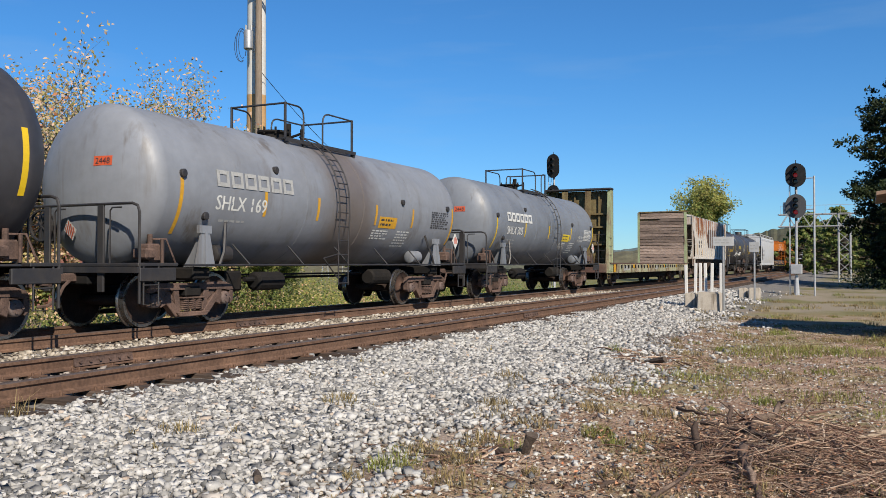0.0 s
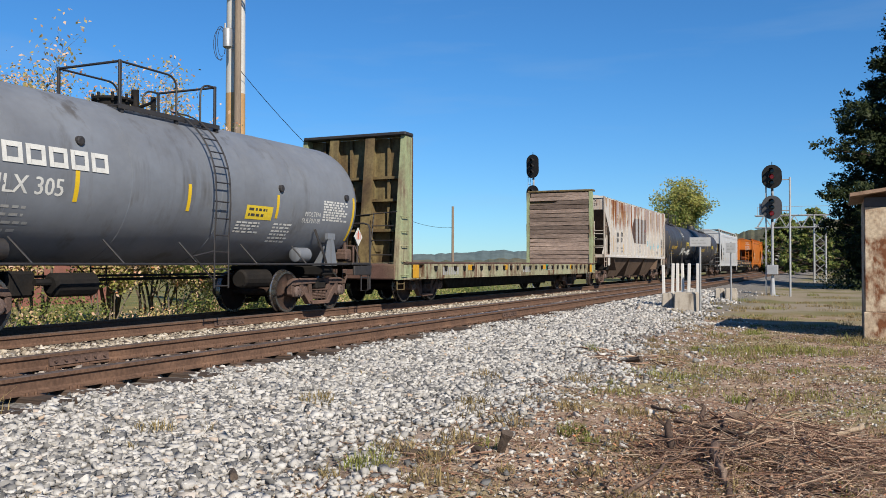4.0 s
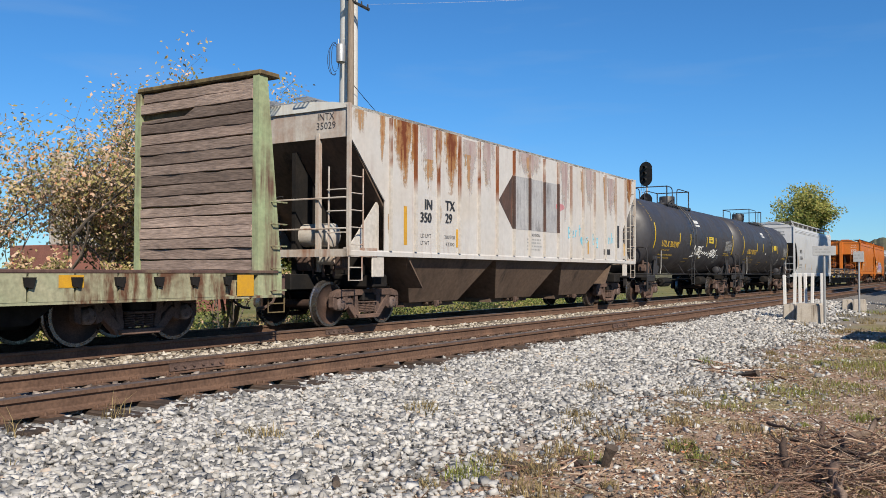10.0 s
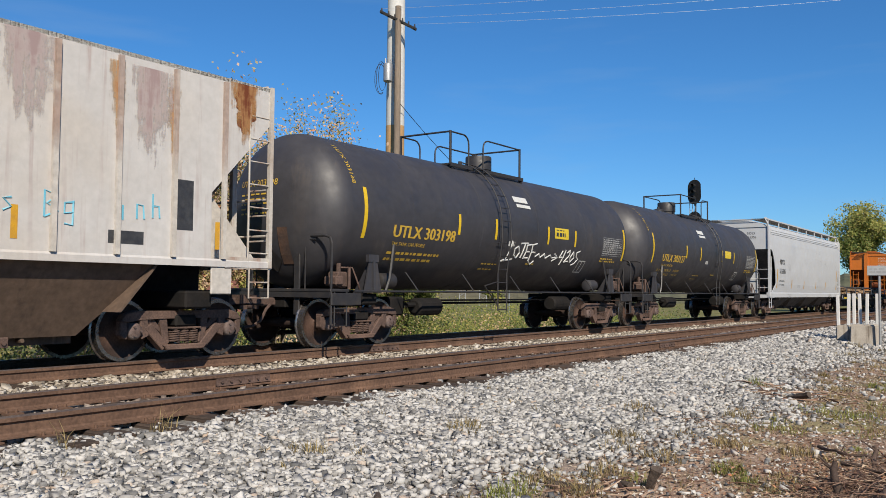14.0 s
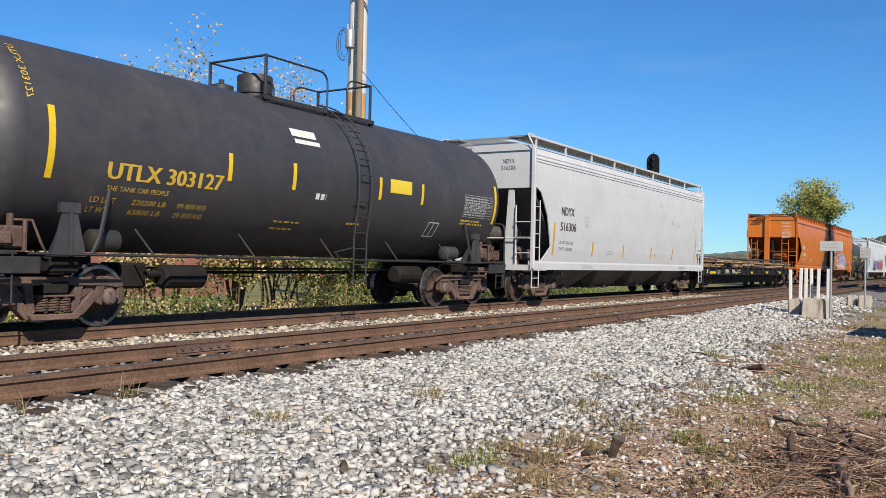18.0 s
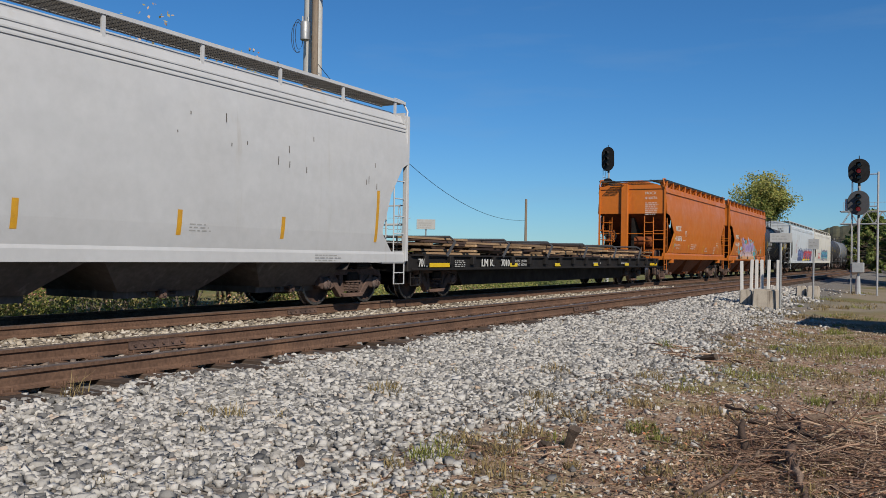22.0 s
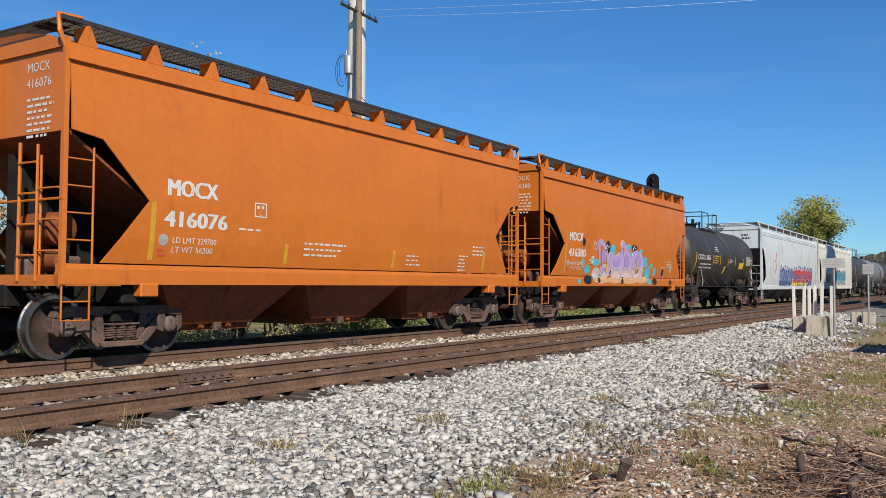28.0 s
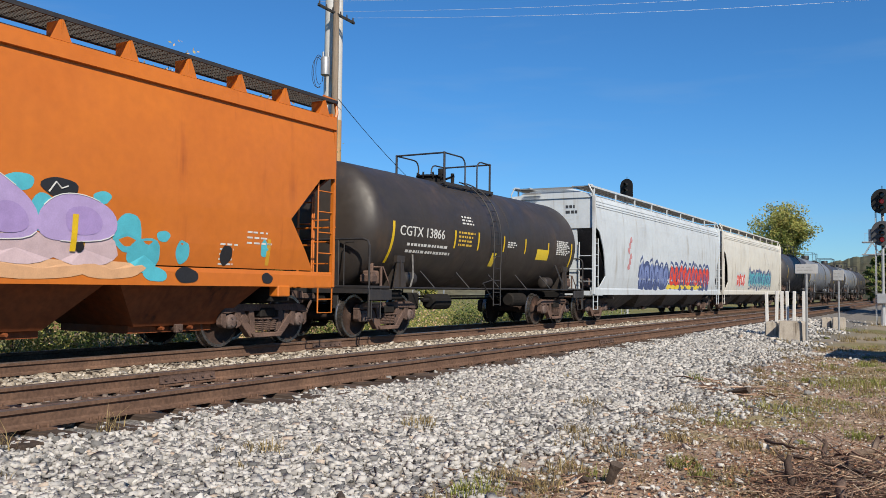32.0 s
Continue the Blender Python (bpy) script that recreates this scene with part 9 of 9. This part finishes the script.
# ---- utility poles and wires ----
t = thing("utility_pole", "tall wooden utility pole with a crossarm, transformer and coiled cable", "utility pole", at=(-25.65, 32.9, 0))
bm = bmesh.new()
rod(bm, (0, 0, -1.5), (0, 0, 14.9), 0.185, 14, 0.15)
part("pole", bm, M["pole"], t, smooth=40)
bm = bmesh.new()
ax = Vector((0.66, 0.53, -0.40))
for o in (0.12, -0.12):
    p = Vector((0, 0, 14.2)) + Vector((-0.53, 0.66, 0)) * o
    pipe(bm, [p - ax * 1.05, p + ax * 1.05], 0.055, 4)
part("crossarm", bm, M["wire"], t)
bm = bmesh.new()
for k in (-0.95, -0.55, -0.2, 0.25, 0.6, 0.95):
    p = Vector((0, 0, 14.2)) + ax * k
    rod(bm, p, p + Vector((0, 0, 0.22)), 0.05, 8, 0.03)
part("insulators", bm, M["iron"], t)
bm = bmesh.new()
turned(bm, [(11.15, 0.16), (11.2, 0.22), (12.0, 0.22), (12.06, 0.18), (12.1, 0.04)], 16, "z", (-0.35, -0.32, 0))
rod(bm, (-0.42, -0.42, 12.05), (-0.42, -0.42, 12.3), 0.04)
rod(bm, (-0.25, -0.22, 12.05), (-0.25, -0.22, 12.3), 0.04)
part("transformer", bm, M["galv"], t, "grey pole transformer can", smooth=40)
for rx, rz, off in ((0.46, 0.80, 0.0), (0.36, 0.68, 0.06), (0.54, 0.72, -0.05)):
    bm = bmesh.new()
    pipe(bm, [(-0.42 - 0.8 * rx * (1 - math.cos(a)) * 0.5, -0.38 - 0.6 * rx * (1 - math.cos(a)) * 0.5, 11.35 + off + rz * math.sin(a)) for a in [k * math.tau / 28 for k in range(-3, 24)]], 0.013, 5)
    part("cable_loop", bm, M["wire"], t)
t = thing("utility_pole", "thick pole painted white above and tan below", "utility pole", at=(-26.35, 33.64, 0))
bm = bmesh.new()
rod(bm, (0, 0, -1.5), (0, 0, 9.2), 0.49, 22, 0.46)
part("lower_pole", bm, M["pole_tan"], t, "tan painted lower pole", smooth=40)
bm = bmesh.new()
rod(bm, (0, 0, 9.2), (0, 0, 19), 0.46, 22, 0.42)
part("upper_pole", bm, M["pole_white"], t, "white painted upper pole", smooth=40)
t = thing("utility_pole", "thin distant wooden pole", "utility pole", at=(-28.38, 64, 0))
bm = bmesh.new()
rod(bm, (0, 0, -1.5), (0, 0, 5.7), 0.13, 8, 0.10)
part("pole", bm, M["pole"], t)


def wire(a, b, sag, r=0.02, lab="thin black overhead wire", mat=None):
    a, b = Vector(a), Vector(b)
    bm = bmesh.new()
    pts = []
    for k in range(25):
        s = k / 24
        p = a.lerp(b, s)
        p.z -= sag * 4 * s * (1 - s)
        pts.append(p)
    pipe(bm, pts, r, 4)
    return tagged(part("overhead_wire", bm, mat or M["wire"]), lab, "wire", "overhead wires")


wire((-25.6, 32.75, 10.3), (-28.4, 64, 4.0), 2.1, 0.015, "slack black service wire between poles")
for k, o in enumerate((-0.9, 0.2, 0.9)):
    p = Vector((-25.65, 32.9, 14.4)) + ax * o
    wire(p, (8, 50 + 0.8 * k, 17.0 - 0.4 * k), 0.5, 0.0045, "thin bright overhead wire", M["galv"])
for z in (16.4, 17.6):
    wire((-26.35, 33.64, z), (-60, -10, z - 0.4), 0.8, 0.0045, "thin bright overhead wire", M["galv"])

# ---- far things beyond the tracks ----
t = thing("billboard", "small weathered white billboard on posts", "sign", at=(-35.5, 60.3, 0), rz=30)
bm = bmesh.new()
soft_box(bm, -0.75, 0.75, -0.05, 0.05, 3.15, 3.95, 0.01)
part("board", bm, M["sign"], t)
bm = bmesh.new()
rod(bm, (0, 0.1, -1.5), (0, 0.1, 3.9), 0.06)
part("post", bm, M["galv"], t)
bars(t, M["letter_dim"], lambda a, b, c: (a, -0.05 - c, b), -0.6, 3.6, 1.2, 3, 0.09, 0.17, 92)
for px, py, hh in ((-80, 126.8, 9.8), (-98, 119, 6.0), (-95, 143, 6.5)):
    t = thing("power_pylon", "distant grey lattice power pylon", "pylon", "distant pylons", (px, py, 0), 30)
    bm = bmesh.new()
    for sx in (-1, 1):
        for sy in (-1, 1):
            rod(bm, (sx * 0.7, sy * 0.7, -2), (sx * 0.12, sy * 0.12, hh), 0.05, 4)
    for k in range(8):
        z0, z1 = -1 + (hh + 1) * k / 8, -1 + (hh + 1) * (k + 1) / 8
        w0, w1 = 0.7 - 0.58 * (z0 + 2) / (hh + 2), 0.7 - 0.58 * (z1 + 2) / (hh + 2)
        rod(bm, (-w0, -w0, z0), (w1, -w1, z1), 0.03, 4)
        rod(bm, (w0, w0, z0), (-w1, w1, z1), 0.03, 4)
    part("frame", bm, M["galv"], t)
    for z in (hh * 0.55, hh * 0.75, hh * 0.95):
        bm = bmesh.new()
        rod(bm, (-1.9, 0, z), (1.9, 0, z), 0.05, 4)
        part("arm", bm, M["galv"], t)

# aerial haze is mixed into the blue-green of the hills
M["far_hill"] = material("distant hills, blue-green with painted haze", (0.075, 0.105, 0.115), (0.095, 0.115, 0.11), 0.95, 0.0, 0.03, 0.8, 0.0, fine=0.15)
M["far_wood"] = material("distant autumn woods", (0.074, 0.0851, 0.0555), (0.1184, 0.0962, 0.0592), 0.95, 0.0, 0.05, 0.8, 0.0, third=(0.0888, 0.1036, 0.0888), fine=0.3)


def ridge(name, pts, base, seed, label, rough=1.0, mat=None):
    """A wooded ridge: pts are (x, y, height) along its crest."""
    r = random.Random(seed)
    bm = bmesh.new()
    rows = []
    for (xa, ya, za), (xb, yb, zb) in zip(pts, pts[1:]):
        n = 40
        for k in range(n):
            s = k / n
            x, y, z = xa + (xb - xa) * s, ya + (yb - ya) * s, za + (zb - za) * s
            z += rough * (noise.noise((x * 0.06, y * 0.06, seed)) + 0.5 * noise.noise((x * 0.25, y * 0.25, seed)) + 0.25 * r.uniform(-1, 1))
            d = Vector((x, y, 0)).normalized()
            rows.append([bm.verts.new((x - d.x * o, y - d.y * o, base + (z - base) * h)) for o, h in ((20, 0.0), (14, 0.5), (6, 0.85), (0, 1.0), (-10, 0.9), (-30, 0.0))])
    for a, b in zip(rows, rows[1:]):
        for k in range(5):
            bm.faces.new((a[k], a[k + 1], b[k + 1], b[k]))
    return tagged(part(name, bm, mat or M["far_wood"]), label, "woods", kind="stuff")


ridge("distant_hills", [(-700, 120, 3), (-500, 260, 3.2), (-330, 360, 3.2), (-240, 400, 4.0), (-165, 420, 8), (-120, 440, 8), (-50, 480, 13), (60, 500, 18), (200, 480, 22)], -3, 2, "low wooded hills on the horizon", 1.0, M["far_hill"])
ridge("distant_treeline", [(-260, 60, 1.6), (-190, 150, 1.6), (-120, 200, 1.8), (-75, 230, 2.6), (-40, 240, 6.0), (-22, 235, 10), (10, 210, 12), (60, 180, 14)], -3, 5, "distant line of autumn trees", 0.9)

# ---- trees ----
M["leaf_dry"] = material("dry autumn leaf", (0.44, 0.33, 0.20), (0.37, 0.31, 0.145), 0.7, 0.0, 1.0, 0.6, island=0.94, spread=[(0.0, (0.10, 0.10, 0.036)), (0.2, (0.26, 0.235, 0.08)), (0.45, (0.44, 0.375, 0.165)), (0.72, (0.56, 0.385, 0.255)), (0.9, (0.64, 0.47, 0.37)), (1.0, (0.58, 0.22, 0.09))], fine=0.0, thin=0.35)
M["leaf_green"] = material("green leaf", (0.148, 0.1943, 0.0555), (0.2127, 0.2313, 0.0786), 0.6, 0.0, 1.0, 0.6, island=0.8, spread=[(0.0, (0.074, 0.1202, 0.0324)), (0.5, (0.1665, 0.222, 0.0601)), (0.85, (0.2868, 0.3053, 0.0925)), (1.0, (0.407, 0.333, 0.148))], fine=0.0, thin=0.5)
M["leaf_dark"] = material("dark evergreen leaf", (0.0207, 0.0333, 0.0118), (0.0296, 0.0407, 0.0148), 0.6, 0.0, 1.0, 0.6, island=0.6, spread=[(0.0, (0.0118, 0.0207, 0.0074)), (0.6, (0.0259, 0.0385, 0.0133)), (1.0, (0.0481, 0.0555, 0.0185))], fine=0.0, thin=0.15)
M["leaf_yellow"] = material("yellow-green leaf", (0.3019, 0.3108, 0.0799), (0.373, 0.3286, 0.0977), 0.6, 0.0, 1.0, 0.6, island=0.75, spread=[(0.0, (0.151, 0.1865, 0.0488)), (0.6, (0.3197, 0.3286, 0.0888)), (1.0, (0.4618, 0.373, 0.1421))], fine=0.0, thin=0.4)
M["twig"] = material("pale grey twig bark", (0.1376, 0.1147, 0.0962), (0.0873, 0.071, 0.0599), 0.9, 0.0, 3.0, 0.6, fine=0.2)


def leaf_mesh(name, pts, mat, size, seed):
    rg = np.random.default_rng(seed)
    n = len(pts)
    p = np.array(pts)
    # leaves turn their faces to the light, more or less
    c = rg.normal(size=(n, 3)) + np.array((0.62, -0.50, 0.70))
    c /= np.linalg.norm(c, axis=1)[:, None]
    a = np.cross(c, rg.normal(size=(n, 3)))
    a /= np.linalg.norm(a, axis=1)[:, None]
    b = np.cross(c, a)
    s = rg.uniform(0.6, 1.3, n)[:, None] * size
    v = np.stack([p - a * s * 0.5, p - b * s * 0.28 + c * s * 0.08, p + a * s * 0.5, p + b * s * 0.28 + c * s * 0.08], 1).reshape(-1, 3)
    f = np.arange(n * 4).reshape(n, 4)
    me = bpy.data.meshes.new(name)
    me.vertices.add(n * 4)
    me.vertices.foreach_set("co", v.reshape(-1))
    me.loops.add(n * 4)
    me.loops.foreach_set("vertex_index", f.reshape(-1))
    me.polygons.add(n)
    me.polygons.foreach_set("loop_start", np.arange(n) * 4)
    me.update(calc_edges=True)
    me.materials.append(mat)
    return me


def tree(x, y, z0, height, spread, leaves, leaf_size, mats, label, seed, stems=3, bare=0.35, low=0.15, depth=4, group=""):
    """A branching tree: stems fork into limbs and twigs, leaves sit in clumps near the twig ends."""
    r = random.Random(seed)
    t = thing("tree", label, "tree", group, (x, y, z0))
    bm = bmesh.new()
    tips = []

    def grow(p, d, ln, rad, lev):
        n = 3
        q = p
        for k in range(n):
            d2 = (d + Vector((r.uniform(-0.22, 0.22), r.uniform(-0.22, 0.22), r.uniform(-0.05, 0.16)))).normalized()
            e = q + d2 * ln / n
            rod(bm, q, e, rad * (1 - 0.22 * k), 5 if lev < 2 else 3, rad * (1 - 0.22 * (k + 1)))
            if lev >= 2:
                tips.append((e, lev))
            if lev < depth and (k > 0 or lev > 0):
                m = 1 if r.random() < 0.75 else 2
                for _ in range(m):
                    ang = r.uniform(0, math.tau)
                    out = Vector((math.cos(ang), math.sin(ang), r.uniform(-0.05, 0.75))).normalized()
                    grow(e, (d2 * 0.55 + out * 0.75 * spread).normalized(), ln * r.uniform(0.52, 0.74), rad * 0.53, lev + 1)
            q, d = e, d2
        tips.append((q, lev))

    for k in range(stems):
        a = k * math.tau / stems + r.uniform(-0.5, 0.5)
        lean = r.uniform(0.08, 0.35) * spread
        grow(Vector((math.cos(a) * 0.2, math.sin(a) * 0.2, 0)), Vector((math.cos(a) * lean, math.sin(a) * lean, 1)).normalized(), height * r.uniform(0.42, 0.55), 0.017 * height / math.sqrt(stems) + 0.01, 0)
    zmax = max(p.z for p, _ in tips)
    k = height / zmax
    for v in bm.verts:
        v.co *= k
    part("trunk", bm, M["twig"], t)
    groups = {i: [] for i in range(len(mats))}
    rg = np.random.default_rng(seed)
    good = [p * k for p, lev in tips if p.z * k > low * height]
    per = max(1, int(leaves / max(1, len(good))))
    for p in good:
        if r.random() < bare * (0.3 + p.z / height):
            continue
        g = 0
        u = p.z / height + r.uniform(-0.25, 0.25)
        g = 0 if len(mats) == 1 else (1 if u < (0.62 if height > 10 else 0.45) else 0)
        c = rg.normal(size=(per, 3)) * (0.027 * height)
        groups[g] += [tuple(np.array(p) + q) for q in c]
    for g, pts in groups.items():
        if pts:
            part("crown", leaf_mesh("crown", pts, mats[g], leaf_size, seed + g), None, t)
    return t


autumn = "autumn trees behind the tracks"
TALL = (
        (-20.5, 11.2, 5.6, 1.0, 3200, 1, ("leaf_dry",), "sparse autumn tree with dry brown leaves"),
        (-19.8, 13.6, 6.5, 1.0, 4200, 2, ("leaf_dry",), "sparse autumn tree with dry brown leaves"),
        (-20.4, 19.4, 8.5, 0.85, 8500, 3, ("leaf_dry", "leaf_green"), "tall sparse autumn tree with orange-brown leaves"),
        (-19.6, 18.6, 6.3, 1.0, 6500, 4, ("leaf_dry", "leaf_green"), "autumn tree with thin brown and green leaves"),
        (-20.4, 21.4, 7.0, 0.95, 7000, 5, ("leaf_dry", "leaf_green"), "autumn tree with thin brown and green leaves"),
        (-20.2, 23.8, 6.5, 0.9, 8000, 6, ("leaf_dry", "leaf_green"), "bushy tree turning brown over green"),)
MIDDLE = (
        (-19.8, 25.5, 4.0, 0.95, 7000, 7, ("leaf_green", "leaf_green"), "bushy green tree at the end of the row"),
        (-21.0, 8.6, 5.2, 1.0, 2600, 8, ("leaf_dry",), "sparse autumn tree with dry brown leaves"),
        (-20.7, 16.9, 6.4, 1.0, 7000, 23, ("leaf_dry", "leaf_dry"), "autumn tree with dry reddish-tan leaves"),
        (-20.6, 15.2, 5.6, 1.1, 7000, 14, ("leaf_dry", "leaf_dry"), "broad autumn tree with dry tan leaves"),
        (-19.9, 20.2, 5.5, 1.1, 7000, 15, ("leaf_dry", "leaf_green"), "broad autumn tree with tan and olive leaves"),
        (-19.6, 24.8, 5.7, 0.8, 7000, 16, ("leaf_green", "leaf_green"), "leafy green tree at the end of the row"),)
SHRUBS = (
        (-18.9, 11.5, 2.3, 1.1, 2600, 17, ("leaf_dry", "leaf_yellow"), "low shrub with tan leaves under the trees"),
        (-18.9, 14.5, 2.5, 1.1, 3000, 18, ("leaf_dry", "leaf_yellow"), "low shrub with tan leaves under the trees"),
        (-18.8, 17.6, 3.0, 1.1, 5500, 19, ("leaf_dry", "leaf_yellow"), "low shrub with olive leaves under the trees"),
        (-18.8, 20.4, 3.4, 1.1, 6500, 9, ("leaf_green", "leaf_dry"), "thick brown-green shrub under the trees"),
        (-18.9, 23.2, 3.2, 1.1, 6500, 10, ("leaf_green", "leaf_green"), "thick green shrub under the trees"),)
for x, y, h, sp, n, sd, mt, lab in TALL + MIDDLE + SHRUBS:
    tree(x + 0.3, y + 0.35, -0.85, h * 1.06, sp, int(n * 2.0), 0.112, [M[k] for k in mt], lab, sd, stems=4 if h > 4 else 6, bare=0.15, low=0.1, depth=4 if h > 4 else 3, group=autumn)

tree(-17.0, 108.6, -1.2, 13.0, 0.85, 42000, 0.3, [M["leaf_yellow"], M["leaf_green"]], "round yellow-green tree beyond the far end of the train", 31, stems=4, bare=0.5, low=0.15, depth=4)
tree(-62, 101, -1.8, 4.4, 1.1, 1500, 0.4, [M["leaf_yellow"]], "small yellow-green bush in the far field", 32, stems=4, bare=0.05, low=0.05, depth=2)


def evergreen(x, y, z0, height, radius, n, size, seed, label, mat):
    """A dense dark tree with drooping tiers of foliage and an uneven outline."""
    r = random.Random(seed)
    t = thing("tree", label, "tree", "dark evergreens", (x, y, z0))
    bm = bmesh.new()
    rod(bm, (0, 0, 0), (0, 0, height * 0.97), 0.03 * height, 8, 0.02)
    pts = []
    arms = 240
    for k in range(arms):
        s = (k + 0.5) / arms
        z = height * (0.05 + 0.93 * s)
        a = k * 2.4 + r.uniform(-0.3, 0.3)
        lobe = 1 + 0.16 * math.sin(3 * a + 9 * s) + 0.10 * math.sin(7 * a - 14 * s)
        ln = radius * min(1.28 * (1 - s) ** 0.9, 0.82 + 0.9 * s) * r.uniform(0.82, 1.06) * lobe
        tip = Vector((math.cos(a) * ln, math.sin(a) * ln, z + ln * r.uniform(-0.12, 0.25)))
        rod(bm, (0, 0, z), tip, 0.03 + 0.012 * ln, 4, 0.01)
        for j in range(int(n / arms / 40)):
            w = 0.25 + 0.78 * r.random() ** 0.6
            c = Vector((0, 0, z)).lerp(tip, w)
            c += Vector((r.gauss(0, 0.05), r.gauss(0, 0.05), r.gauss(0, 0.05))) * radius
            for _ in range(40):
                pts.append((c.x + r.gauss(0, 0.028 * radius), c.y + r.gauss(0, 0.028 * radius), c.z + r.gauss(0, 0.02 * radius)))
    part("trunk", bm, M["bark"], t)
    part("crown", leaf_mesh("crown", pts, mat, size, seed), None, t)
    return t


evergreen(5.5, 61.0, -0.6, 21.6, 6.4, 220000, 0.24, 41, "large dark evergreen tree beside the track", M["leaf_dark"])
evergreen(9.0, 54, -0.4, 14, 5.2, 30000, 0.28, 42, "dark evergreen tree farther back", M["leaf_dark"])
evergreen(3.4, 60, -0.4, 8.5, 3.6, 36000, 0.26, 43, "dark tree in the shade farther back", M["leaf_dark"])
evergreen(1.8, 92, -0.4, 6.5, 4.0, 10000, 0.42, 44, "dark tree near the signal bridge", M["leaf_green"])
evergreen(-2.8, 120, -0.4, 8.5, 5.0, 10000, 0.5, 45, "olive tree behind the signal bridge", M["leaf_green"])
evergreen(-8, 150, -0.4, 9.5, 6.0, 10000, 0.6, 46, "autumn tree far along the track", M["leaf_green"])


def scrub(name, areas, mat, seed, size, label):
    """Low weeds and scrub: areas of (x, y, rx, ry, height, count)."""
    r = random.Random(seed)
    pts = []
    for x, y, rx, ry, h, n in areas:
        for _ in range(n):
            px, py = x + r.gauss(0, rx), y + r.gauss(0, ry)
            pts.append((px, py, ground_z(px, py) + h * r.random() ** 1.4))
    return tagged(new(name, leaf_mesh(name, pts, mat, size, seed)), label, "undergrowth", kind="stuff")


rs = random.Random(77)
weeds, rusty = [], []
for k in range(90):
    y = rs.uniform(6, 46)
    weeds.append((rs.uniform(-20.5, -17.6), y, 0.5, 0.7, rs.uniform(0.7, 1.7), 420))
for k in range(34):
    rusty.append((rs.uniform(-20.0, -17.2), rs.uniform(6, 40), 0.35, 0.6, rs.uniform(0.4, 1.4), 240))
scrub("undergrowth", weeds[::3], M["leaf_yellow"], 51, 0.09, "yellow-green weeds along the far side of the tracks")
scrub("undergrowth", weeds[1::3] + weeds[2::3], M["leaf_green"], 56, 0.09, "dark green weeds along the far side of the tracks")
scrub("undergrowth", rusty, M["leaf_dry"], 52, 0.09, "brown and rust-red weeds along the far side of the tracks")
scrub("undergrowth", [(rs.uniform(-30, -20), rs.uniform(30, 60), 1.2, 1.5, rs.uniform(0.6, 1.6), 200) for k in range(24)], M["leaf_green"], 53, 0.14, "low green scrub in the field")


M["brick_far"] = material("dull red brick", (0.222, 0.0962, 0.074), (0.1628, 0.074, 0.0592), 0.9, 0.0, 2.0, 0.6, 0.002, 30, fine=0.2)
M["wall_far"] = material("pale grey cladding", (0.444, 0.444, 0.4292), (0.37, 0.37, 0.3552), 0.7, 0.0, 1.0, 0.5, fine=0.08)
t = thing("brick_building", "low red brick building with pale cladding behind the trees", "building", at=(-42.0, 31.0, 0))
bm = bmesh.new()
soft_box(bm, -2.0, 2.0, -3.9, 8.0, -2.0, 2.5, 0.03)
part("wall", bm, M["brick_far"], t, "red brick wall")
bm = bmesh.new()
soft_box(bm, -1.9, 1.6, -1.7, 3.5, 2.504, 4.1, 0.03)
part("upper_wall", bm, M["wall_far"], t, "pale cladding panel")
bm = bmesh.new()
soft_box(bm, 0.9, 1.7, -3.45, -2.65, 2.504, 7.3, 0.03)
part("chimney", bm, M["concrete"], t, "tall beige chimney")

scrub("undergrowth", [(rs.uniform(0.5, 8.0), rs.uniform(56, 80), 1.0, 1.4, rs.uniform(0.6, 2.2), 260) for k in range(40)], M["leaf_dark"], 54, 0.2, "dark scrub in the shade under the evergreens")




# ---- what rolls ----
def motions():
    rows = [(t, rolled(t)) for t in range(0, 33)]
    for car, q in MOVERS:
        walk(car, [(t, pose(TRACK_X + bend(q - s), q - s, 0, 0, 0, math.degrees(8e-5 * max(0.0, q - s)))) for t, s in rows])
    fine = [(k / 10, rolled(k / 10)) for k in range(0, 321)]
    for w, y in SPINNERS:
        if w.parent.parent in CLOSE:
            walk(w, [(t, pose(0, y, 0.457, math.degrees(s / 0.457))) for t, s in fine])


CLOSE = {car for car, q in MOVERS if q < 200}
motions()
